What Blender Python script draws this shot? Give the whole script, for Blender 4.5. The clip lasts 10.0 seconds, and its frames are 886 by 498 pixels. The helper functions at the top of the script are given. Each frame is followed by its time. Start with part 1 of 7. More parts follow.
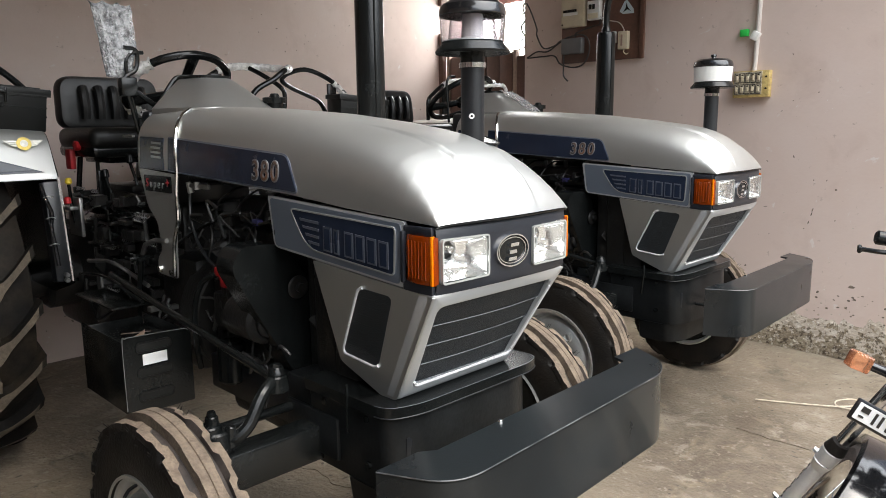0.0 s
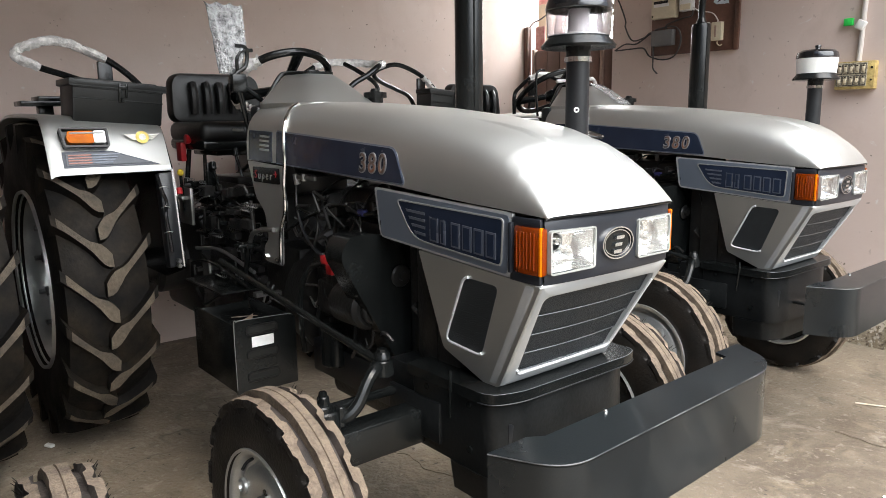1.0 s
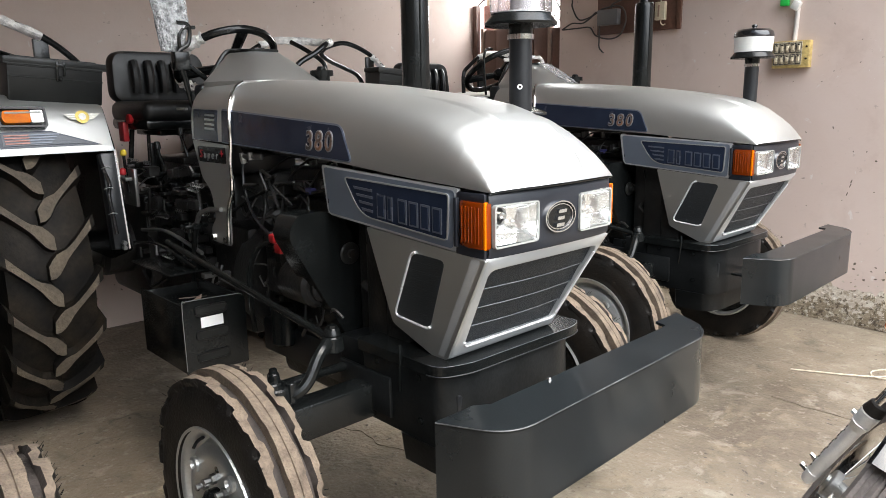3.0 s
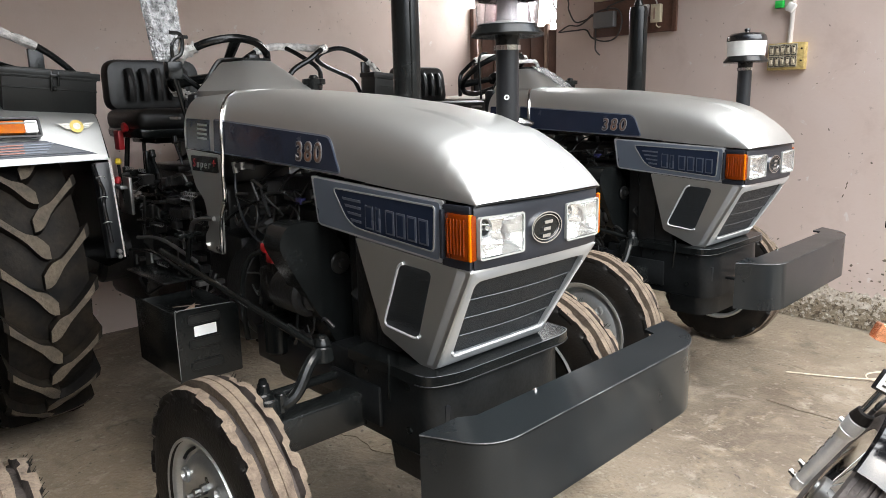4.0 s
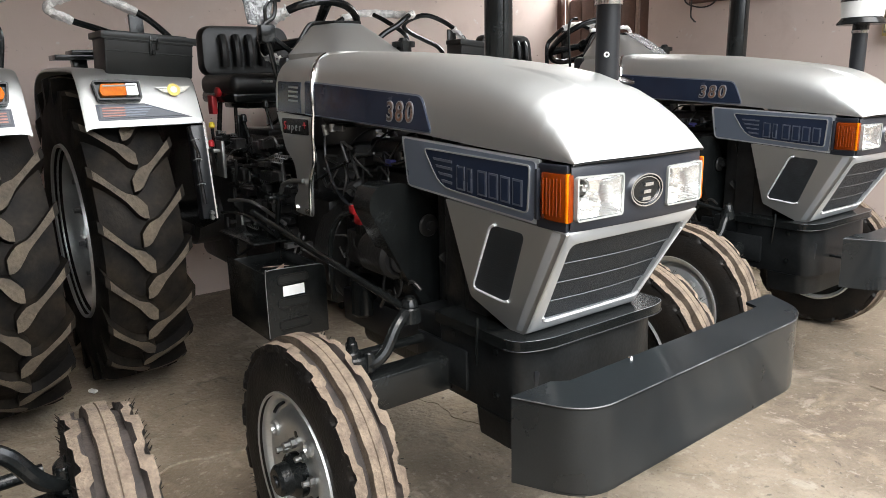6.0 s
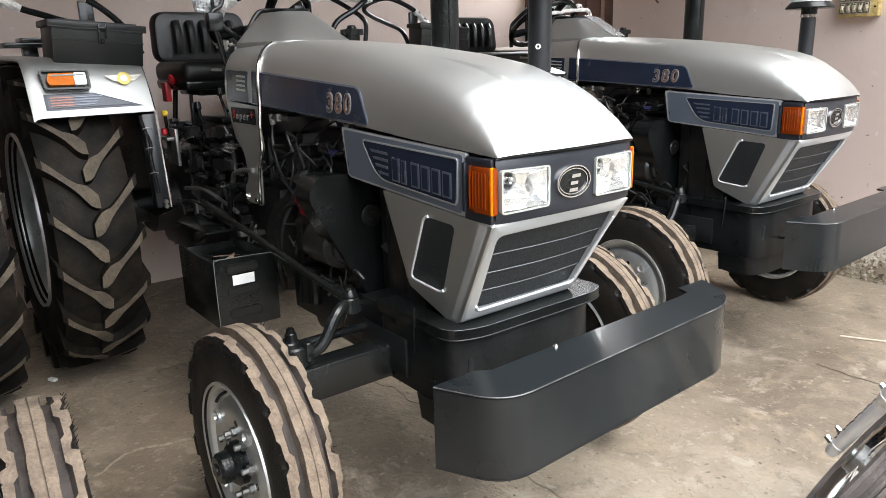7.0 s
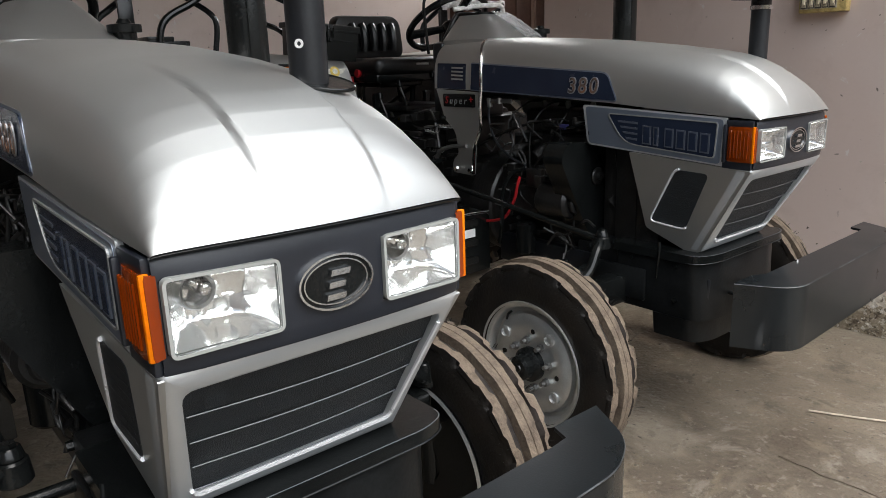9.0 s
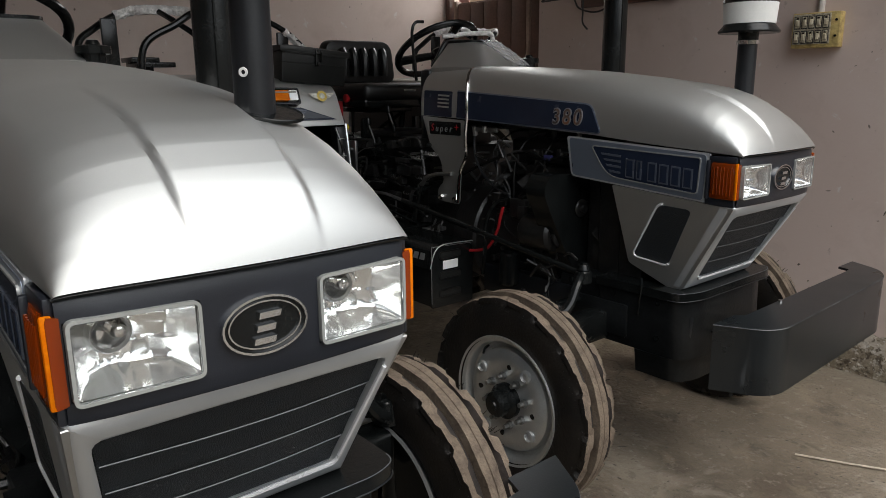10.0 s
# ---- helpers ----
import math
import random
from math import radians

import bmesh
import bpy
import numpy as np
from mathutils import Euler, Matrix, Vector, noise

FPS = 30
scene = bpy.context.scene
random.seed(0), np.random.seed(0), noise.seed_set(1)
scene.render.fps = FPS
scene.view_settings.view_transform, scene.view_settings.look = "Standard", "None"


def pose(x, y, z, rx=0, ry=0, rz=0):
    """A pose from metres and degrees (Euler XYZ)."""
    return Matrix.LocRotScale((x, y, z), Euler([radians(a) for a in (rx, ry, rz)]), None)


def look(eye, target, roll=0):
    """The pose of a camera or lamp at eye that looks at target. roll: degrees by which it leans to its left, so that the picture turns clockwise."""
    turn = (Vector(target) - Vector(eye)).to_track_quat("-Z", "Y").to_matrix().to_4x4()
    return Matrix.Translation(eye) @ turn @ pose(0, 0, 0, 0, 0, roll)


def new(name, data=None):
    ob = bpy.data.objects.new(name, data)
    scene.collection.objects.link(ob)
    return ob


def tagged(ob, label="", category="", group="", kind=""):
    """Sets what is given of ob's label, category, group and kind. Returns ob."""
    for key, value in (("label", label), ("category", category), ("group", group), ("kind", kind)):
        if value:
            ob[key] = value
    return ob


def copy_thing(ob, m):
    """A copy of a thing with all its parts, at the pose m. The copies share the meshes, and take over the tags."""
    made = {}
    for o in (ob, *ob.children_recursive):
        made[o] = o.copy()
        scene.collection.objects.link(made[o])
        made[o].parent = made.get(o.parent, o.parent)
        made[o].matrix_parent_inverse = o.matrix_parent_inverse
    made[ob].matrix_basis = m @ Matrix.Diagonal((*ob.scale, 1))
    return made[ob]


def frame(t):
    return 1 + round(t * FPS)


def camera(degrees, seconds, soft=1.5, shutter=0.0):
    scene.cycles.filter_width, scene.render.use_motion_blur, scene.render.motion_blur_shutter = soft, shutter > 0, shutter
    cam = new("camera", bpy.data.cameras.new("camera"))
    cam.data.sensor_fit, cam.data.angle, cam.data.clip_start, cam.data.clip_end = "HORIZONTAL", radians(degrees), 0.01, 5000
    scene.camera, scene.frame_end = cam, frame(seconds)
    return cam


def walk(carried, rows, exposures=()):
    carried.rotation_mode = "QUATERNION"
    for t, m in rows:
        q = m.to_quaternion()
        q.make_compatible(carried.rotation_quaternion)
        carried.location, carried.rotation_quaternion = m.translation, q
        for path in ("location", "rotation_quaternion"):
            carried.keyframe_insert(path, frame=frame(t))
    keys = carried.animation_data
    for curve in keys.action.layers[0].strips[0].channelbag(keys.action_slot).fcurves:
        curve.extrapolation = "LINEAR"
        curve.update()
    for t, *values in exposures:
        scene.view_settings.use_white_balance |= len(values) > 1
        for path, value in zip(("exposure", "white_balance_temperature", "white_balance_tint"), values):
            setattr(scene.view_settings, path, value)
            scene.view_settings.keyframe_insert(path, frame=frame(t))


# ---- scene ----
LENS = 63.11
EXPOSURES = [(0.0, 0.35, 6060, 7), (0.5, 0.45, 6050, 7), (1.0, 0.69, 6040, 7), (1.5, 0.82, 6030, 7), (2.0, 0.82, 6020, 7), (2.5, 0.69, 6010, 7), (4.0, 0.65, 6000, 7), (4.5, 0.65, 6020, 7), (5.0, 0.58, 6120, 7), (5.5, 0.82, 6080, 7), (7.0, 0.82, 5950, 7), (7.5, 0.70, 5900, 7), (8.0, 0.57, 5720, 6), (8.5, 0.32, 5780, 6), (9.0, -0.22, 5960, 7), (9.5, -0.64, 6060, 7), (10.0, -0.79, 6080, 7)]
SKY, SUN = 0.135, 5.4
# seconds, eye, yaw, pitch, roll
PATH = [
    (0, 1.119, -1.335, 1.386, 44.99, -9.76, -0.62),
    (0.5, 1.120, -1.413, 1.393, 47.85, -9.88, -0.46),
    (1, 1.098, -1.427, 1.387, 50.84, -10.17, -0.74),
    (1.5, 1.112, -1.461, 1.373, 51.99, -10.60, -0.91),
    (2, 1.128, -1.423, 1.380, 50.75, -11.21, -1.26),
    (2.5, 1.144, -1.429, 1.395, 47.74, -11.43, -0.98),
    (2.7, 1.127, -1.433, 1.376, 47.19, -11.68, -0.79),
    (4, 1.165, -1.406, 1.410, 47.43, -11.81, -1.29),
    (4.5, 1.145, -1.377, 1.429, 47.95, -10.95, -0.94),
    (5, 1.110, -1.396, 1.399, 50.55, -6.70, -0.78),
    (5.5, 1.078, -1.390, 1.362, 53.28, -7.45, -0.82),
    (5.7, 1.088, -1.419, 1.352, 53.82, -11.15, -0.68),
    (6.8, 1.198, -1.376, 1.405, 53.28, -15.06, -1.54),
    (7, 1.213, -1.327, 1.400, 52.43, -15.25, -1.58),
    (7.5, 1.153, -1.182, 1.374, 50.42, -15.97, -1.27),
    (8, 0.940, -0.876, 1.361, 49.85, -16.98, -1.08),
    (8.5, 0.882, -0.705, 1.384, 49.66, -15.14, -1.32),
    (9, 0.850, -0.494, 1.379, 50.33, -14.82, -1.85),
    (9.5, 0.861, -0.370, 1.391, 50.18, -13.85, -1.28),
    (10, 0.857, -0.390, 1.390, 50.43, -13.00, -0.54),
]
T2_AT = (-0.241, 1.91, 0, 0, 0, 0.16)
T0_AT = (0.166, -1.7505, 0, 0, 0, 4.2)

def build_camera():
    cam = camera(LENS, 10.0, soft=0.6)
    rows = []
    for t, x, y, z, yaw, pitch, roll in PATH:
        yaw, pitch = radians(yaw), radians(pitch)
        ahead = Vector((-math.sin(yaw) * math.cos(pitch), math.cos(yaw) * math.cos(pitch), math.sin(pitch)))
        eye = Vector((x, y, z))
        rows.append((t, look(eye, eye + ahead * 2, roll)))
    walk(cam, rows, EXPOSURES)


build_camera()

# ---- world, sun ----
world = bpy.data.worlds.new("overcast_sky")
scene.world = world
world.use_nodes = True
wn = world.node_tree.nodes
wl = world.node_tree.links
sky = wn.new("ShaderNodeTexSky")
sky.sky_type = "NISHITA"
sky.sun_disc = False
sky.sun_elevation = radians(57)
sky.sun_rotation = radians(88)
sky.air_density, sky.dust_density, sky.ozone_density = 1.0, 8.0, 1.0
wn["Background"].inputs["Strength"].default_value = SKY
wl.new(sky.outputs[0], wn["Background"].inputs["Color"])

sun_data = bpy.data.lights.new("sun", "SUN")
sun_data.energy, sun_data.angle, sun_data.color = SUN, radians(92), (1.0, 0.985, 0.965)
sun = new("sun", sun_data)
sun.matrix_world = look((5.0, 0.2, 7.7), (0, 0, 0))

# daylight falling in through the open door
door_light = bpy.data.lights.new("door_daylight", "AREA")
door_light.shape, door_light.size, door_light.size_y = "RECTANGLE", 0.85, 0.80
door_light.energy, door_light.color = 15.0, (1.0, 0.96, 0.92)
door_lamp = new("door_daylight", door_light)
door_lamp.matrix_world = look((-2.95, 3.50, 2.45), (-2.95, 2.0, 2.1))

# ---- materials ----
def mat(name, col, rough=0.5, metal=0.0, var=0.12, scale=6.0, fine=90.0, bump=0.1, coat=0.0, col2=None, rvar=0.12, mask=0.5, spec=0.5, piece=0.0, coat_rough=0.06):
    """Procedural surface: two scales of noise over a base colour, with relief in the fine one."""
    m = bpy.data.materials.new(name)
    m.use_nodes = True
    n, l = m.node_tree.nodes, m.node_tree.links
    b = n["Principled BSDF"]
    tc = n.new("ShaderNodeTexCoord")
    big, small = n.new("ShaderNodeTexNoise"), n.new("ShaderNodeTexNoise")
    big.inputs["Scale"].default_value, big.inputs["Detail"].default_value = scale, 6
    small.inputs["Scale"].default_value, small.inputs["Detail"].default_value = fine, 4
    for t in (big, small):
        l.new(tc.outputs["Object"], t.inputs["Vector"])
    ramp = n.new("ShaderNodeValToRGB")
    ramp.color_ramp.elements[0].position, ramp.color_ramp.elements[1].position = mask - 0.17, mask + 0.17
    c = Vector(col)
    dark = col2 if col2 else tuple(c * (1 - var))
    light = tuple(c) if col2 else tuple(min(1, v * (1 + var)) for v in c)
    ramp.color_ramp.elements[0].color, ramp.color_ramp.elements[1].color = (*dark, 1), (*light, 1)
    l.new(big.outputs["Fac"], ramp.inputs["Fac"])
    mix = n.new("ShaderNodeMix")
    mix.data_type, mix.blend_type = "RGBA", "MULTIPLY"
    mix.inputs["Factor"].default_value = min(1.0, var * 2.5)
    l.new(ramp.outputs["Color"], mix.inputs["A"])
    fr = n.new("ShaderNodeMapRange")
    fr.inputs["From Min"].default_value, fr.inputs["From Max"].default_value = 0.3, 0.7
    fr.inputs["To Min"].default_value, fr.inputs["To Max"].default_value = 0.7, 1.1
    l.new(small.outputs["Fac"], fr.inputs["Value"])
    l.new(fr.outputs["Result"], mix.inputs["B"])
    out = mix.outputs["Result"]
    if piece:
        info, hv = n.new("ShaderNodeObjectInfo"), n.new("ShaderNodeHueSaturation")
        pr = n.new("ShaderNodeMapRange")
        pr.inputs["To Min"].default_value, pr.inputs["To Max"].default_value = 1 - piece, 1 + piece
        l.new(info.outputs["Random"], pr.inputs["Value"])
        l.new(pr.outputs["Result"], hv.inputs["Value"])
        l.new(out, hv.inputs["Color"])
        out = hv.outputs["Color"]
    l.new(out, b.inputs["Base Color"])
    rr = n.new("ShaderNodeMapRange")
    rr.inputs["To Min"].default_value, rr.inputs["To Max"].default_value = max(0.03, rough - rvar), min(1, rough + rvar)
    l.new(big.outputs["Fac"], rr.inputs["Value"])
    l.new(rr.outputs["Result"], b.inputs["Roughness"])
    b.inputs["Metallic"].default_value = metal
    b.inputs["Specular IOR Level"].default_value = spec
    if coat:
        b.inputs["Coat Weight"].default_value, b.inputs["Coat Roughness"].default_value = coat, coat_rough
    if bump:
        bp = n.new("ShaderNodeBump")
        bp.inputs["Strength"].default_value, bp.inputs["Distance"].default_value = bump, 0.01
        l.new(small.outputs["Fac"], bp.inputs["Height"])
        l.new(bp.outputs["Normal"], b.inputs["Normal"])
    return m


SILVER = mat("silver_paint", (0.575, 0.58, 0.562), 0.46, 0.92, 0.03, 3, 600, 0.012, coat=0.06, rvar=0.03, coat_rough=0.35)
CASTING = mat("black_casting", (0.010, 0.011, 0.0115), 0.32, 0.0, 0.35, 9, 90, 0.06, spec=0.2)
SILVER_LIGHT = mat("light_silver_paint", (0.63, 0.65, 0.66), 0.34, 0.55, 0.03, 3, 500, 0.015, coat=0.3, rvar=0.03)
NAVY = mat("navy_vinyl", (0.017, 0.024, 0.045), 0.24, 0.0, 0.12, 8, 300, 0.02, spec=0.35)
BLUEGREY = mat("blue_grey_paint", (0.245, 0.285, 0.355), 0.32, 0.65, 0.05, 5, 400, 0.02, coat=0.3)
FASCIA = mat("fascia_plastic", (0.016, 0.0185, 0.025), 0.36, 0.0, 0.15, 6, 500, 0.05)
BLACK = mat("black_paint", (0.0075, 0.0085, 0.0085), 0.22, 0.0, 0.3, 9, 120, 0.05, spec=0.33)
CHASSIS = mat("chassis_paint", (0.011, 0.0125, 0.015), 0.36, 0.0, 0.3, 7, 150, 0.03)
BUMPER = mat("bumper_paint", (0.0105, 0.0130, 0.0145), 0.30, 0.0, 0.25, 4, 260, 0.03, coat=0.25, spec=0.4)
BRIGHT = mat("bright_silver_trim", (0.84, 0.85, 0.86), 0.28, 0.3, 0.04, 6, 200, 0.01, coat=0.3)
ENGINE = mat("engine_black", (0.016, 0.0155, 0.0148), 0.33, 0.0, 0.45, 14, 90, 0.2)
MESHED = mat("grille_plastic", (0.0135, 0.017, 0.020), 0.45, 0.0, 0.3, 40, 420, 0.5)
TIN = mat("dark_tin", (0.0125, 0.0135, 0.013), 0.42, 0.0, 0.25, 8, 160, 0.06, spec=0.4)
VINYL = mat("seat_vinyl", (0.005, 0.0052, 0.0052), 0.40, 0.0, 0.2, 10, 350, 0.12)
RUBBER = mat("tyre_rubber", (0.0095, 0.0088, 0.0082), 0.55, 0.0, 0.35, 7, 110, 0.25, spec=0.28, col2=(0.024, 0.019, 0.0145), mask=0.44)
WORN = mat("worn_edge", (0.17, 0.175, 0.18), 0.4, 0.4, 0.35, 14, 90, 0.1, col2=(0.03, 0.033, 0.036))
DUST = mat("dusty_tread", (0.185, 0.142, 0.102), 0.9, 0.0, 0.3, 24, 140, 0.4, col2=(0.090, 0.066, 0.048), mask=0.42)
# groove dust, its colour darkened as well for the shade between the ribs
GROOVE = mat("dusty_shaded_groove", (0.060, 0.047, 0.040), 0.85, 0.0, 0.3, 16, 90, 0.3, col2=(0.026, 0.021, 0.018))
REAR_RUBBER = mat("rear_tyre_rubber", (0.0065, 0.006, 0.0055), 0.66, 0.0, 0.35, 9, 70, 0.15, col2=(0.024, 0.018, 0.012), mask=0.44, spec=0.18)
WINGS = mat("pale_gold_print", (0.74, 0.73, 0.65), 0.4, 0.2, 0.2, 30)
DARKSTEEL = mat("oily_steel", (0.10, 0.10, 0.10), 0.35, 0.8, 0.25, 18, 160, 0.08)
DUST_DARK = mat("rear_tread", (0.130, 0.104, 0.073), 0.85, 0.0, 0.3, 13, 90, 0.45, col2=(0.065, 0.053, 0.040), mask=0.47)
RIM = mat("rim_silver", (0.58, 0.59, 0.58), 0.34, 0.75, 0.12, 9, 220, 0.04, coat=0.2)
CHROME = mat("chrome", (0.8, 0.8, 0.8), 0.12, 1.0, 0.04, 6, 200, 0.01, rvar=0.05)
STEEL = mat("dull_steel", (0.33, 0.33, 0.32), 0.4, 0.9, 0.2, 18, 160, 0.08)
RED = mat("red_plastic", (0.42, 0.015, 0.02), 0.4, 0, 0.1)
YELLOW = mat("yellow_plastic", (0.75, 0.55, 0.03), 0.4, 0, 0.1)
GREEN = mat("green_plastic", (0.05, 0.60, 0.09), 0.4, 0, 0.05)
WHITE = mat("white_plastic", (0.78, 0.78, 0.75), 0.45, 0, 0.05, 10, 200, 0.03)
LABEL = mat("white_label", (0.85, 0.85, 0.84), 0.5, 0, 0.03)
GREYTXT = mat("silver_print", (0.42, 0.43, 0.42), 0.35, 0.5, 0.1)
NUMEDGE = mat("numeral_edge", (0.30, 0.31, 0.33), 0.35, 0.4, 0.1)
NUMFILL = mat("numeral_fill", (0.36, 0.18, 0.10), 0.3, 0.35, 0.3, 22, 200, 0.02, col2=(0.16, 0.14, 0.13))
SLATE = mat("slate_print", (0.055, 0.062, 0.075), 0.35, 0.2, 0.1)
DECALRED = mat("decal_stripe", (0.40, 0.17, 0.13), 0.4, 0.1, 0.2, 20)
BEZEL = mat("lamp_bezel", (0.36, 0.37, 0.35), 0.25, 0.1, 0.05, 10, 200, 0.02, coat=0.4)
SILVERED = mat("silvered_reflector", (0.96, 0.96, 0.95), 0.15, 0.92, 0.03, 10, 200, 0.0, rvar=0.03)
DARKCHROME = mat("dark_chrome", (0.78, 0.79, 0.80), 0.20, 1.0, 0.05, 8, 200, 0.01, rvar=0.05)
SLATEDGE = mat("slat_edge", (0.12, 0.127, 0.135), 0.3, 0.3, 0.1)
TXTEDGE = mat("raised_letter_edge", (0.11, 0.125, 0.155), 0.3, 0.4, 0.1)
GOLD = mat("gold_print", (0.72, 0.55, 0.12), 0.4, 0.2, 0.2, 30)
WRAP = mat("plastic_wrap", (0.80, 0.78, 0.75), 0.18, 0.0, 0.25, 30, 90, 0.7, spec=0.8)
FOIL = mat("bubble_wrap", (0.66, 0.67, 0.68), 0.16, 0.6, 0.35, 42, 120, 1.0, col2=(0.16, 0.165, 0.17), spec=0.9, mask=0.44)


def patchy(name, base, layers, rough, bump, speck=None, cracks=None):
    """A worn surface: a base colour with layers of (colour, scale, threshold, softness, amount) laid over it by noise; specks and cracks on top."""
    m = bpy.data.materials.new(name)
    m.use_nodes = True
    n, l = m.node_tree.nodes, m.node_tree.links
    b = n["Principled BSDF"]
    tc = n.new("ShaderNodeTexCoord")
    warp = n.new("ShaderNodeTexNoise")
    warp.inputs["Scale"].default_value = 2.3
    l.new(tc.outputs["Object"], warp.inputs["Vector"])
    add = n.new("ShaderNodeVectorMath")
    add.operation = "MULTIPLY_ADD"
    add.inputs[1].default_value = (0.35, 0.35, 0.35)
    l.new(warp.outputs["Color"], add.inputs[0])
    l.new(tc.outputs["Object"], add.inputs[2])
    rgb = n.new("ShaderNodeRGB")
    rgb.outputs[0].default_value = (*base, 1)
    col = rgb.outputs[0]

    def lay(fac, colour):
        nonlocal col
        mx = n.new("ShaderNodeMix")
        mx.data_type = "RGBA"
        mx.inputs["B"].default_value = (*colour, 1)
        l.new(fac, mx.inputs["Factor"])
        l.new(col, mx.inputs["A"])
        col = mx.outputs["Result"]

    def window(src, lo, hi, amount):
        r = n.new("ShaderNodeMapRange")
        r.inputs["From Min"].default_value, r.inputs["From Max"].default_value = lo, hi
        r.inputs["To Min"].default_value, r.inputs["To Max"].default_value = 0.0, amount
        l.new(src, r.inputs["Value"])
        return r.outputs["Result"]

    for i, (c, sc, th, so, am) in enumerate(layers):
        t = n.new("ShaderNodeTexNoise")
        t.noise_dimensions = "4D"
        t.inputs["W"].default_value = 3.1 * i + 1
        t.inputs["Scale"].default_value, t.inputs["Detail"].default_value, t.inputs["Roughness"].default_value = sc, 8, 0.62
        l.new(add.outputs[0] if sc < 20 else tc.outputs["Object"], t.inputs["Vector"])
        lay(window(t.outputs["Fac"], th, th + so, am), c)
    if speck:
        c, sc, size, dens = speck
        v = n.new("ShaderNodeTexVoronoi")
        v.inputs["Scale"].default_value = sc
        l.new(add.outputs[0], v.inputs["Vector"])
        near = window(v.outputs["Distance"], size, size * 0.6, 1.0)
        t = n.new("ShaderNodeTexNoise")
        t.inputs["Scale"].default_value, t.inputs["Detail"].default_value = 1.7, 3
        l.new(tc.outputs["Object"], t.inputs["Vector"])
        mul = n.new("ShaderNodeMath")
        mul.operation = "MULTIPLY"
        l.new(near, mul.inputs[0])
        l.new(window(t.outputs["Fac"], dens, dens + 0.08, 0.85), mul.inputs[1])
        lay(mul.outputs[0], c)
    if cracks:
        c, sc, w = cracks
        v = n.new("ShaderNodeTexVoronoi")
        v.feature = "DISTANCE_TO_EDGE"
        v.inputs["Scale"].default_value = sc
        l.new(add.outputs[0], v.inputs["Vector"])
        t = n.new("ShaderNodeTexNoise")
        t.inputs["Scale"].default_value = 1.1
        l.new(tc.outputs["Object"], t.inputs["Vector"])
        mul = n.new("ShaderNodeMath")
        mul.operation = "MULTIPLY"
        l.new(window(v.outputs["Distance"], w, w * 0.3, 1.0), mul.inputs[0])
        l.new(window(t.outputs["Fac"], 0.50, 0.58, 0.7), mul.inputs[1])
        lay(mul.outputs[0], c)
    l.new(col, b.inputs["Base Color"])
    fine = n.new("ShaderNodeTexNoise")
    fine.inputs["Scale"].default_value, fine.inputs["Detail"].default_value = 55, 6
    l.new(tc.outputs["Object"], fine.inputs["Vector"])
    rr = n.new("ShaderNodeMapRange")
    rr.inputs["To Min"].default_value, rr.inputs["To Max"].default_value = rough - 0.15, min(1, rough + 0.12)
    l.new(fine.outputs["Fac"], rr.inputs["Value"])
    l.new(rr.outputs["Result"], b.inputs["Roughness"])
    bp = n.new("ShaderNodeBump")
    bp.inputs["Strength"].default_value, bp.inputs["Distance"].default_value = bump, 0.012
    l.new(fine.outputs["Fac"], bp.inputs["Height"])
    l.new(bp.outputs["Normal"], b.inputs["Normal"])
    return m


FLOOR = patchy("worn_concrete", (0.205, 0.168, 0.122), [((0.105, 0.080, 0.056), 0.8, 0.47, 0.12, 0.85), ((0.315, 0.270, 0.205), 1.9, 0.52, 0.12, 0.7), ((0.29, 0.240, 0.165), 5.0, 0.55, 0.10, 0.5), ((0.095, 0.074, 0.054), 4.2, 0.60, 0.05, 0.7),
               ((0.33, 0.295, 0.235), 9.0, 0.56, 0.10, 0.55), ((0.125, 0.100, 0.076), 17.0, 0.57, 0.07, 0.5), ((0.33, 0.295, 0.24), 34.0, 0.58, 0.07, 0.5), ((0.085, 0.068, 0.052), 62.0, 0.60, 0.05, 0.45), ((0.36, 0.33, 0.28), 100.0, 0.63, 0.05, 0.3)], 0.72, 0.8,
               ((0.062, 0.050, 0.038), 20, 0.15, 0.46), ((0.11, 0.092, 0.073), 0.9, 0.004))
WALLP = patchy("lilac_beige_limewash", (0.63, 0.515, 0.455), [((0.67, 0.575, 0.525), 1.1, 0.48, 0.2, 0.7), ((0.52, 0.41, 0.355), 3.0, 0.54, 0.14, 0.5), ((0.70, 0.66, 0.63), 14.0, 0.64, 0.04, 0.7), ((0.40, 0.32, 0.27), 26.0, 0.64, 0.05, 0.6), ((0.76, 0.73, 0.70), 48.0, 0.69, 0.03, 0.8), ((0.47, 0.38, 0.32), 0.55, 0.53, 0.16, 0.45)], 0.86, 0.07,
               ((0.13, 0.105, 0.085), 14, 0.085, 0.47))
RUBBLE = patchy("damp_broken_mortar", (0.24, 0.195, 0.135), [((0.34, 0.29, 0.21), 9.0, 0.50, 0.10, 0.7), ((0.075, 0.055, 0.036), 22.0, 0.54, 0.06, 0.8), ((0.52, 0.47, 0.39), 34.0, 0.56, 0.04, 0.8), ((0.07, 0.052, 0.035), 60.0, 0.54, 0.05, 0.85), ((0.62, 0.58, 0.51), 85.0, 0.59, 0.03, 0.85)], 0.9, 0.9)
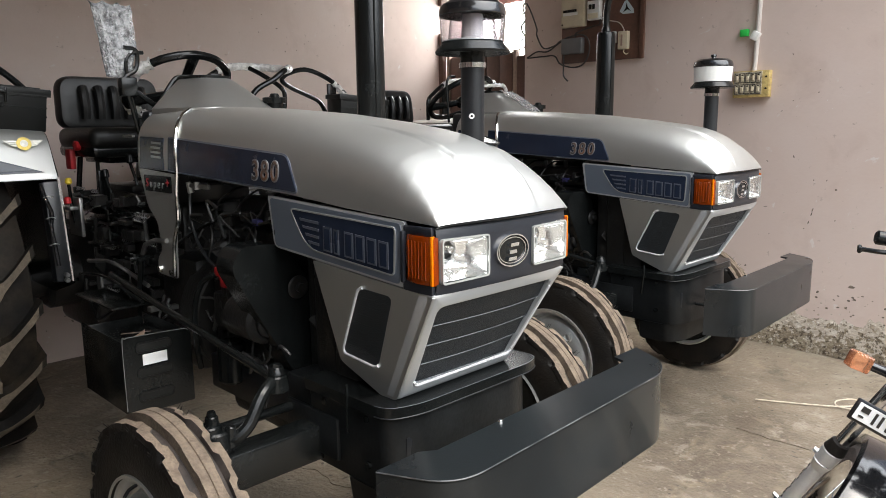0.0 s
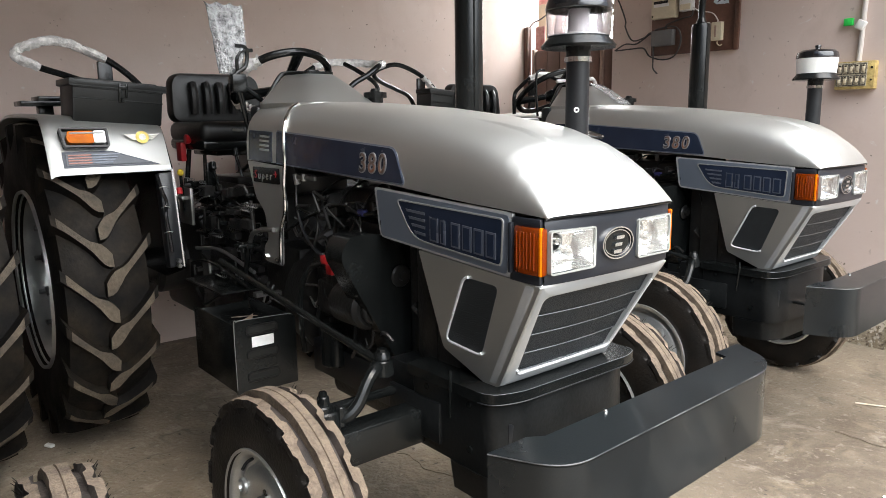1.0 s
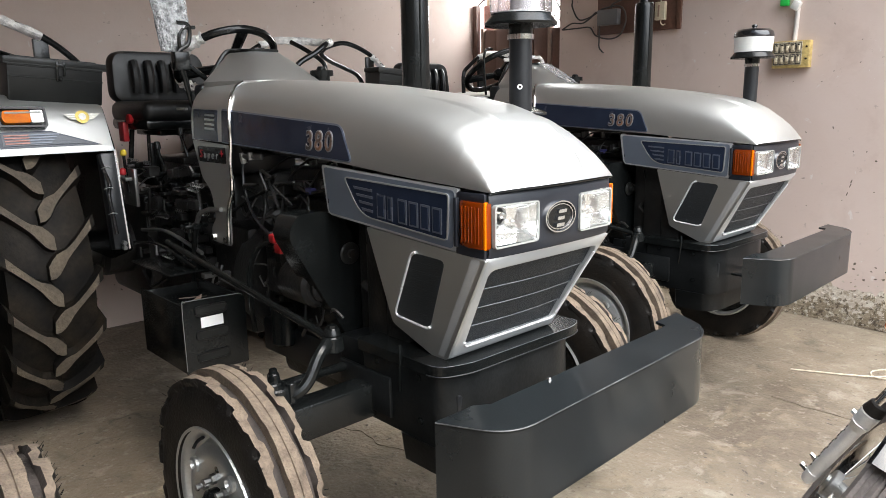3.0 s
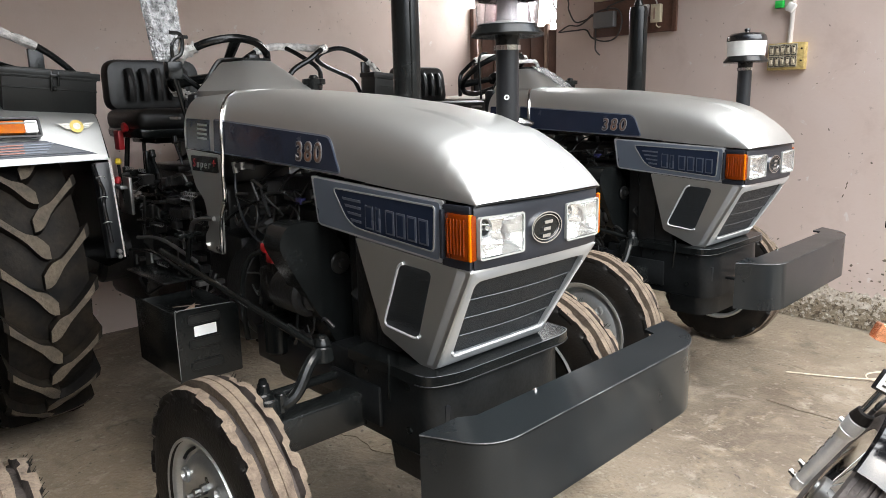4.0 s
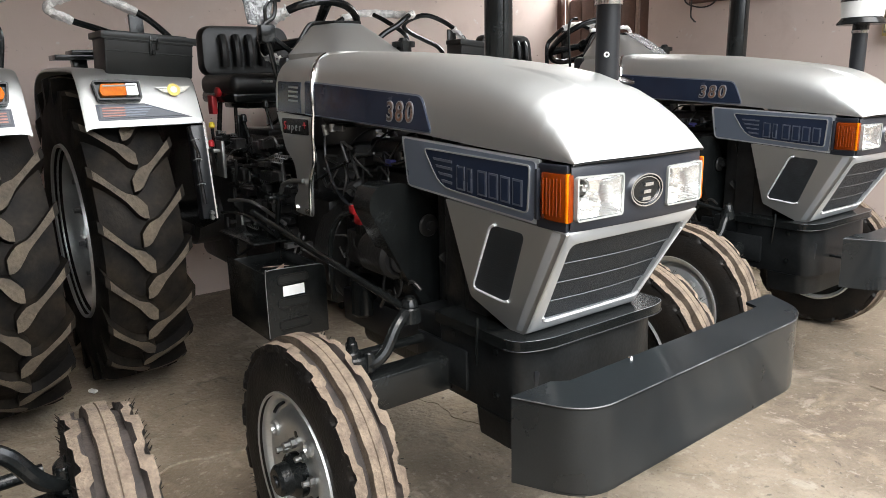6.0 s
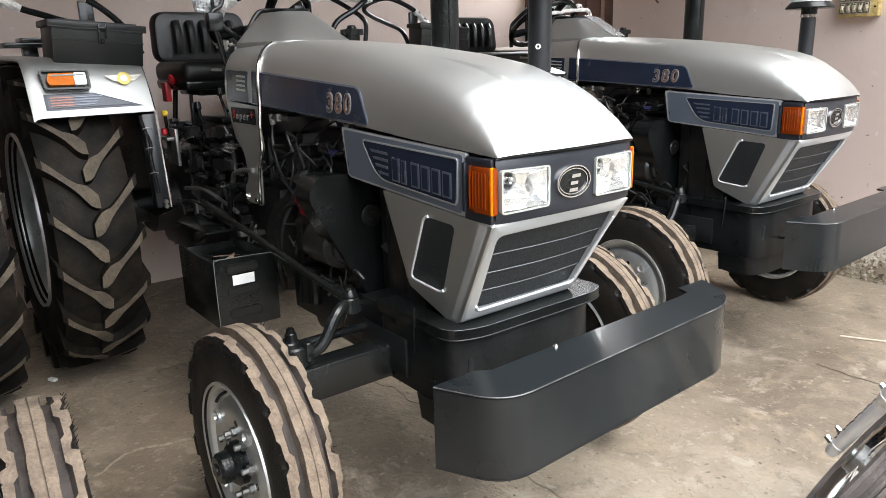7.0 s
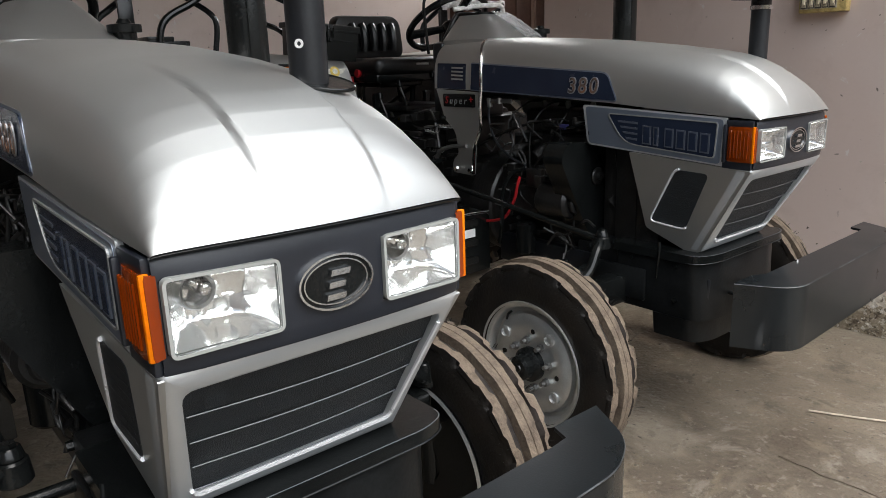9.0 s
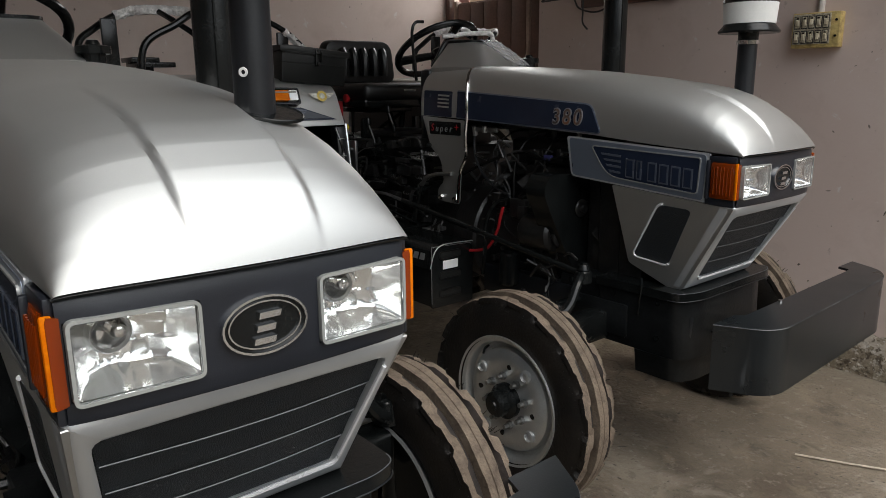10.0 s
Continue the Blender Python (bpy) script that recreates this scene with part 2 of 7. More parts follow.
FLAKED = patchy("flaked_plaster", (0.50, 0.44, 0.36), [((0.66, 0.62, 0.55), 9.0, 0.50, 0.12, 0.7), ((0.30, 0.245, 0.175), 22.0, 0.54, 0.06, 0.8), ((0.10, 0.075, 0.05), 48.0, 0.56, 0.04, 0.85), ((0.74, 0.71, 0.66), 70.0, 0.59, 0.04, 0.75)], 0.9, 0.8)
PIT = mat("plaster_pit", (0.17, 0.135, 0.105), 0.9, 0, 0.3, 40, 120, 0.3)
CEIL = mat("ceiling_paint", (0.15, 0.135, 0.125), 0.9, 0, 0.05, 2, 40, 0.05)
CABLE = mat("dusty_cable", (0.05, 0.045, 0.042), 0.6, 0, 0.2)
WOOD = mat("brown_wood", (0.115, 0.055, 0.036), 0.5, 0, 0.25, 5, 70, 0.15)
WOODL = mat("light_wood", (0.30, 0.21, 0.16), 0.55, 0, 0.2, 5, 70, 0.12)
BEIGE = mat("beige_plastic", (0.62, 0.55, 0.40), 0.45, 0, 0.1, 12, 150, 0.04)
YBOARD = mat("yellowed_switchboard", (0.60, 0.46, 0.17), 0.5, 0, 0.2, 40, 150, 0.1, col2=(0.30, 0.21, 0.08), mask=0.42)
GRIMY = mat("grimy_cream_plastic", (0.58, 0.52, 0.38), 0.5, 0, 0.3, 70, 220, 0.1, col2=(0.16, 0.125, 0.08), mask=0.44)
GREYBOX = mat("grey_box", (0.14, 0.14, 0.14), 0.5, 0, 0.1)
PIPEW = mat("conduit_pvc", (0.62, 0.58, 0.54), 0.45, 0, 0.08)
STRAW = mat("dry_straw", (0.60, 0.53, 0.42), 0.8, 0, 0.15, 30)
FORK = mat("fork_alloy", (0.74, 0.74, 0.73), 0.34, 0.5, 0.1, 12, 200, 0.05)
BIKE = mat("bike_black", (0.012, 0.012, 0.013), 0.18, 0.0, 0.2, 8, 200, 0.02, coat=0.6)
TYREGREY = mat("dusty_bike_tyre", (0.115, 0.10, 0.093), 0.8, 0, 0.25, 20, 140, 0.4)
CLOTH = mat("printed_curtain", (0.56, 0.36, 0.33), 0.9, 0, 0.25, 14, 60, 0.2, col2=(0.38, 0.13, 0.12), mask=0.44)
IRON = mat("brown_painted_iron", (0.050, 0.032, 0.026), 0.5, 0, 0.3, 30, 120, 0.15)
HOUSE = mat("beige_house_paint", (0.62, 0.46, 0.30), 0.85, 0, 0.12, 4, 60, 0.1)


def glass(name, col, rough=0.03, alpha=0.3):
    m = bpy.data.materials.new(name)
    m.use_nodes = True
    b = m.node_tree.nodes["Principled BSDF"]
    b.inputs["Base Color"].default_value = (*col, 1)
    b.inputs["Roughness"].default_value = rough
    b.inputs["Transmission Weight"].default_value = alpha
    b.inputs["IOR"].default_value = 1.45
    return m


CLEAR = glass("clear_glass", (0.96, 0.97, 0.97), 0.02, 1.0)
BOWL = glass("clear_bowl", (0.88, 0.86, 0.88), 0.08, 1.0)
ORANGE = glass("orange_lens", (0.98, 0.50, 0.28), 0.10, 0.85)
FILM = glass("clear_film", (0.95, 0.95, 0.95), 0.22, 0.85)
AMBER = glass("amber_lens", (0.36, 0.052, 0.001), 0.12, 0.45)
AMBER_LIGHT = mat("amber_lens_edge", (0.74, 0.20, 0.0), 0.16, 0.0, 0.12, 60, 300, 0.1, col2=(0.66, 0.14, 0.0), spec=0.1)


def glow(name, col, strength):
    m = bpy.data.materials.new(name)
    m.use_nodes = True
    n, l = m.node_tree.nodes, m.node_tree.links
    b = n["Principled BSDF"]
    b.inputs["Base Color"].default_value = (*col, 1)
    b.inputs["Emission Color"].default_value = (*col, 1)
    b.inputs["Emission Strength"].default_value = strength
    return m


DAYLIGHT = glow("daylight_outside", (1.0, 0.97, 0.93), 5.5)

CRACK = mat("floor_crack", (0.21, 0.175, 0.132), 0.9, 0, 0.3, 20)
CHALK = mat("pale_floor_line", (0.25, 0.21, 0.16), 0.9, 0, 0.3, 30)

# ---- mesh helpers ----
def part(name, bm, material, parent=None, label="", smooth=True):
    """Links a bmesh as one mesh object under a thing or a part."""
    me = bpy.data.meshes.new(name)
    bmesh.ops.recalc_face_normals(bm, faces=bm.faces)
    if smooth:
        for f in bm.faces:
            f.smooth = True
        for e in bm.edges:
            if len(e.link_faces) == 2 and e.calc_face_angle(0) > 0.6:
                e.smooth = False
    bm.to_mesh(me)
    bm.free()
    for m in material if isinstance(material, (list, tuple)) else (material,):
        me.materials.append(m)
    ob = new(name, me)
    if parent is not None:
        ob.parent = parent
    if label:
        ob["label"] = label
    return ob


def box(x0, x1, y0, y1, z0, z1, bev=0.006, seg=2, bm=None, m=None):
    own = bm is None
    b = bmesh.new()
    v = [b.verts.new((x, y, z)) for x in (x0, x1) for y in (y0, y1) for z in (z0, z1)]
    for f in ((0, 1, 3, 2), (4, 6, 7, 5), (0, 4, 5, 1), (2, 3, 7, 6), (0, 2, 6, 4), (1, 5, 7, 3)):
        b.faces.new([v[i] for i in f])
    if bev:
        bmesh.ops.bevel(b, geom=b.edges[:], offset=bev, segments=seg, profile=0.5, affect="EDGES")
    if m is not None:
        b.transform(m)
    return b if own else join(bm, b)


def join(bm, other, index=0):
    """Adds another bmesh to bm and frees it."""
    vs = [bm.verts.new(v.co) for v in other.verts]
    other.verts.index_update()
    for f in other.faces:
        try:
            g = bm.faces.new([vs[v.index] for v in f.verts])
            g.material_index = max(index, f.material_index)
        except ValueError:
            pass
    other.free()
    return bm


def both(*bms):
    a = bms[0]
    for b in bms[1:]:
        join(a, b)
    return a


def frame_of(d):
    d = Vector(d).normalized()
    up = Vector((0, 0, 1)) if abs(d.z) < 0.9 else Vector((1, 0, 0))
    s = d.cross(up).normalized()
    return s, s.cross(d).normalized()


def rod(p, q, r, r2=None, seg=16, bev=0.0):
    """A round bar from p to q."""
    p, q = Vector(p), Vector(q)
    d = (q - p).length
    r2 = r if r2 is None else r2
    prof = [(0, 0), (r, 0), (r2, d), (0, d)] if not bev else [(0, 0), (r - bev, 0), (r, bev), (r2, d - bev), (r2 - bev, d), (0, d)]
    b = lathe(prof, seg)
    b.transform(Matrix.Translation(p) @ (q - p).to_track_quat("Z", "Y").to_matrix().to_4x4())
    return b


def lathe(prof, seg=32, fade=None):
    """Turns (radius, height) pairs about z. fade(i, a) may move a ring's point."""
    b = bmesh.new()
    rings = []
    for i, (r, h) in enumerate(prof):
        if r < 1e-6:
            rings.append([b.verts.new((0, 0, h))])
        else:
            ring = []
            for k in range(seg):
                a = 2 * math.pi * k / seg
                dr, dh = fade(i, k) if fade else (0, 0)
                ring.append(b.verts.new(((r + dr) * math.cos(a), (r + dr) * math.sin(a), h + dh)))
            rings.append(ring)
    for p, q in zip(rings, rings[1:]):
        for k in range(seg):
            j = (k + 1) % seg
            if len(p) == 1 and len(q) > 1:
                b.faces.new((p[0], q[k], q[j]))
            elif len(q) == 1 and len(p) > 1:
                b.faces.new((p[k], q[0], p[j]))
            elif len(p) > 1:
                b.faces.new((p[k], q[k], q[j], p[j]))
    return b


def smooth_path(pts, n=6):
    """A rounded line through the points."""
    pts = [Vector(p) for p in pts]
    if len(pts) < 3:
        return pts
    ext = [pts[0] * 2 - pts[1], *pts, pts[-1] * 2 - pts[-2]]
    out = []
    for i in range(1, len(ext) - 2):
        a, b, c, d = ext[i - 1 : i + 3]
        for k in range(n):
            t = k / n
            out.append(0.5 * (2 * b + (c - a) * t + (2 * a - 5 * b + 4 * c - d) * t * t + (3 * b - a - 3 * c + d) * t**3))
    return out + [pts[-1]]


def tube(pts, r, seg=8, n=6, rough=0.0, closed=False):
    """A round tube along a smooth line; rough makes it crumpled."""
    path = smooth_path(pts, n) if n > 1 else [Vector(p) for p in pts]
    b = bmesh.new()
    rings, count = [], len(path)
    s = None
    for i, p in enumerate(path):
        q0 = path[(i - 1) % count] if closed else path[max(0, i - 1)]
        q1 = path[(i + 1) % count] if closed else path[min(count - 1, i + 1)]
        d = (q1 - q0).normalized()
        s = frame_of(d)[0] if s is None else (s - d * s.dot(d)).normalized()
        u = s.cross(d)
        ring = []
        for k in range(seg):
            a = 2 * math.pi * k / seg
            rr = r * (1 + rough * noise.noise((p * 70) + Vector((k * 1.7, 0, 0)))) if rough else r
            ring.append(b.verts.new(p + (s * math.cos(a) + u * math.sin(a)) * rr))
        rings.append(ring)
    pairs = list(zip(rings, rings[1:])) + ([(rings[-1], rings[0])] if closed else [])
    for p, q in pairs:
        for k in range(seg):
            b.faces.new((p[k], p[(k + 1) % seg], q[(k + 1) % seg], q[k]))
    if not closed:
        b.faces.new(rings[0][::-1])
        b.faces.new(rings[-1])
    return b


def rounded(poly, r, n=4):
    """Rounds the corners of a 2D polygon; r is one radius or one for each corner."""
    out = []
    c = len(poly)
    for i in range(c):
        p, a, b = Vector(poly[i]), Vector(poly[i - 1]), Vector(poly[(i + 1) % c])
        ri = r[i] if isinstance(r, (list, tuple)) else r
        if ri <= 0:
            out.append(p)
            continue
        da, db = (a - p), (b - p)
        ri = min(ri, da.length * 0.45, db.length * 0.45)
        s, e = p + da.normalized() * ri, p + db.normalized() * ri
        for k in range(n + 1):
            t = k / n
            out.append(s * (1 - t) ** 2 + p * 2 * t * (1 - t) + e * t * t)
    return out


def prism(poly, at, bev=0.0, hole=None, seg=2):
    """A plate: a 2D outline carried to 3D by at(u, v, w) for w = 0 (back) and 1 (front). hole: an outline of as many points, cut through."""
    b = bmesh.new()
    n = len(poly)
    rows = [[b.verts.new(at(p[0], p[1], w)) for p in poly] for w in (0, 1)]
    if hole:
        inner = [[b.verts.new(at(p[0], p[1], w)) for p in hole] for w in (0, 1)]
        for k in range(n):
            j = (k + 1) % n
            b.faces.new((rows[1][k], rows[1][j], inner[1][j], inner[1][k]))
            b.faces.new((rows[0][j], rows[0][k], inner[0][k], inner[0][j]))
            b.faces.new((inner[0][k], inner[1][k], inner[1][j], inner[0][j]))
            b.faces.new((rows[0][k], rows[0][j], rows[1][j], rows[1][k]))
    else:
        b.faces.new(rows[0][::-1])
        b.faces.new(rows[1])
        for k in range(n):
            j = (k + 1) % n
            b.faces.new((rows[0][k], rows[0][j], rows[1][j], rows[1][k]))
    if bev:
        front = set(rows[1]) | (set(inner[1]) if hole else set())
        es = [e for e in b.edges if e.verts[0] in front and e.verts[1] in front and e.calc_face_angle(0) > 0.6]
        bmesh.ops.bevel(b, geom=es, offset=bev, segments=seg, profile=0.5, affect="EDGES")
    return b


def grow(poly, d):
    """Moves a 2D outline inwards by d (outwards if negative)."""
    c = len(poly)
    area = sum(poly[i - 1][0] * poly[i][1] - poly[i][0] * poly[i - 1][1] for i in range(c))
    sg = 1 if area > 0 else -1
    out = []
    for i in range(c):
        p, a, b = Vector(poly[i]), Vector(poly[i - 1]), Vector(poly[(i + 1) % c])
        n1, n2 = Vector((-(p - a).y, (p - a).x)) * sg, Vector((-(b - p).y, (b - p).x)) * sg
        n1, n2 = (n1.normalized() if n1.length else n2.normalized()), (n2.normalized() if n2.length else n1.normalized())
        h = (n1 + n2)
        h = h / max(0.4, h.length_squared / 2)
        out.append(p + h * d)
    return out


def lettering(text, size, material, parent, m, depth=0.0012, shear=0.0, name="lettering", label="", bold=0.0):
    cu = bpy.data.curves.new(name, "FONT")
    cu.body, cu.size, cu.extrude, cu.shear, cu.align_x, cu.align_y = text, size, depth, shear, "CENTER", "CENTER"
    cu.offset = bold
    tmp = bpy.data.objects.new(name, cu)
    me = bpy.data.meshes.new_from_object(tmp)
    bpy.data.objects.remove(tmp)
    me.transform(m)
    me.materials.clear()
    me.materials.append(material)
    ob = new(name, me)
    ob.parent = parent
    if label:
        ob["label"] = label
    return ob


def thing(name, label, category, group="", at=None):
    e = new(name)
    e.empty_display_size = 0.1
    tagged(e, label, category, group)
    if at is not None:
        e.matrix_world = at
    return e


# ---- the shed ----
WALL_Y, WALL_X, CEIL_Z, ROOF_X = 3.22, -3.50, 3.30, -0.22
DOOR_X0, DOOR_X1, DOOR_Z = -3.497, -2.51, 2.95


def structure(name, bm, material, label, smooth=False):
    return tagged(part(name, bm, material, None, "", smooth), label, name.split("_")[0], "", "structure")


def slab(x0, x1, y0, y1, z0, z1):
    return box(x0, x1, y0, y1, z0, z1, 0)


def build_shed():
    structure("ground", slab(2.62, 60, -40, 40, -0.3, -0.02), FLOOR, "dusty open ground outside the shed")
    g = bmesh.new()
    n = 90
    vs = {}
    for i in range(n + 1):
        for j in range(n + 1):
            x, y = -3.5 + 6.1 * i / n, -3.5 + 6.8 * j / n
            h = 0.004 * noise.noise((x * 1.3, y * 1.3, 2)) + 0.0015 * noise.noise((x * 6, y * 6, 5))
            vs[i, j] = g.verts.new((x, y, h - 0.003))
    for i in range(n):
        for j in range(n):
            g.faces.new((vs[i, j], vs[i + 1, j], vs[i + 1, j + 1], vs[i, j + 1]))
    structure("floor", g, FLOOR, "worn grey-brown concrete floor with stains", True)
    fl = bpy.data.objects["floor"]
    lines = (([(-1.28, -1.05), (-1.314, -0.952), (-1.399, -0.826), (-1.392, -0.726), (-1.356, -0.589), (-1.33, -0.42)], CHALK, 0.0055),
             ([(-0.143, 1.815), (0.01, 1.812), (0.196, 1.815), (0.30, 1.83), (0.5, 1.82)], CRACK, 0.0004),
             ([(-1.30, 0.20), (-1.18, 0.243), (-1.05, 0.22), (-0.962, 0.26), (-0.80, 0.25)], CRACK, 0.0013),
             ([(-0.36, 0.20), (-0.279, 0.205), (-0.188, 0.20), (-0.08, 0.23), (0.02, 0.22)], CRACK, 0.0006))
    for k, (pts, m, wide) in enumerate(lines):
        path = smooth_path([(x, y, 0) for x, y in pts], 10)
        b = bmesh.new()
        rows = []
        top = 0.0032 if m is CHALK else 0.0012
        for i, p in enumerate(path):
            t = (path[min(i + 1, len(path) - 1)] - path[max(i - 1, 0)]).normalized()
            o = Vector((-t.y, t.x, 0))
            q = p + o * 0.012 * noise.noise((p.x * 18, p.y * 18, k))
            w = wide * (0.45 + 0.5 * abs(noise.noise((p.x * 40, p.y * 40, k + 5)))) * min(1, i / 6 + 0.1, (len(path) - 1 - i) / 6 + 0.1)
            rows.append([b.verts.new((c.x, c.y, z)) for c, z in ((q - o * w, -0.006), (q - o * w * 0.7, top), (q + o * w * 0.7, top), (q + o * w, -0.006))])
        for p, q in zip(rows, rows[1:]):
            for c in range(3):
                b.faces.new((p[c], p[c + 1], q[c + 1], q[c]))
        part("floor_line", b, m, fl)
    # pale crumbly patches beside the first front wheel
    for k, (px, py, r) in enumerate(((-0.76, -0.25, 0.035), (-0.69, -0.23, 0.028), (-0.64, -0.24, 0.018))):
        b = bmesh.new()
        mid = b.verts.new((px, py, 0.004))
        ring = []
        for i in range(22):
            a = i * math.tau / 22
            q = r * (1 + 0.55 * noise.noise((math.cos(a) * 2 + k, math.sin(a) * 2, k)))
            ring.append(b.verts.new((px + q * 1.3 * math.cos(a), py + q * math.sin(a), -0.002)))
        for i in range(22):
            b.faces.new((mid, ring[i], ring[(i + 1) % 22]))
        part("floor_patch", b, CHALK, fl)
    structure("wall_back", slab(WALL_X - 0.22, WALL_X, -3.5, WALL_Y + 0.22, 0, CEIL_Z), WALLP, "plain beige limewashed back wall")
    w = slab(DOOR_X1, 1.6, WALL_Y, WALL_Y + 0.22, 0, CEIL_Z)
    join(w, slab(DOOR_X0, DOOR_X1, WALL_Y, WALL_Y + 0.22, DOOR_Z, CEIL_Z))
    structure("wall_side", w, WALLP, "lilac-beige limewashed wall with chipped spots and crumbling foot")
    # unseen side wall, set close in to darken the left of the shed
    structure("wall_far", slab(WALL_X, 1.6, -3.72, -3.5, 0, CEIL_Z), WALLP, "plain beige limewashed wall")
    structure("ceiling", slab(WALL_X - 0.22, ROOF_X, -3.72, WALL_Y + 0.22, CEIL_Z, CEIL_Z + 0.15), CEIL, "plain grey-brown concrete ceiling")
    # slab out of view, added to keep sky light off the left side
    structure("ceiling_porch", slab(ROOF_X + 0.002, 1.9, -3.72, -1.20, CEIL_Z, CEIL_Z + 0.15), CEIL, "plain concrete slab out of view, added to shade the left side")
    # unseen beam, its height set to shade the fenders and back wall
    structure("wall_lintel", slab(ROOF_X - 0.2, ROOF_X, -3.5, WALL_Y - 0.002, 2.93, CEIL_Z - 0.002), WALLP, "plain beige beam out of view, added to shade the interior")
    # added wall out of view that blocks front light at the left end
    structure("wall_front", slab(1.7, 1.9, -3.72, -2.3, 0, CEIL_Z), WALLP, "plain beige wall out of view, added to block light at the left")
    # crumbling foot of the wall: broken mortar below, flaked plaster along its upper edge
    b = bmesh.new()
    nx, nz = 460, 26
    grid = {}
    for i in range(nx + 1):
        x = DOOR_X1 + (1.6 - DOOR_X1) * i / nx
        top = 0.225 + 0.07 * noise.noise((x * 2.1, 3, 1)) + 0.06 * noise.noise((x * 9, 1, 4)) + 0.035 * noise.noise((x * 31, 1, 4))
        for k in range(nz + 1):
            f = k / nz
            z = top * f
            d = 0.0065 + 0.003 * noise.noise((x * 9, z * 9, 7)) + 0.0035 * noise.noise((x * 40, z * 40, 3)) + 0.003 * noise.noise((x * 100, z * 100, 5))
            d = max(0.002, d) * (1 - f**5) + 0.001
            grid[i, k] = b.verts.new((x, WALL_Y - d, z))
    for i in range(nx):
        for k in range(nz):
            fc = b.faces.new((grid[i, k], grid[i + 1, k], grid[i + 1, k + 1], grid[i, k + 1]))
            x, _, z = fc.calc_center_median()
            fc.material_index = 1 if z > 0.125 + 0.09 * noise.noise((x * 5, z * 7, 2)) + 0.11 * noise.noise((x * 24, z * 30, 9)) else 0
    structure("baseboard", b, [RUBBLE, FLAKED], "crumbling broken plaster along the wall foot", True)
    # flat pits and flakes in the limewash above it
    rnd = random.Random(21)
    for m, name, count, label in ((PIT, "plaster_pits", 105, "small dark pits in the limewash"), (FLAKED, "plaster_flakes", 90, "small pale flakes in the limewash")):
        b = bmesh.new()
        for _ in range(count):
            if rnd.random() < 0.55:
                x, z = rnd.gauss(rnd.choice((-0.11, 0.35, -0.9, 0.8)), 0.13), rnd.gauss(0.35, 0.055)
            else:
                x, z = rnd.uniform(-2.2, 1.3), 0.24 + 0.9 * rnd.random() ** 2.4
            r = rnd.uniform(0.0022, 0.0072) * (1.5 if rnd.random() < 0.12 else 1)
            ring = []
            for i in range(7):
                a = i * math.tau / 7
                q = r * rnd.uniform(0.5, 1.25)
                ring.append(b.verts.new((x + 1.4 * q * math.cos(a), WALL_Y - 0.0006, z + q * math.sin(a))))
            mid = b.verts.new((x, WALL_Y - 0.0022, z))
            for i in range(7):
                b.faces.new((mid, ring[i], ring[(i + 1) % 7]))
        if m is PIT:
            for x, z, w, h in ((-0.334, 0.866, 0.004, 0.012), (-0.338, 0.842, 0.0035, 0.014), (-0.352, 0.790, 0.0035, 0.012), (-0.092, 0.433, 0.020, 0.008), (-0.271, 0.378, 0.008, 0.009), (-0.154, 0.302, 0.009, 0.005)):
                b.faces.new([b.verts.new((x + w * math.cos(a) + 0.3 * h * math.sin(a), WALL_Y - 0.0012, z + h * math.sin(a))) for a in (0.2, 1.3, 2.2, 3.3, 4.3, 5.4)])
        tagged(part(name, b, m, None, "", False), label, "plaster", "", "stuff")


build_shed()


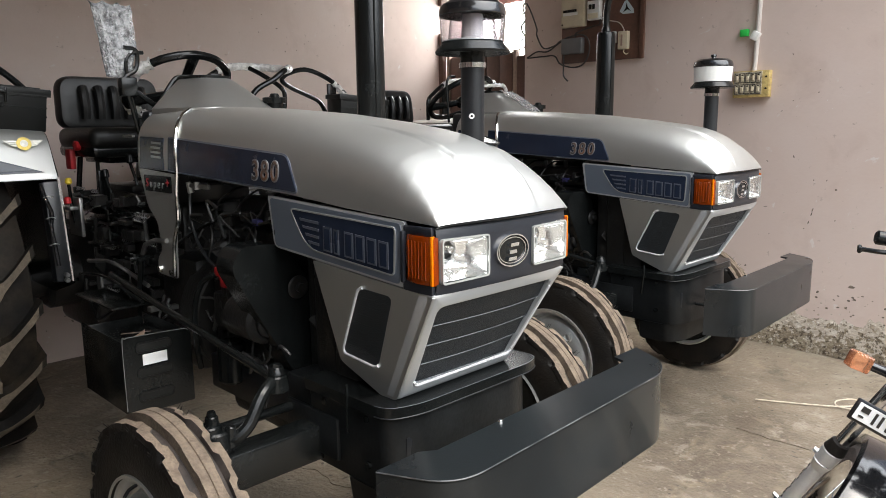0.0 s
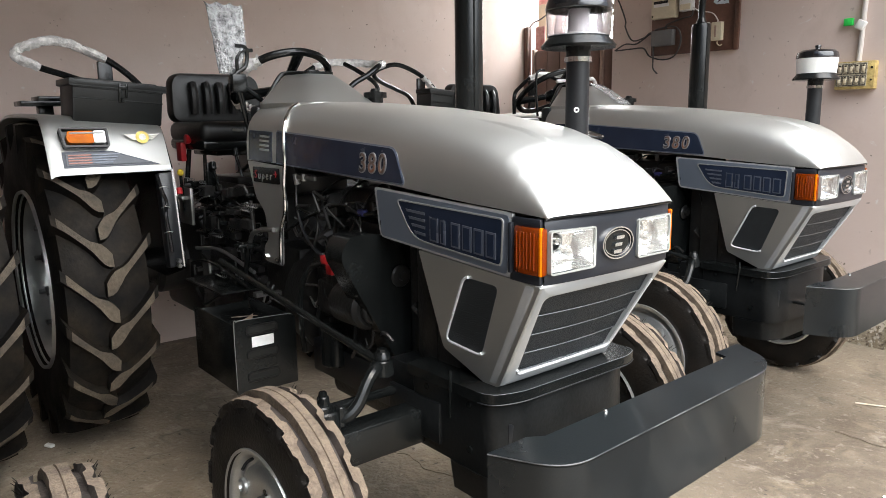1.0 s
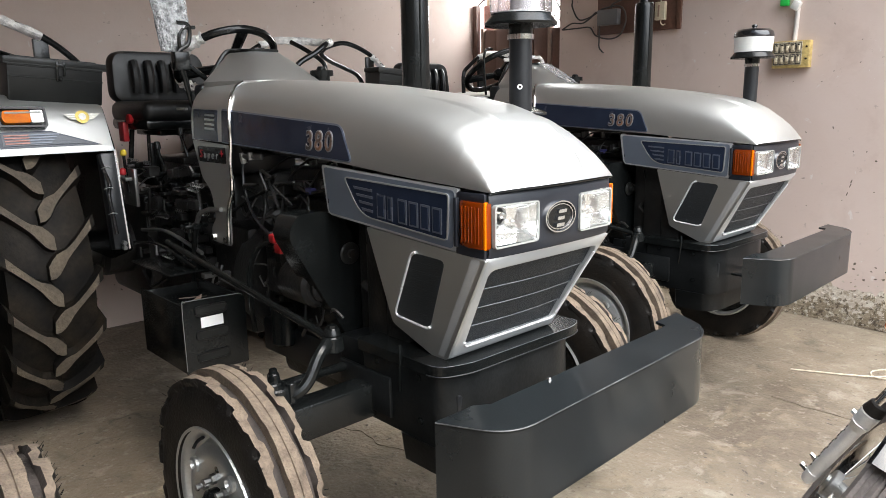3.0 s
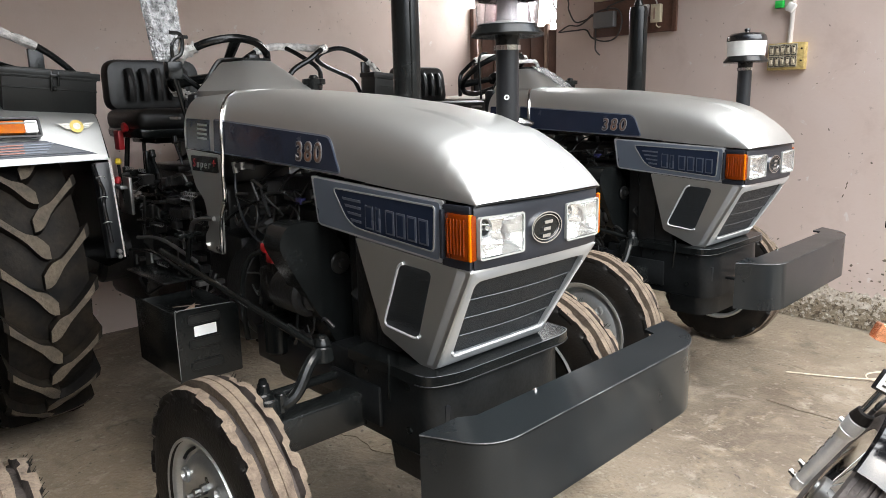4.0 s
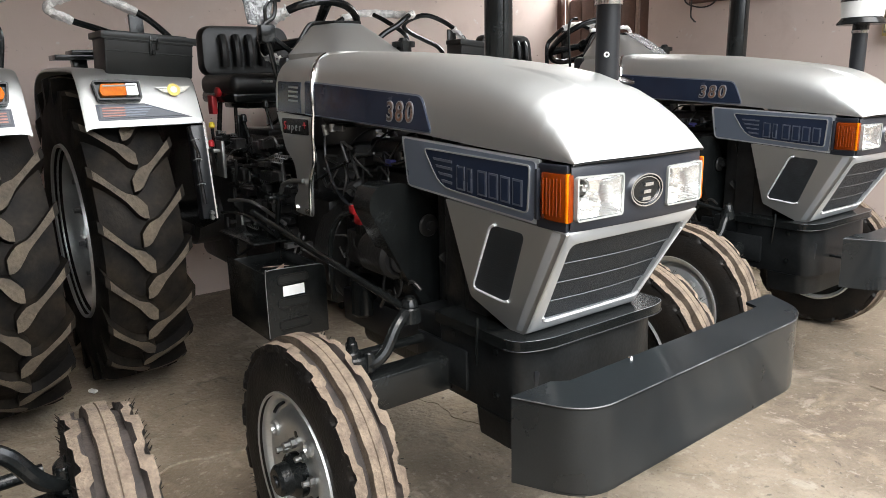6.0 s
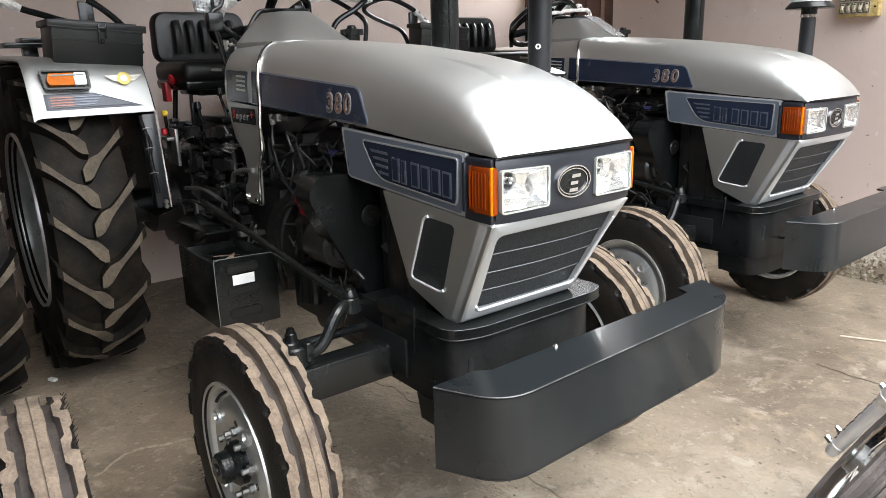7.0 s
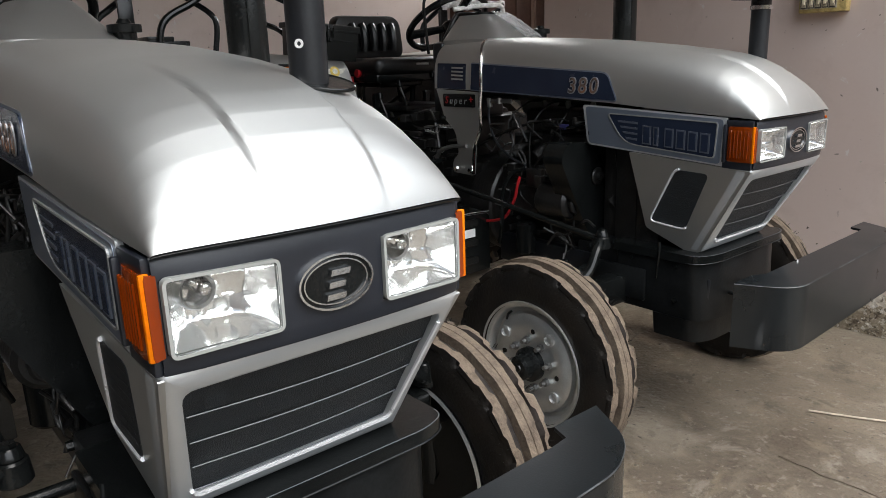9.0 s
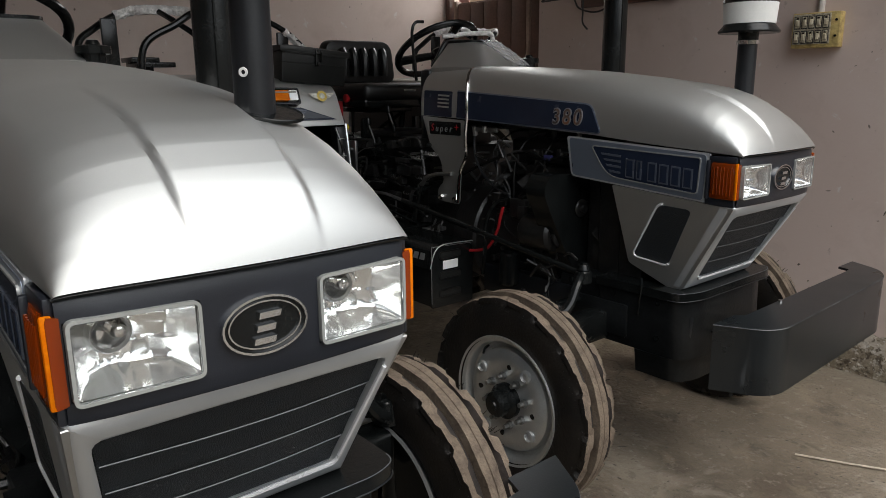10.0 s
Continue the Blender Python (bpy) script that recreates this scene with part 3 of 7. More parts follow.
def build_door():
    d = tagged(thing("door_1", "brown wooden door with iron scrollwork grille above", "door"), kind="structure")
    y0, y1 = WALL_Y + 0.03, WALL_Y + 0.11
    part("door_frame", box(DOOR_X0, DOOR_X0 + 0.045, y0, y1, 2.40, DOOR_Z, 0.006), WOOD, d)
    part("door_frame", box(DOOR_X1 - 0.030, DOOR_X1, y0, y1, 0, DOOR_Z, 0.006), WOOD, d)
    part("transom_rail", box(DOOR_X0 + 0.045, DOOR_X1 - 0.030, y0, y1, 2.530, 2.585, 0.006), WOOD, d)
    part("door_frame", box(DOOR_X0 + 0.045, DOOR_X1 - 0.030, y0, y1, DOOR_Z - 0.05, DOOR_Z, 0.006), WOOD, d)
    # leaf and lighter side posts
    leaf = part("door_leaf", box(-3.36, -2.665, y0 + 0.02, y0 + 0.055, 0.02, 1.955, 0.004), WOOD, d, "brown boarded door leaf")
    for i in range(5):
        x = -3.358 + 0.139 * i
        part("plank", box(x, x + 0.132, y0 + 0.008, y0 + 0.022, 0.03, 1.945, 0.003), WOOD, leaf)
    part("post", box(-2.657, -2.628, y0, y0 + 0.05, 0, 1.97, 0.004), WOODL, d, "pale wooden post")
    part("post", box(-2.622, -2.545, y0 + 0.01, y0 + 0.05, 0, 1.92, 0.004), WOOD, d)
    part("post", box(DOOR_X0 + 0.004, DOOR_X0 + 0.052, y0, y0 + 0.05, 0, 2.165, 0.004), WOOD, d)
    part("post", box(-3.395, -3.365, y0, y0 + 0.05, 0, 1.97, 0.004), WOODL, d, "pale wooden post")
    # bars and lattice in the light above the rail
    ym = y0 + 0.03
    for x in (-3.375, -3.296, -3.218, -3.137, -2.785, -2.70, -2.623):
        part("bar", rod((x, ym, 2.585), (x, ym, DOOR_Z - 0.05), 0.0055, seg=8), IRON, d)
    part("bar", rod((DOOR_X0 + 0.045, ym, 2.775), (-3.137, ym, 2.775), 0.0055, seg=8), IRON, d)
    part("bar", rod((-2.785, ym, 2.775), (DOOR_X1 - 0.030, ym, 2.775), 0.0055, seg=8), IRON, d)
    lo, hi, left, right = 2.585, DOOR_Z - 0.05, -3.125, -2.795
    for s in (-1, 1):
        for i in range(-4, 5):
            # each diagonal is clipped to the lattice's own panel
            pts = []
            for k in range(41):
                z = lo + (hi - lo) * k / 40
                x = (left + right) / 2 + 0.082 * i + s * 0.75 * (z - (lo + hi) / 2)
                if left <= x <= right:
                    pts.append((x, ym + 0.006 * s, z))
            if len(pts) > 3:
                part("lattice_bar", rod(pts[0], pts[-1], 0.0045, seg=6), IRON, d)
    # bent scrollwork below the rail
    part("scroll", tube([(-3.322, ym, 2.529), (-3.36, ym, 2.565), (-3.41, ym, 2.56), (-3.443, ym, 2.52), (-3.452, ym, 2.48), (-3.43, ym, 2.452), (-3.36, ym, 2.455), (-3.243, ym, 2.489), (-3.165, ym, 2.522), (-3.091, ym, 2.545), (-2.985, ym, 2.553), (-2.885, ym, 2.545), (-2.733, ym, 2.495), (-2.554, ym, 2.405)], 0.0085, 8), IRON, d)
    part("scroll", tube([(-2.545, ym, 2.53), (-2.60, ym, 2.50), (-2.70, ym, 2.475), (-2.775, ym, 2.44)], 0.0045, 6), IRON, d)
    part("scroll", tube([(-2.545, ym, 2.42), (-2.65, ym, 2.455), (-2.745, ym, 2.525)], 0.0045, 6), IRON, d)
    for x in (-3.09, -2.75):
        part("scroll", tube([(x - 0.055, ym, 2.435), (x - 0.02, ym, 2.40), (x, ym, 2.395), (x + 0.03, ym, 2.425), (x + 0.045, ym, 2.46)], 0.006, 6), WOODL, d)
        part("scroll", tube([(x - 0.01, ym, 2.455), (x + 0.005, ym, 2.42), (x + 0.05, ym, 2.405)], 0.005, 6), WOODL, d)
    edge = DOOR_X1 - 0.036
    part("scroll", tube([(edge - 0.015, ym, 2.53), (edge, ym, 2.47), (edge - 0.03, ym, 2.41), (edge, ym, 2.35), (edge - 0.035, ym, 2.28), (edge - 0.005, ym, 2.20), (edge - 0.05, ym, 2.13), (edge, ym, 2.04), (edge - 0.02, ym, 1.97)], 0.0065, 6), IRON, d)
    for z in (2.44, 2.25, 2.06):
        part("scroll", tube([(edge, ym, z), (edge - 0.045, ym, z - 0.02), (edge - 0.075, ym, z - 0.07), (edge - 0.05, ym, z - 0.105)], 0.005, 6), IRON, d)
    part("scroll", tube([(-3.46, ym, 2.16), (-3.40, ym, 2.20), (-3.33, ym, 2.215), (-3.25, ym, 2.25)], 0.006, 6), IRON, d)
    # printed valance outside
    b = bmesh.new()
    cols = 60
    ring = []
    for i in range(cols + 1):
        x = -3.66 + 0.98 * i / cols
        y = WALL_Y + 0.30 + 0.012 * math.sin(i * 0.6)
        lo = 2.378 + 0.008 * abs(math.sin(i * 0.9))
        ring.append((b.verts.new((x, y, lo)), b.verts.new((x, y, 2.462))))
    for p, q in zip(ring, ring[1:]):
        b.faces.new((p[0], q[0], q[1], p[1]))
    v = tagged(part("valance", b, CLOTH, None), "faded red printed cloth valance outside the door", "cloth")
    v.modifiers.new("thickness", "SOLIDIFY").thickness = 0.004
    part("rod", rod((-3.68, WALL_Y + 0.30, 2.462), (-2.66, WALL_Y + 0.30, 2.462), 0.008, None, 8), WOODL, v)
    part("hanger", rod((-3.66, WALL_Y + 0.222, 2.462), (-3.66, WALL_Y + 0.30, 2.462), 0.006, None, 8), WOODL, v)
    part("hanger", rod((-2.68, WALL_Y + 0.222, 2.462), (-2.68, WALL_Y + 0.30, 2.462), 0.006, None, 8), WOODL, v)
    tagged(part("curtain", box(-3.445, -3.335, WALL_Y + 0.125, WALL_Y + 0.137, 0.0, 2.17, 0.004), CLOTH, None), "red and white printed cloth hanging outside the door", "cloth")
    h = thing("neighbouring_house", "sunlit beige house wall outside the door", "house", "", Matrix.Translation((-4.5, 4.5, 0)))
    part("wall", slab(-0.6, 0.42, 0, 0.09, 0, 3.15), HOUSE, h)
    part("pillar", box(0.52, 0.60, -0.03, 0.06, 0, 3.3, 0.01), HOUSE, h)
    part("ledge", box(-0.6, 0.62, -0.08, 0.09, 3.15, 3.22, 0.01), HOUSE, h)
    structure("backdrop", slab(-5.6, -1.8, 4.7, 4.72, 0, 5.0), DAYLIGHT, "bright daylight outside the open door")


build_door()

# ---- tractor ----
# local frame: x ahead from the front panel, y to the tractor's left, z up from the floor
FA, FR, FY = -0.485, 0.360, 0.670     # front axle, tyre radius, track
RA, RR, RY = -2.50, 0.705, 0.705        # rear axle, tyre radius, track


def front_tyre():
    """Ribbed front tyre about the y axis: three raised ribs with ragged edges, deep grooves between."""
    seg = 192
    rnd = random.Random(4)
    jag = [[rnd.uniform(-1, 1) for _ in range(seg)] for _ in range(6)]
    half = [(0.205, 0.062), (0.222, 0.072), (0.258, 0.078), (0.295, 0.078), (0.318, 0.074), (0.326, 0.0705)]
    ribs = [(0.336, 0.069, 1), (0.3480, 0.0665, 1), (0.3520, 0.0465, 3), (0.335, 0.0435, 0), (0.335, 0.0250, 0), (0.3605, 0.0225, 2), (0.3605, 0.0022, 4), (0.3570, 0.0, 4), (0.3605, -0.0022, 4),
            (0.3605, -0.0225, 2), (0.335, -0.0250, 0), (0.335, -0.0435, 0), (0.3520, -0.0465, 3), (0.3480, -0.0665, 1), (0.336, -0.069, 1)]
    full = half + [(r, h) for r, h, _ in ribs] + [(r, -h) for r, h in half[::-1]]
    kinds = [0] * len(half) + [k for *_, k in ribs] + [0] * len(half)

    def fade(i, k):
        out = math.copysign(1.0, full[i][1])
        side = 0 if out > 0 else 1
        block = (k // 6) % 2
        if kinds[i] == 1:
            notch = 1.0 if (k % 12) in (0, 1) else 0.0
            return -0.005 * notch, out * (0.0070 * block - 0.007 * notch + 0.0005 * jag[side][k])
        if kinds[i] == 3:
            return 0, out * (0.0062 * (1 if ((k + 3) // 6) % 2 else -0.6) + 0.0005 * jag[2 + side][k])
        if kinds[i] == 2:
            return 0, out * (0.0025 * block + 0.0004 * jag[4 + side][k])
        return 0, 0

    b = lathe(full, seg, fade)
    b.transform(Matrix.Diagonal((1, 1, 0.92, 1)))
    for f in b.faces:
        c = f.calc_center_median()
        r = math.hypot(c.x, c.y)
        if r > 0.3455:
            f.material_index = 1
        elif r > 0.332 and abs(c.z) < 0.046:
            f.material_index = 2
    # moulding whiskers
    for i in range(260):
        a, sd = rnd.random() * 6.283, rnd.choice((-1, 1))
        r0, h0 = rnd.uniform(0.30, 0.348), sd * 0.0645
        p = Vector((r0 * math.cos(a), r0 * math.sin(a), h0))
        q = p + Vector((0.012 * math.cos(a), 0.012 * math.sin(a), sd * rnd.uniform(0.004, 0.012)))
        join(b, rod(p, q, 0.0011, 0.0006, 4))
    b.transform(Matrix.Rotation(radians(90), 4, "X"))
    return b


def rear_tyre():
    """Rear tyre about the y axis with chevron lugs."""
    R = RR - 0.042
    prof = [(0.372, 0.120), (0.392, 0.146), (0.44, 0.160), (0.52, 0.166), (0.585, 0.163), (R - 0.022, 0.154), (R - 0.006, 0.11), (R, 0.05), (R, -0.05),
            (R - 0.006, -0.11), (R - 0.022, -0.154), (0.585, -0.163), (0.52, -0.166), (0.44, -0.160), (0.392, -0.146), (0.372, -0.120)]
    b = lathe(prof, 96)
    n = 20

    def surf(v):
        a = abs(v)
        if a < 0.11:
            return R - 0.006 * (a / 0.11) ** 2
        if a < 0.156:
            return R - 0.006 - 0.018 * ((a - 0.11) / 0.046)
        return R - 0.024 - 0.06 * ((a - 0.156) / 0.016)

    for side in (-1, 1):
        for i in range(n):
            a0 = 2 * math.pi * (i + (0.5 if side > 0 else 0)) / n
            rows = []
            steps = 12
            for k in range(steps):
                f = k / (steps - 1)
                v = side * (-0.018 + 0.190 * f)
                mid = a0 + 0.27 * f**1.1
                wide = (0.036, 0.052, 0.056, 0.044, 0.029, 0.024, 0.023, 0.023, 0.024, 0.026, 0.029, 0.033)[k]
                top = RR - 0.004 - (0.012 * max(0, f - 0.8) / 0.2)
                low = surf(min(abs(v), 0.171) * side) - 0.012
                row = []
                for rr, w in ((low, wide * 1.10 + 0.008), (top, wide), (top, -wide), (low, -wide * 1.10 - 0.008)):
                    a = mid + w
                    row.append(b.verts.new((rr * math.cos(a), rr * math.sin(a), v)))
                rows.append(row)
            cut = []
            for p, q in zip(rows, rows[1:]):
                cut.append(p)
                for c in range(3):
                    fc = b.faces.new((p[c], p[c + 1], q[c + 1], q[c]))
                    if c == 1 and len(cut) < 11:
                        fc.material_index = 1
            b.faces.new(rows[0])
            b.faces.new(rows[-1][::-1])
    b.transform(Matrix.Rotation(radians(90), 4, "X"))
    return b


def turned(prof, seg=48, side=1):
    """A lathe about the y axis; heights run outwards to -y (side 1) or +y (side -1)."""
    b = lathe(prof, seg)
    b.transform(Matrix.Rotation(radians(90 * side), 4, "X"))
    return b


def wheel(kind, parent, x, y, z, s, meshes):
    """s = 1: outer side towards -y."""
    front = kind == "front"
    if front:
        prof = [(0.214, 0.070), (0.222, 0.072), (0.224, 0.064), (0.205, 0.060), (0.199, 0.054), (0.194, 0.028), (0.184, 0.022), (0.178, 0.026), (0.174, 0.046), (0.160, 0.056), (0.125, 0.060), (0.108, 0.052), (0.06, 0.050),
                (0.06, 0.03), (0.115, 0.034), (0.170, 0.008), (0.190, -0.05), (0.222, -0.075), (0.214, -0.08)]
    else:
        prof = [(0.384, 0.158), (0.398, 0.164), (0.402, 0.150), (0.382, 0.136), (0.374, 0.085), (0.362, 0.070), (0.356, 0.030), (0.310, 0.010), (0.255, -0.025), (0.20, -0.045), (0.17, -0.015),
                (0.10, -0.01), (0.10, -0.03), (0.24, -0.055), (0.33, 0.0), (0.352, -0.12), (0.388, -0.165), (0.378, -0.17)]
    rim = part(kind + "_wheel", turned(prof, 64, s), RIM, parent, "silver painted pressed-steel wheel")
    rim.location = (x, y, z)
    key = kind
    if key not in meshes:
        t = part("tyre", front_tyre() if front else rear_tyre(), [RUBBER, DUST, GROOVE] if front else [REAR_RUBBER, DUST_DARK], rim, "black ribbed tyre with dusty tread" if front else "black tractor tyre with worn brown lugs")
        meshes[key] = t.data
    else:
        t = new("tyre", meshes[key])
        t.parent = rim
        t["label"] = "black ribbed tyre with dusty tread" if front else "black tractor tyre with worn brown lugs"
    if front:
        # black disc added to darken the inner side like the shade there
        part("inner_dish", turned([(0.05, -0.052), (0.192, -0.052), (0.200, -0.058), (0.192, -0.064), (0.05, -0.064)], 40, s), BLACK, rim, "black disc added for the shade inside the wheel")
        part("hub", turned([(0.060, 0.03), (0.060, 0.070), (0.050, 0.080), (0.044, 0.084), (0.042, 0.110), (0.034, 0.118), (0.018, 0.119), (0.016, 0.124), (0.0, 0.125)], 28, s), BLACK, rim, "black hub cap")
        for i in range(8):
            a = i * math.pi / 4 + 0.2
            m = Matrix.Translation((0.084 * math.cos(a), 0, 0.084 * math.sin(a)))
            q = turned([(0, 0.046), (0.014, 0.046), (0.014, 0.064), (0.008, 0.066), (0.008, 0.082), (0, 0.083)], 6, s)
            q.transform(m)
            part("wheel_bolt", q, STEEL, rim)
        part("valve_stem", tube([(0.192 * math.cos(2.2), -s * 0.030, 0.192 * math.sin(2.2)), (0.186 * math.cos(2.2), -s * 0.050, 0.186 * math.sin(2.2)), (0.172 * math.cos(2.2), -s * 0.066, 0.172 * math.sin(2.2))], 0.0045, 6), VINYL, rim, "black rubber valve stem")
        for i in range(4):
            a = i * math.pi / 2 + 0.9
            q = turned([(0, 0.050), (0.022, 0.052), (0.021, 0.066), (0.015, 0.069), (0.012, 0.060), (0, 0.060)], 16, s)
            q.transform(Matrix.Translation((0.142 * math.cos(a), 0, 0.142 * math.sin(a))))
            part("rim_boss", q, RIM, rim)
            am = a + 0.55
            q = turned([(0, 0.050), (0.009, 0.050), (0.009, 0.0605), (0, 0.061)], 12, s)
            q.transform(Matrix.Translation((0.122 * math.cos(am), 0, 0.122 * math.sin(am))))
            part("rim_hole", q, BLACK, rim)
    else:
        part("hub", turned([(0.12, -0.06), (0.12, 0.02), (0.09, 0.05), (0.0, 0.055)], 28, s), BLACK, rim, "black hub")
        for i in range(8):
            a = i * math.pi / 4
            q = turned([(0, -0.03), (0.018, -0.03), (0.018, -0.008), (0.009, -0.006), (0.009, 0.012), (0, 0.013)], 6, s)
            q.transform(Matrix.Translation((0.145 * math.cos(a), 0, 0.145 * math.sin(a))))
            part("wheel_bolt", q, STEEL, rim)
        for i in range(12):
            a = i * math.pi / 6 + 0.3
            q = turned([(0, 0.0), (0.024, 0.0), (0.024, 0.055), (0.012, 0.057), (0.012, 0.085), (0, 0.085)], 8, s)
            q.transform(Matrix.Translation((0.318 * math.cos(a), 0, 0.318 * math.sin(a))))
            part("rim_clamp", q, STEEL, rim)
    return rim


def lerp_table(x, table):
    for (x0, v0), (x1, v1) in zip(table, table[1:]):
        if x <= x1:
            t = (x - x0) / (x1 - x0)
            return v0 + (v1 - v0) * t
    return table[-1][1]


TOP = [(-1.52, 1.462), (-1.3, 1.459), (-1.0, 1.446), (-0.7, 1.425), (-0.45, 1.398), (-0.30, 1.374), (-0.22, 1.357), (-0.15, 1.332), (-0.10, 1.305), (-0.06, 1.276), (-0.03, 1.248), (-0.01, 1.222), (0.005, 1.195), (0.012, 1.172)]
LOW = [(-1.52, 1.246), (-1.2, 1.238), (-0.55, 1.205), (-0.3, 1.185), (-0.10, 1.174), (0.012, 1.166)]
HALF = [(-1.52, 0.252), (-0.6, 0.250), (-0.25, 0.248), (-0.1, 0.246), (0.012, 0.240)]


def hood_point(x, f):
    """A point of the bonnet skin; f runs from -1 (right edge) to 1 (left edge)."""
    zt, zb, w = lerp_table(x, TOP), lerp_table(x, LOW), lerp_table(x, HALF)
    a = (1 - abs(f)) * math.pi / 2
    n = 3.4 if x < -0.35 else 3.4 - 0.5 * (x + 0.35) / 0.36
    y = w * math.cos(a) ** (2 / n)
    z = zb + (zt - zb) * math.sin(a) ** (2 / n)
    bow = 0.022 * (1 - (y / w) ** 2) * max(0.0, min(1.0, (x + 0.25) / 0.25))
    # raised middle panel between two creases that fade out behind
    on = max(0.0, min(1.0, (x + 0.42) / 0.3)) * max(0.0, min(1.0, (zt - 1.19) / 0.06))
    edge = max(0.0, min(1.0, (0.092 - y) / 0.009))
    z += 0.011 * on * edge
    return Vector((x + bow, math.copysign(y, f) if f else 0.0, z))


def hood_bowed(x, f):
    """The joint behind the bonnet runs further ahead at the sides than on top."""
    p = hood_point(x, f)
    on = max(0.0, 1 - abs(x + 1.295) / 0.22)
    p.x += 0.085 * (abs(p.y) / 0.25) ** 3 * on
    return p


def hood_mesh(x0, x1, nx, nf=180):
    b = bmesh.new()
    xs = sorted({x0 + (x1 - x0) * i / nx for i in range(nx + 1)} | {x for x, _ in TOP if x0 < x < x1 and x > -0.2})
    fs = [-1 + 2 * k / nf for k in range(nf + 1)]
    rows = [[b.verts.new(hood_bowed(x, f)) for f in fs] for x in xs]
    for p, q in zip(rows, rows[1:]):
        for k in range(nf):
            b.faces.new((p[k], q[k], q[k + 1], p[k + 1]))
    # turned-in edge all round
    geom = [e for e in b.edges if e.is_boundary]
    r = bmesh.ops.extrude_edge_only(b, edges=geom)
    for v in [g for g in r["geom"] if isinstance(g, bmesh.types.BMVert)]:
        v.co = Vector((v.co.x * 0.985 - 0.008, v.co.y * 0.96, v.co.z - 0.006 if v.co.z > 1.3 else v.co.z + 0.002))
    return b


def on_side(s, y=0.25, t=0.004):
    """Carries (x, z) outlines onto a side of the tractor; s = -1: right side."""
    return lambda u, v, w: (u, s * (y + t * w), v)


def nose_side(s, y=0.236, t=0.012):
    """The side of the nose: it draws in towards its lower front corner."""
    def at(u, v, w):
        return (u, s * (y - 0.14 * (1.012 - v) + t * w), v)
    return at


def front_plane(u, v, w):
    """The raked grille face: u across, v the height; it narrows less on the left side."""
    if u > 0:
        u *= 1 + 0.11 * (1.012 - v) / 0.312
    return (0.012 - (1.012 - v) * 0.60 + 0.012 * w - 0.02 * (u / 0.25) ** 2, u, v + 0.004 * w)


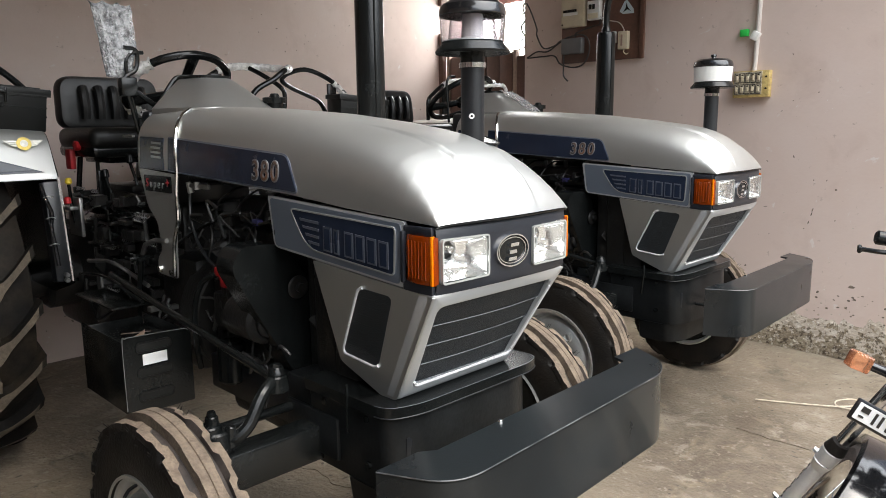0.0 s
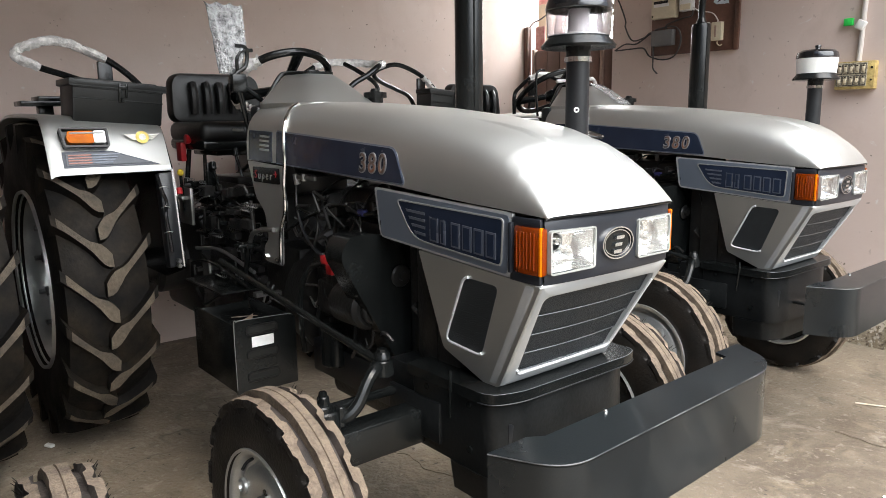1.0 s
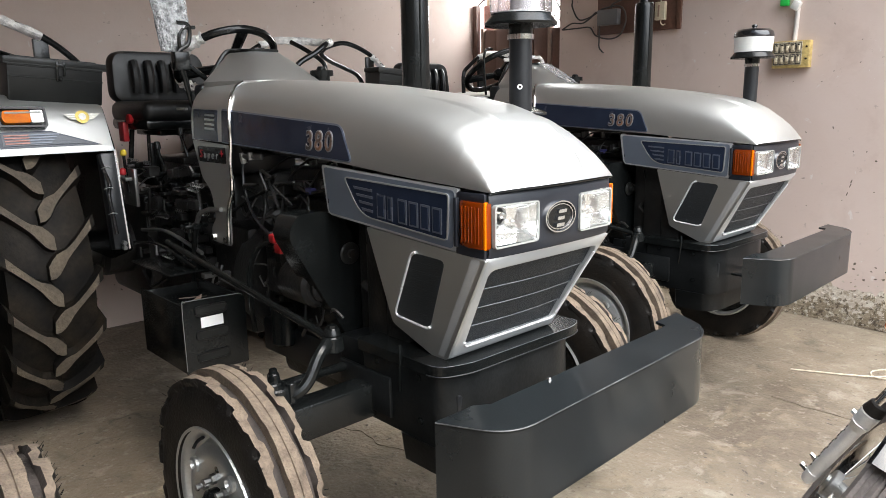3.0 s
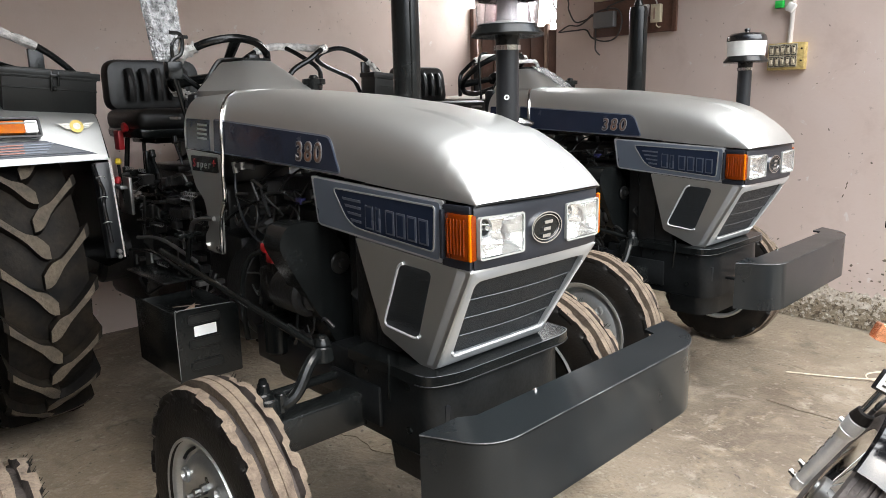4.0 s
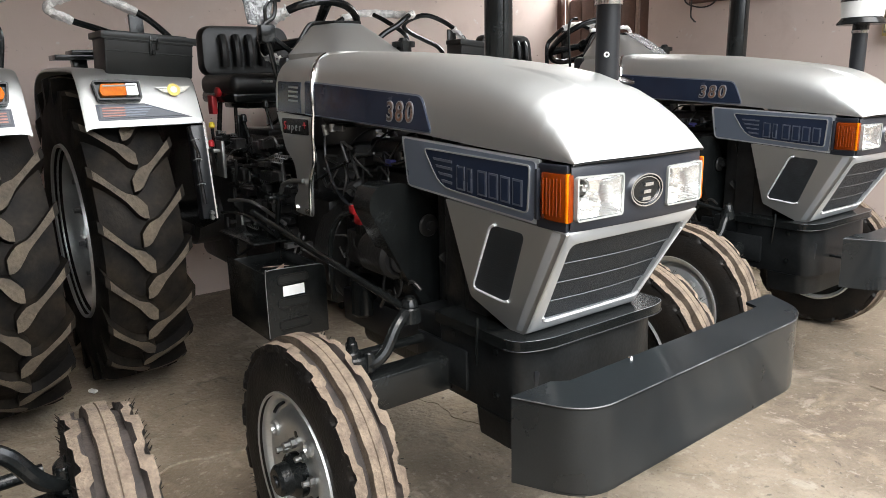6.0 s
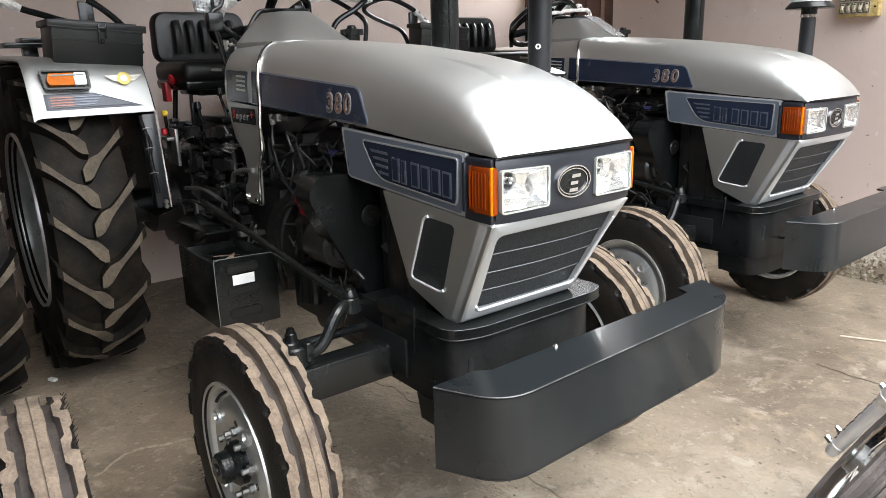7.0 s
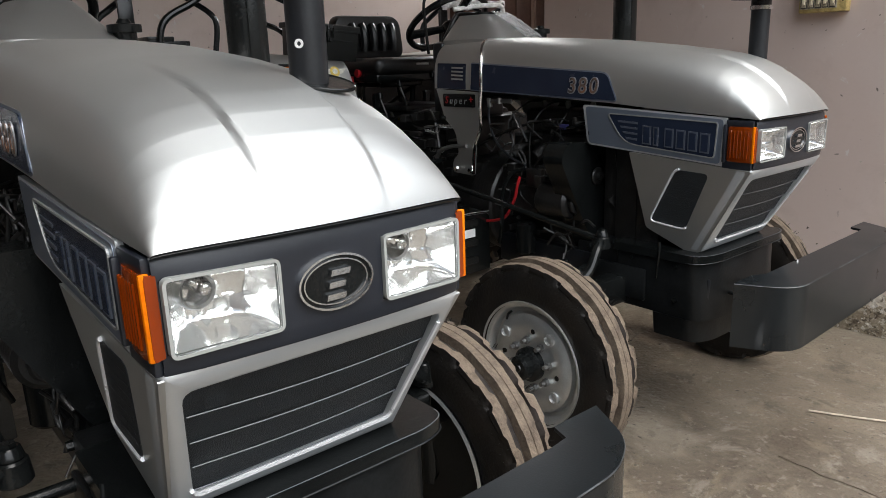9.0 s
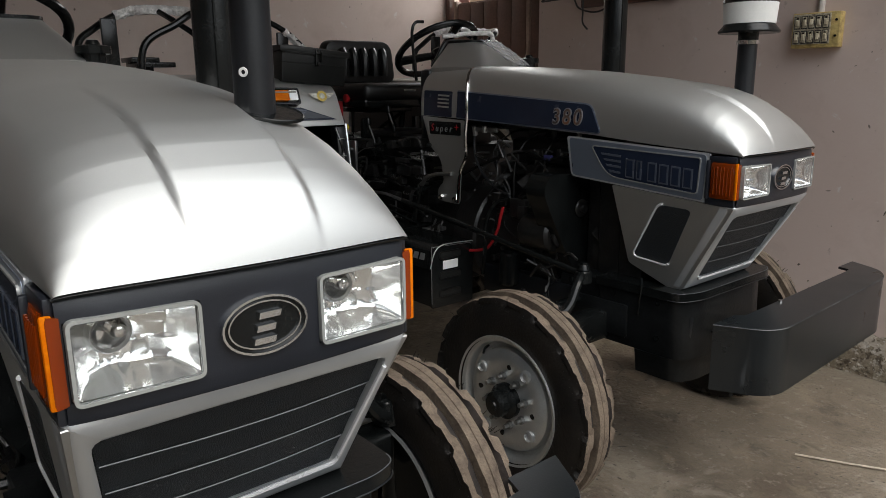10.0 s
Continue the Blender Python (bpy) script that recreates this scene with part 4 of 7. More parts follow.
def tractor():
    meshes = {}
    T = thing("tractor", "silver-grey farm tractor with navy side strips and black running gear", "tractor", "tractors in the shed")
    # -- bonnet --
    hood = part("hood", hood_mesh(-1.285, 0.012, 70), SILVER, T, "silver-grey metallic bonnet")
    part("rear_cowl", hood_mesh(-1.52, -1.30, 12), SILVER, T, "silver-grey cowl behind the bonnet")
    arc = [hood_bowed(-1.295, -1 + 2 * k / 60) for k in range(61)]
    arc = [p + Vector((0, p.y * 0.012, 0.003)) for p in arc]
    low_r = [Vector((-1.256, -0.266, 0.878)), Vector((-1.246, -0.264, 1.00)), Vector((-1.212, -0.261, 1.08)), Vector((-1.214, -0.259, 1.17))]
    right = smooth_path(low_r + arc[:1], 5)[:-1]
    left = [Vector((p.x, -p.y, p.z)) for p in right][::-1]
    part("chrome_trim", tube(right + arc + left, 0.0068, 8, 1), CHROME, T, "bright chrome strip over the bonnet")
    part("hood_latch", both(tube([(-1.295, -0.045, 1.464), (-1.292, -0.015, 1.466), (-1.285, 0.004, 1.472)], 0.0075, 8), tube([(-1.292, -0.012, 1.467), (-1.288, 0.008, 1.474), (-1.282, 0.020, 1.482)], 0.006, 8), tube([(-1.290, -0.012, 1.466), (-1.275, 0.006, 1.462), (-1.262, 0.014, 1.459)], 0.006, 8)), CHROME, T)
    # dashboard cowl on top
    b = bmesh.new()
    low = rounded([(-1.56, -0.195), (-1.21, -0.15), (-1.21, 0.145), (-1.56, 0.195)], 0.07, 5)
    mid = rounded([(-1.56, -0.125), (-1.32, -0.085), (-1.32, 0.105), (-1.56, 0.150)], 0.06, 5)
    hi = rounded([(-1.57, -0.065), (-1.41, -0.045), (-1.41, 0.080), (-1.57, 0.110)], 0.04, 5)
    rings = [[b.verts.new((p.x, p.y, z)) for p in ps] for ps, z in ((low, 1.40), (low, 1.455), (mid, 1.524), (hi, 1.568))]
    for p, q in zip(rings, rings[1:]):
        for k in range(len(p)):
            b.faces.new((p[k], p[(k + 1) % len(p)], q[(k + 1) % len(p)], q[k]))
    b.faces.new(rings[-1])
    part("dash_cowl", b, SILVER, T, "silver-grey instrument cowl")
    part("dash_rim", prism(grow(hi, -0.004), lambda u, v, w: (u, v, 1.564 + 0.012 * w), 0.004), BLACK, T)
    part("dash_edging", tube([(-1.562, -0.150, 1.462), (-1.565, -0.120, 1.500), (-1.568, -0.078, 1.558), (-1.570, -0.048, 1.574), (-1.570, 0.02, 1.577), (-1.570, 0.098, 1.573), (-1.568, 0.120, 1.556)], 0.0095, 8), VINYL, T, "black rubber edging")
    part("dash_back", box(-1.60, -1.525, -0.20, 0.20, 1.05, 1.45, 0.02), CHASSIS, T)
    # -- navy strips, aprons, badges on both sides --
    for s in (-1, 1):
        strip = rounded([(-1.275, 1.244), (-0.515, 1.213), (-0.56, 1.308), (-1.275, 1.352)], [0.004, 0.012, 0.03, 0.004])
        back = rounded([(-1.50, 1.248), (-1.31, 1.243), (-1.31, 1.352), (-1.50, 1.357)], 0.006)

        def strip_at(u, v, w):
            f = 1.0
            lo, hi_ = 0.0, 1.0
            for _ in range(18):
                f = (lo + hi_) / 2
                if hood_point(u, f).z > v:
                    lo = f
                else:
                    hi_ = f
            p = hood_point(u, f)
            return (u, s * (p.y - 0.003 + 0.0065 * w), v)

        p1 = part("side_strip", prism(strip, strip_at), NAVY, T, "navy blue model strip")
        part("strip_edge", prism(grow(strip, -0.005), lambda u, v, w: strip_at(u, v, w * 0.65), 0, strip), BLUEGREY, p1)
        p2 = part("side_strip", prism(back, strip_at), NAVY, T, "navy blue strip end")
        for i in range(4):
            z = 1.285 + 0.016 * i
            part("stripe", prism([(-1.40, z), (-1.325, z - 0.003), (-1.325, z + 0.004), (-1.40, z + 0.007)], lambda u, v, w: Vector(strip_at(u, v, 1)) + Vector((0, s * 0.0016 * w, 0))), GREYTXT, p2)
        m0 = Matrix(((-s, 0, 0, 0), (0, 0, -s, 0), (0, 1, 0, 0), (0, 0, 0, 1)))
        if s > 0:
            m0 = Matrix(((-1, 0, 0, 0), (0, 0, 1, 0), (0, 1, 0, 0), (0, 0, 0, 1)))
        else:
            m0 = Matrix(((1, 0, 0, 0), (0, 0, -1, 0), (0, 1, 0, 0), (0, 0, 0, 1)))
        for ch, u in (("3", -0.716), ("8", -0.667), ("0", -0.616)):
            yy = strip_at(u, 1.262, 1)[1]
            mm = Matrix.Translation((u if s < 0 else -1.336 - u, yy + s * 0.0012, 1.262)) @ m0
            nb = lettering(ch, 0.078, NUMEDGE, p1, mm, 0.0012, 0.15, "numeral", "", 0.0036)
            lettering(ch, 0.078, NUMFILL, nb, Matrix.Translation((0, s * 0.0014, 0)) @ mm, 0.0012, 0.15, "numeral_fill", "", 0.0002)
        # apron with name plate
        apron = rounded([(-1.50, 1.244), (-1.225, 1.232), (-1.215, 1.14), (-1.205, 1.09), (-1.245, 1.02), (-1.255, 0.87), (-1.40, 0.875), (-1.395, 0.93), (-1.355, 0.96), (-1.375, 1.06), (-1.445, 1.11)], [0.004, 0.004, 0.01, 0.02, 0.02, 0.02, 0.02, 0.02, 0.02, 0.03, 0.02])
        ap = part("apron", prism(apron, on_side(s, 0.252, 0.008), 0.003), SILVER, T, "silver-grey side apron")
        pl = part("name_plate", prism(rounded([(-1.445, 1.168), (-1.24, 1.168), (-1.24, 1.224), (-1.45, 1.224)], 0.006), on_side(s, 0.261, 0.004), 0.001), BLACK, ap)
        if s < 0:
            lettering("S", 0.044, RED, pl, Matrix.Translation((-1.425, s * 0.2665, 1.196)) @ m0, 0.0008, 0.2)
            for k, ch in enumerate("uper"):
                lettering(ch, 0.042, GREYTXT, pl, Matrix.Translation((-1.394 + 0.031 * k, s * 0.2665, 1.194)) @ m0, 0.0008, 0.2)
            lettering("+", 0.05, RED, pl, Matrix.Translation((-1.262, s * 0.2665, 1.20)) @ m0, 0.0008, 0.0)
        for x in (-1.37, -1.275):
            part("bolt", rod((x, s * 0.258, 0.893), (x, s * 0.274, 0.893), 0.014, 0.011, 6), CHROME, ap)
        # badge panel
        outer = rounded([(-0.64, 1.052), (-0.10, 1.016), (-0.092, 1.170), (-0.665, 1.196)], [0.02, 0.006, 0.006, 0.01], 3)
        bd = part("badge_panel", prism(outer, on_side(s, 0.238, 0.010), 0.003), SILVER_LIGHT, T, "blue-grey name panel")
        tint = rounded([(-0.632, 1.058), (-0.108, 1.022), (-0.102, 1.164), (-0.652, 1.190)], 0.012, 3)
        part("badge_field", prism(tint, on_side(s, 0.2485, 0.0012)), BLUEGREY, bd)
        inset = rounded([(-0.475, 1.068), (-0.128, 1.042), (-0.122, 1.152), (-0.545, 1.166)], [0.05, 0.012, 0.008, 0.012], 4)
        part("badge_inset", prism(inset, on_side(s, 0.2495, 0.0018)), NAVY, bd, "navy blue inset")
        part("inset_trim", prism(grow(inset, -0.0038), on_side(s, 0.249, 0.004), 0.0012, inset), GREYTXT, bd)
        for i in range(4):
            z = 1.139 - 0.019 * i
            part("stripe", prism([(-0.50 + 0.012 * i, z), (-0.42, z - 0.004), (-0.42, z + 0.003), (-0.505 + 0.012 * i, z + 0.007)], on_side(s, 0.2512, 0.002)), TXTEDGE, bd)
        # raised block shapes in place of the maker's name
        for i in range(6):
            x = -0.398 + 0.044 * i
            w_ = 0.020 if i == 1 else 0.034
            z0 = 1.069 - 0.0028 * i
            blk = [(x, z0), (x + w_, z0 - 0.002), (x + w_, z0 + 0.064 - 0.002), (x, z0 + 0.064)]
            rb = part("raised_block", prism(blk, on_side(s, 0.2512, 0.003), 0.0012), TXTEDGE, bd)
            part("block_face", prism(grow(blk, 0.005), on_side(s, 0.2540, 0.0012)), NAVY, rb)
        # side panel with vent
        side = rounded([(-0.452, 1.036), (-0.395, 0.765), (-0.23, 0.700), (-0.182, 0.706), (-0.002, 1.006), (-0.09, 1.012)], [0.006, 0.012, 0.01, 0.01, 0.006, 0.004], 3)
        vent = rounded([(-0.375, 0.795), (-0.235, 0.783), (-0.143, 0.985), (-0.265, 0.990)], 0.022, 5)
        sp = part("side_panel", prism(side, nose_side(s), 0.003), SILVER, T, "silver-grey lower nose panel")
        vb = part("side_vent", prism(vent, nose_side(s, 0.2472, 0.0020)), MESHED, sp, "black side vent")
        edge = grow(vent, -0.003)
        part("vent_trim", tube([nose_side(s, 0.2475, 0.004)(p.x, p.y, 0.5) for p in edge[19:] + edge[:10]], 0.0042, 8, 1), BRIGHT, sp, "bright strip along the vent")
        for i in range(7):
            z = 0.815 + 0.024 * i
            xl = -0.365 + (z - 0.795) * 0.52
            part("louvre", prism([(xl + 0.006, z), (xl + 0.115, z - 0.004), (xl + 0.115, z + 0.004), (xl + 0.006, z + 0.008)], nose_side(s, 0.2490, 0.0008)), MESHED, vb)
    # -- nose --
    b = bmesh.new()
    ys = [-0.238, -0.233, -0.19, -0.14, -0.081, -0.04, 0.0, 0.04, 0.081, 0.14, 0.19, 0.233, 0.238]
    ring = []
    for y in ys:
        e = max(0.0, (abs(y) - 0.20) / 0.046)
        x = 0.004 + 0.012 * (1 - (y / 0.25) ** 2) - 0.008 * e**2.5
        ring.append([b.verts.new((xx, y, z)) for xx, z in ((x - 0.03, 1.010), (x - 0.004, 1.010), (x, 1.018), (x + 0.001, 1.038), (x + 0.002, 1.134), (x, 1.155), (x - 0.004, 1.163), (x - 0.03, 1.163))])
    for k, (p, q) in enumerate(zip(ring, ring[1:])):
        for c in range(7):
            mid = abs(ys[k] + ys[k + 1]) / 2
            if c == 3 and 0.081 < mid < 0.233:
                continue
            b.faces.new((p[c], p[c + 1], q[c + 1], q[c]))
    fas = part("fascia", b, FASCIA, T, "dark grey plastic lamp fascia")
    part("fascia_back", box(-0.12, -0.085, -0.236, 0.236, 1.014, 1.160, 0), FASCIA, fas)
    for z0, z1 in ((1.010, 1.035), (1.140, 1.163)):
        for s in (-1, 1):
            part("fascia_side", box(-0.10, -0.004, s * 0.242 - 0.006, s * 0.242 + 0.006, z0, z1, 0.003), FASCIA, fas)
    # thin black tube drawn as the shadow in the gap below the bonnet
    part("hood_gasket", tube([hood_point(0.012, -1 + 0.1 * k) + Vector((-0.006, 0, -0.004)) for k in range(21)], 0.003, 6, 1), BLACK, T)
    for s in (-1, 1):
        y0, y1 = (0.082, 0.232)
        pts = rounded([(s * y0, 1.036), (s * y1, 1.034), (s * y1, 1.138), (s * y0, 1.136)] if s > 0 else [(-y1, 1.034), (-y0, 1.036), (-y0, 1.136), (-y1, 1.138)], 0.011, 5)

        def face(u, v, w, d=0.012, base=0.014):
            return (base - 0.010 * (u / 0.25) ** 2 + d * w, u, v)

        lamp = part("headlamp", prism(pts, lambda u, v, w: face(u, v, w, 0.012, 0.012), 0.002, grow(pts, 0.0044)), BEZEL, T, "rectangular headlamp with clear lens")
        # reflector: level shelves above and below, fluted bowl behind
        cy, cz = s * (y0 + y1) / 2, 1.086
        hw, hh = (y1 - y0) / 2 - 0.006, 0.045
        b = bmesh.new()
        nu, nv = 56, 36
        grid = {}
        for i in range(nu + 1):
            for k in range(nv + 1):
                u, v = -1 + 2 * i / nu, -1 + 2 * k / nv
                deep = 0.066 * (1 - abs(u) ** 6) ** 0.8 * (1 - abs(v) ** 10) * (1 - 0.40 * u * u - 0.12 * v * v)
                col, row = math.floor((u + 1) * 3.5), math.floor((v + 1) * 2.2)
                lu, lv = (u + 1) * 3.5 - col - 0.5, (v + 1) * 2.2 - row - 0.5
                tip = 0.0040 * math.sin(col * 2.4 + row * 1.9 + 0.6) * lu + 0.0022 * math.cos(col * 1.7 + row * 2.6) * lv - 0.0050 * lu * lu
                edge = (1 - abs(u) ** 8) * (1 - abs(v) ** 8)
                grid[i, k] = b.verts.new((0.017 - 0.010 * ((cy + u * hw) / 0.25) ** 2 - deep + tip * edge, cy + u * hw, cz + v * hh))
        for i in range(nu):
            for k in range(nv):
                b.faces.new((grid[i, k], grid[i + 1, k], grid[i + 1, k + 1], grid[i, k + 1]))
        part("reflector", b, SILVERED, lamp, "bright faceted reflector")
        part("bulb_shield", lathe_x([(0, 0.003), (0.006, 0.001), (0.0095, -0.004), (0.0105, -0.010), (0.0105, -0.035)], (-0.020, cy - 0.010, cz + 0.017)), CHROME, lamp, "bright bulb shield")
        part("bulb_ring", lathe_x([(0.020, -0.012), (0.0235, -0.008), (0.0265, -0.014), (0.0265, -0.05)], (-0.014, cy - 0.020, cz + 0.017)), STEEL, lamp)
        le = part("lens", prism(grow(pts, 0.005), lambda u, v, w: face(u, v, w, 0.003, 0.020)), CLEAR, lamp)
        le.visible_shadow = False
        # amber corner lamp
        b = bmesh.new()
        col = []
        for k in range(9):
            t = k / 8
            x = -0.085 + 0.090 * t
            y = s * (0.2480 + 0.008 * math.sin(min(1, t * 2.2) * math.pi / 2) - 0.007 * max(0, t - 0.8) / 0.2)
            col.append([b.verts.new(p) for p in ((x, s * 0.235, 1.037), (x, y - s * 0.002, 1.034), (x, y, 1.040), (x, y, 1.138), (x, y - s * 0.002, 1.144), (x, s * 0.235, 1.141))])
        for p, q in zip(col, col[1:]):
            for c in range(5):
                b.faces.new((p[c], p[c + 1], q[c + 1], q[c]))
        b.faces.new(col[0])
        b.faces.new(col[-1])
        am = part("corner_lamp", b, AMBER, T, "amber corner indicator lens")
        for i in range(6):
            x = -0.072 + 0.011 * i
            part("lens_rib", box(x, x + 0.003, s * 0.2545 - 0.003, s * 0.2545 + 0.0022, 1.046, 1.132, 0.001, 1), AMBER, am)
        # front-facing edge in a lighter amber, the light on it put into colour
        part("lens_rim", box(-0.004, 0.004, s * 0.2485 - 0.006, s * 0.2485 + 0.0075, 1.033, 1.145, 0.003, 2), AMBER_LIGHT, am, "amber front edge of the lens, coloured lighter as if lit")
        part("lamp_base", box(-0.083, -0.006, s * 0.238 - 0.004, s * 0.238 + 0.001, 1.039, 1.139, 0.002, 1), GREYBOX, am)
        part("rear_bracket", box(-0.098, -0.087, s * 0.25 - 0.008, s * 0.25 + 0.004, 1.03, 1.15, 0.003), FASCIA, am)
    # oval emblem: rings and plain bars
    em = part("emblem", ellipse_ring(0.0, 1.086, 0.060, 0.040, 0.0030, 0.020, 0.009), DARKCHROME, T, "dark chrome oval emblem")
    part("emblem_field", ellipse_plate(0.0, 1.086, 0.057, 0.037, 0.020), BLACK, em)
    part("emblem_ring", ellipse_ring(0.0, 1.086, 0.0515, 0.0325, 0.0020, 0.021, 0.006), DARKCHROME, em)
    for z, w0 in ((1.0655, 0.030), (1.0825, 0.026), (1.0995, 0.030)):
        x0 = -0.019 + (z - 1.0655) * 0.26
        bar = [(x0, z - 0.0042), (x0 + w0, z - 0.0042), (x0 + w0 + 0.002, z + 0.0042), (x0 + 0.002, z + 0.0042)]
        part("emblem_mark", prism(bar, lambda u, v, w: (0.020 + 0.006 * w, u, v), 0.0015), DARKCHROME, em, "plain slanted chrome bar")
    # grille frame and grille
    outer = rounded([(-0.205, 0.700), (0.205, 0.700), (0.250, 1.012), (-0.250, 1.012)], [0.010, 0.010, 0.020, 0.020], 4)
    hole = rounded([(-0.175, 0.742), (0.175, 0.742), (0.216, 0.972), (-0.216, 0.972)], [0.012, 0.012, 0.022, 0.022], 4)
    # a folded panel: rounded shoulder outside, small lip round the grille
    b = bmesh.new()
    rings = []
    for poly, ins, d in ((outer, 0.0, -0.045), (outer, 0.0, -0.022), (outer, 0.0015, -0.0135), (outer, 0.0045, -0.0070), (outer, 0.0090, -0.0025), (outer, 0.0145, 0.0), (hole, -0.0035, 0.0), (hole, -0.0008, -0.0012), (hole, 0.0, -0.004), (hole, 0.0, -0.018)):
        rings.append([b.verts.new(Vector(front_plane(p.x, p.y, 1)) + Vector((d, 0, 0))) for p in (grow(poly, ins) if ins else poly)])
    for p, q in zip(rings, rings[1:]):
        for k in range(len(p)):
            b.faces.new((p[k], p[(k + 1) % len(p)], q[(k + 1) % len(p)], q[k]))
    fr = part("grille_frame", b, SILVER_LIGHT, T, "silver nose panel round the grille")
    gr = part("grille", prism(grow(hole, -0.004), lambda u, v, w: Vector(front_plane(u, v, 0)) - Vector((0.018 - 0.010 * w, 0, 0))), MESHED, T, "black louvred radiator grille")
    for i in range(4):
        z = 0.748 + 0.0570 * i
        hw0, hw1 = 0.175 + (z - 0.742) * 0.178, 0.175 + (z + 0.052 - 0.742) * 0.178
        poly = [(-hw0 + 0.004, z), (hw0 - 0.004, z), (hw1 - 0.004, z + 0.052), (-hw1 + 0.004, z + 0.052)]

        def tilted(u, v, w, z=z):
            k = (v - z) / 0.052
            p = Vector(front_plane(u, v, 0))
            return p + Vector((-0.010 + 0.007 * w * (0.2 + 0.8 * (1 - k)), 0, 0))

        part("grille_slat", prism(poly, tilted), MESHED, gr)
        part("slat_edge", tube([Vector(front_plane(u, z + 0.001, 0)) + Vector((-0.002, 0, 0)) for u in (-hw0 + 0.006, -0.08, 0.0, 0.08, hw0 - 0.006)], 0.0013, 6, 2), SLATEDGE, gr)
    part("grille_trim", tube([Vector(front_plane(p.x, p.y, 1)) for p in grow(hole, -0.002)[:11]], 0.004, 6, 1), BRIGHT, fr, "bright lower grille trim")
    # -- front support, rails, bumper --
    fp = rounded([(-0.50, -0.266), (-0.155, -0.266), (-0.122, -0.18), (-0.122, 0.262), (-0.146, 0.320), (-0.50, 0.320)], [0.01, 0.07, 0.05, 0.03, 0.03, 0.01], 5)
    sup = part("front_support", prism(fp, lambda u, v, w: (u, v, 0.675 + 0.030 * w), 0.006), BLACK, T, "black front support tray")
    fp2 = rounded([(-0.49, -0.256), (-0.165, -0.256), (-0.135, -0.17), (-0.135, 0.21), (-0.160, 0.284), (-0.49, 0.284)], [0.01, 0.07, 0.05, 0.05, 0.07, 0.01], 5)
    part("support_skirt", prism(fp2, lambda u, v, w: (u + 0.012 * (1 - w), v * (0.97 + 0.03 * w), 0.470 + 0.205 * w)), CASTING, sup)
    part("support_foot", prism(rounded([(-0.33, -0.252), (-0.170, -0.252), (-0.138, -0.17), (-0.138, 0.17), (-0.170, 0.252), (-0.33, 0.252)], [0.01, 0.07, 0.05, 0.05, 0.07, 0.01], 5), lambda u, v, w: (u, v * (0.95 + 0.05 * w), 0.385 + 0.084 * w)), CASTING, sup)
    part("support_edge", tube([(p.x, p.y, 0.704) for p in grow(fp, 0.002)[6:-6]], 0.0018, 6, 1), SLATEDGE, sup)
    part("support_edge", tube([(p.x, p.y, 0.678) for p in grow(fp, -0.001)[6:-6]], 0.0016, 6, 1), CHASSIS, sup)
    part("subframe", both(box(-0.62, -0.20, -0.245, 0.245, 0.50, 0.690, 0.012), box(-0.60, -0.36, -0.262, -0.246, 0.50, 0.62, 0.006), box(-0.72, -0.60, -0.20, 0.20, 0.52, 0.66, 0.01)), CASTING, T, "black cast front axle support")
    part("rating_plate", box(-0.30, -0.262, -0.2475, -0.2450, 0.505, 0.535, 0), STEEL, T)
    for x, z in ((-0.62, 0.66), (-0.24, 0.655), (-0.42, 0.655), (-0.60, 0.53), (-0.24, 0.53)):
        part("bolt", rod((x, -0.244, z), (x, -0.258, z), 0.011, 0.010, 6), BLACK, T)
    for s in (-1, 1):
        part("chassis_rail", box(-1.15, -0.14, s * 0.175 - 0.035, s * 0.175 + 0.035, 0.50, 0.62, 0.008), CHASSIS, T)
        part("bumper_arm", box(-0.13, 0.15, s * 0.085 - 0.012, s * 0.085 + 0.012, 0.543, 0.552, 0.002), CASTING, T)
    line = rounded([(0.107, -0.512), (0.257, -0.440), (0.230, 0.372), (0.184, 0.460), (0.067, 0.522)], [0, 0.14, 0.04, 0.05, 0], 8)
    b = bmesh.new()
    rows = []
    th = 0.008
    off = open_offset(line, th)
    for p, q in zip(line, off):
        rows.append([b.verts.new((c.x, c.y, z)) for c, z in ((p, 0.540), (p, 0.725), (q, 0.725), (q, 0.540))])
    for p, q in zip(rows, rows[1:]):
        for c in range(4):
            b.faces.new((p[c], p[(c + 1) % 4], q[(c + 1) % 4], q[c]))
    b.faces.new(rows[0])
    b.faces.new(rows[-1][::-1])
    bp = part("bumper", b, BUMPER, T, "dark grey painted steel front bumper")
    part("bumper_edge", tube([(p.x, p.y, 0.7275) for p in line], 0.0018, 6, 1), WORN, bp, "worn pale edge")
    lip = line + [Vector((0.067, 0.402)), Vector((0.107, 0.388)), Vector((0.112, 0.345)), Vector((0.127, -0.365)), Vector((0.105, -0.40))]
    part("bumper_top", prism(lip, lambda u, v, w: (u, v, 0.722 + 0.008 * w), 0.003), BUMPER, bp)
    part("lip_bolt", both(rod((0.128, -0.168, 0.727), (0.128, -0.168, 0.734), 0.007, 0.006, 6), rod((0.128, -0.168, 0.733), (0.128, -0.168, 0.736), 0.004, 0.0035, 8)), CHROME, bp, "bright bolt")
    part("bumper_bottom", prism(lip, lambda u, v, w: (u, v, 0.536 + 0.006 * w)), BUMPER, bp)
    # -- front axle and steering --
    part("axle_beam", box(FA - 0.035, FA + 0.045, -0.54, 0.52, 0.478, 0.580, 0.008), BLACK, T, "dark painted front axle beam")
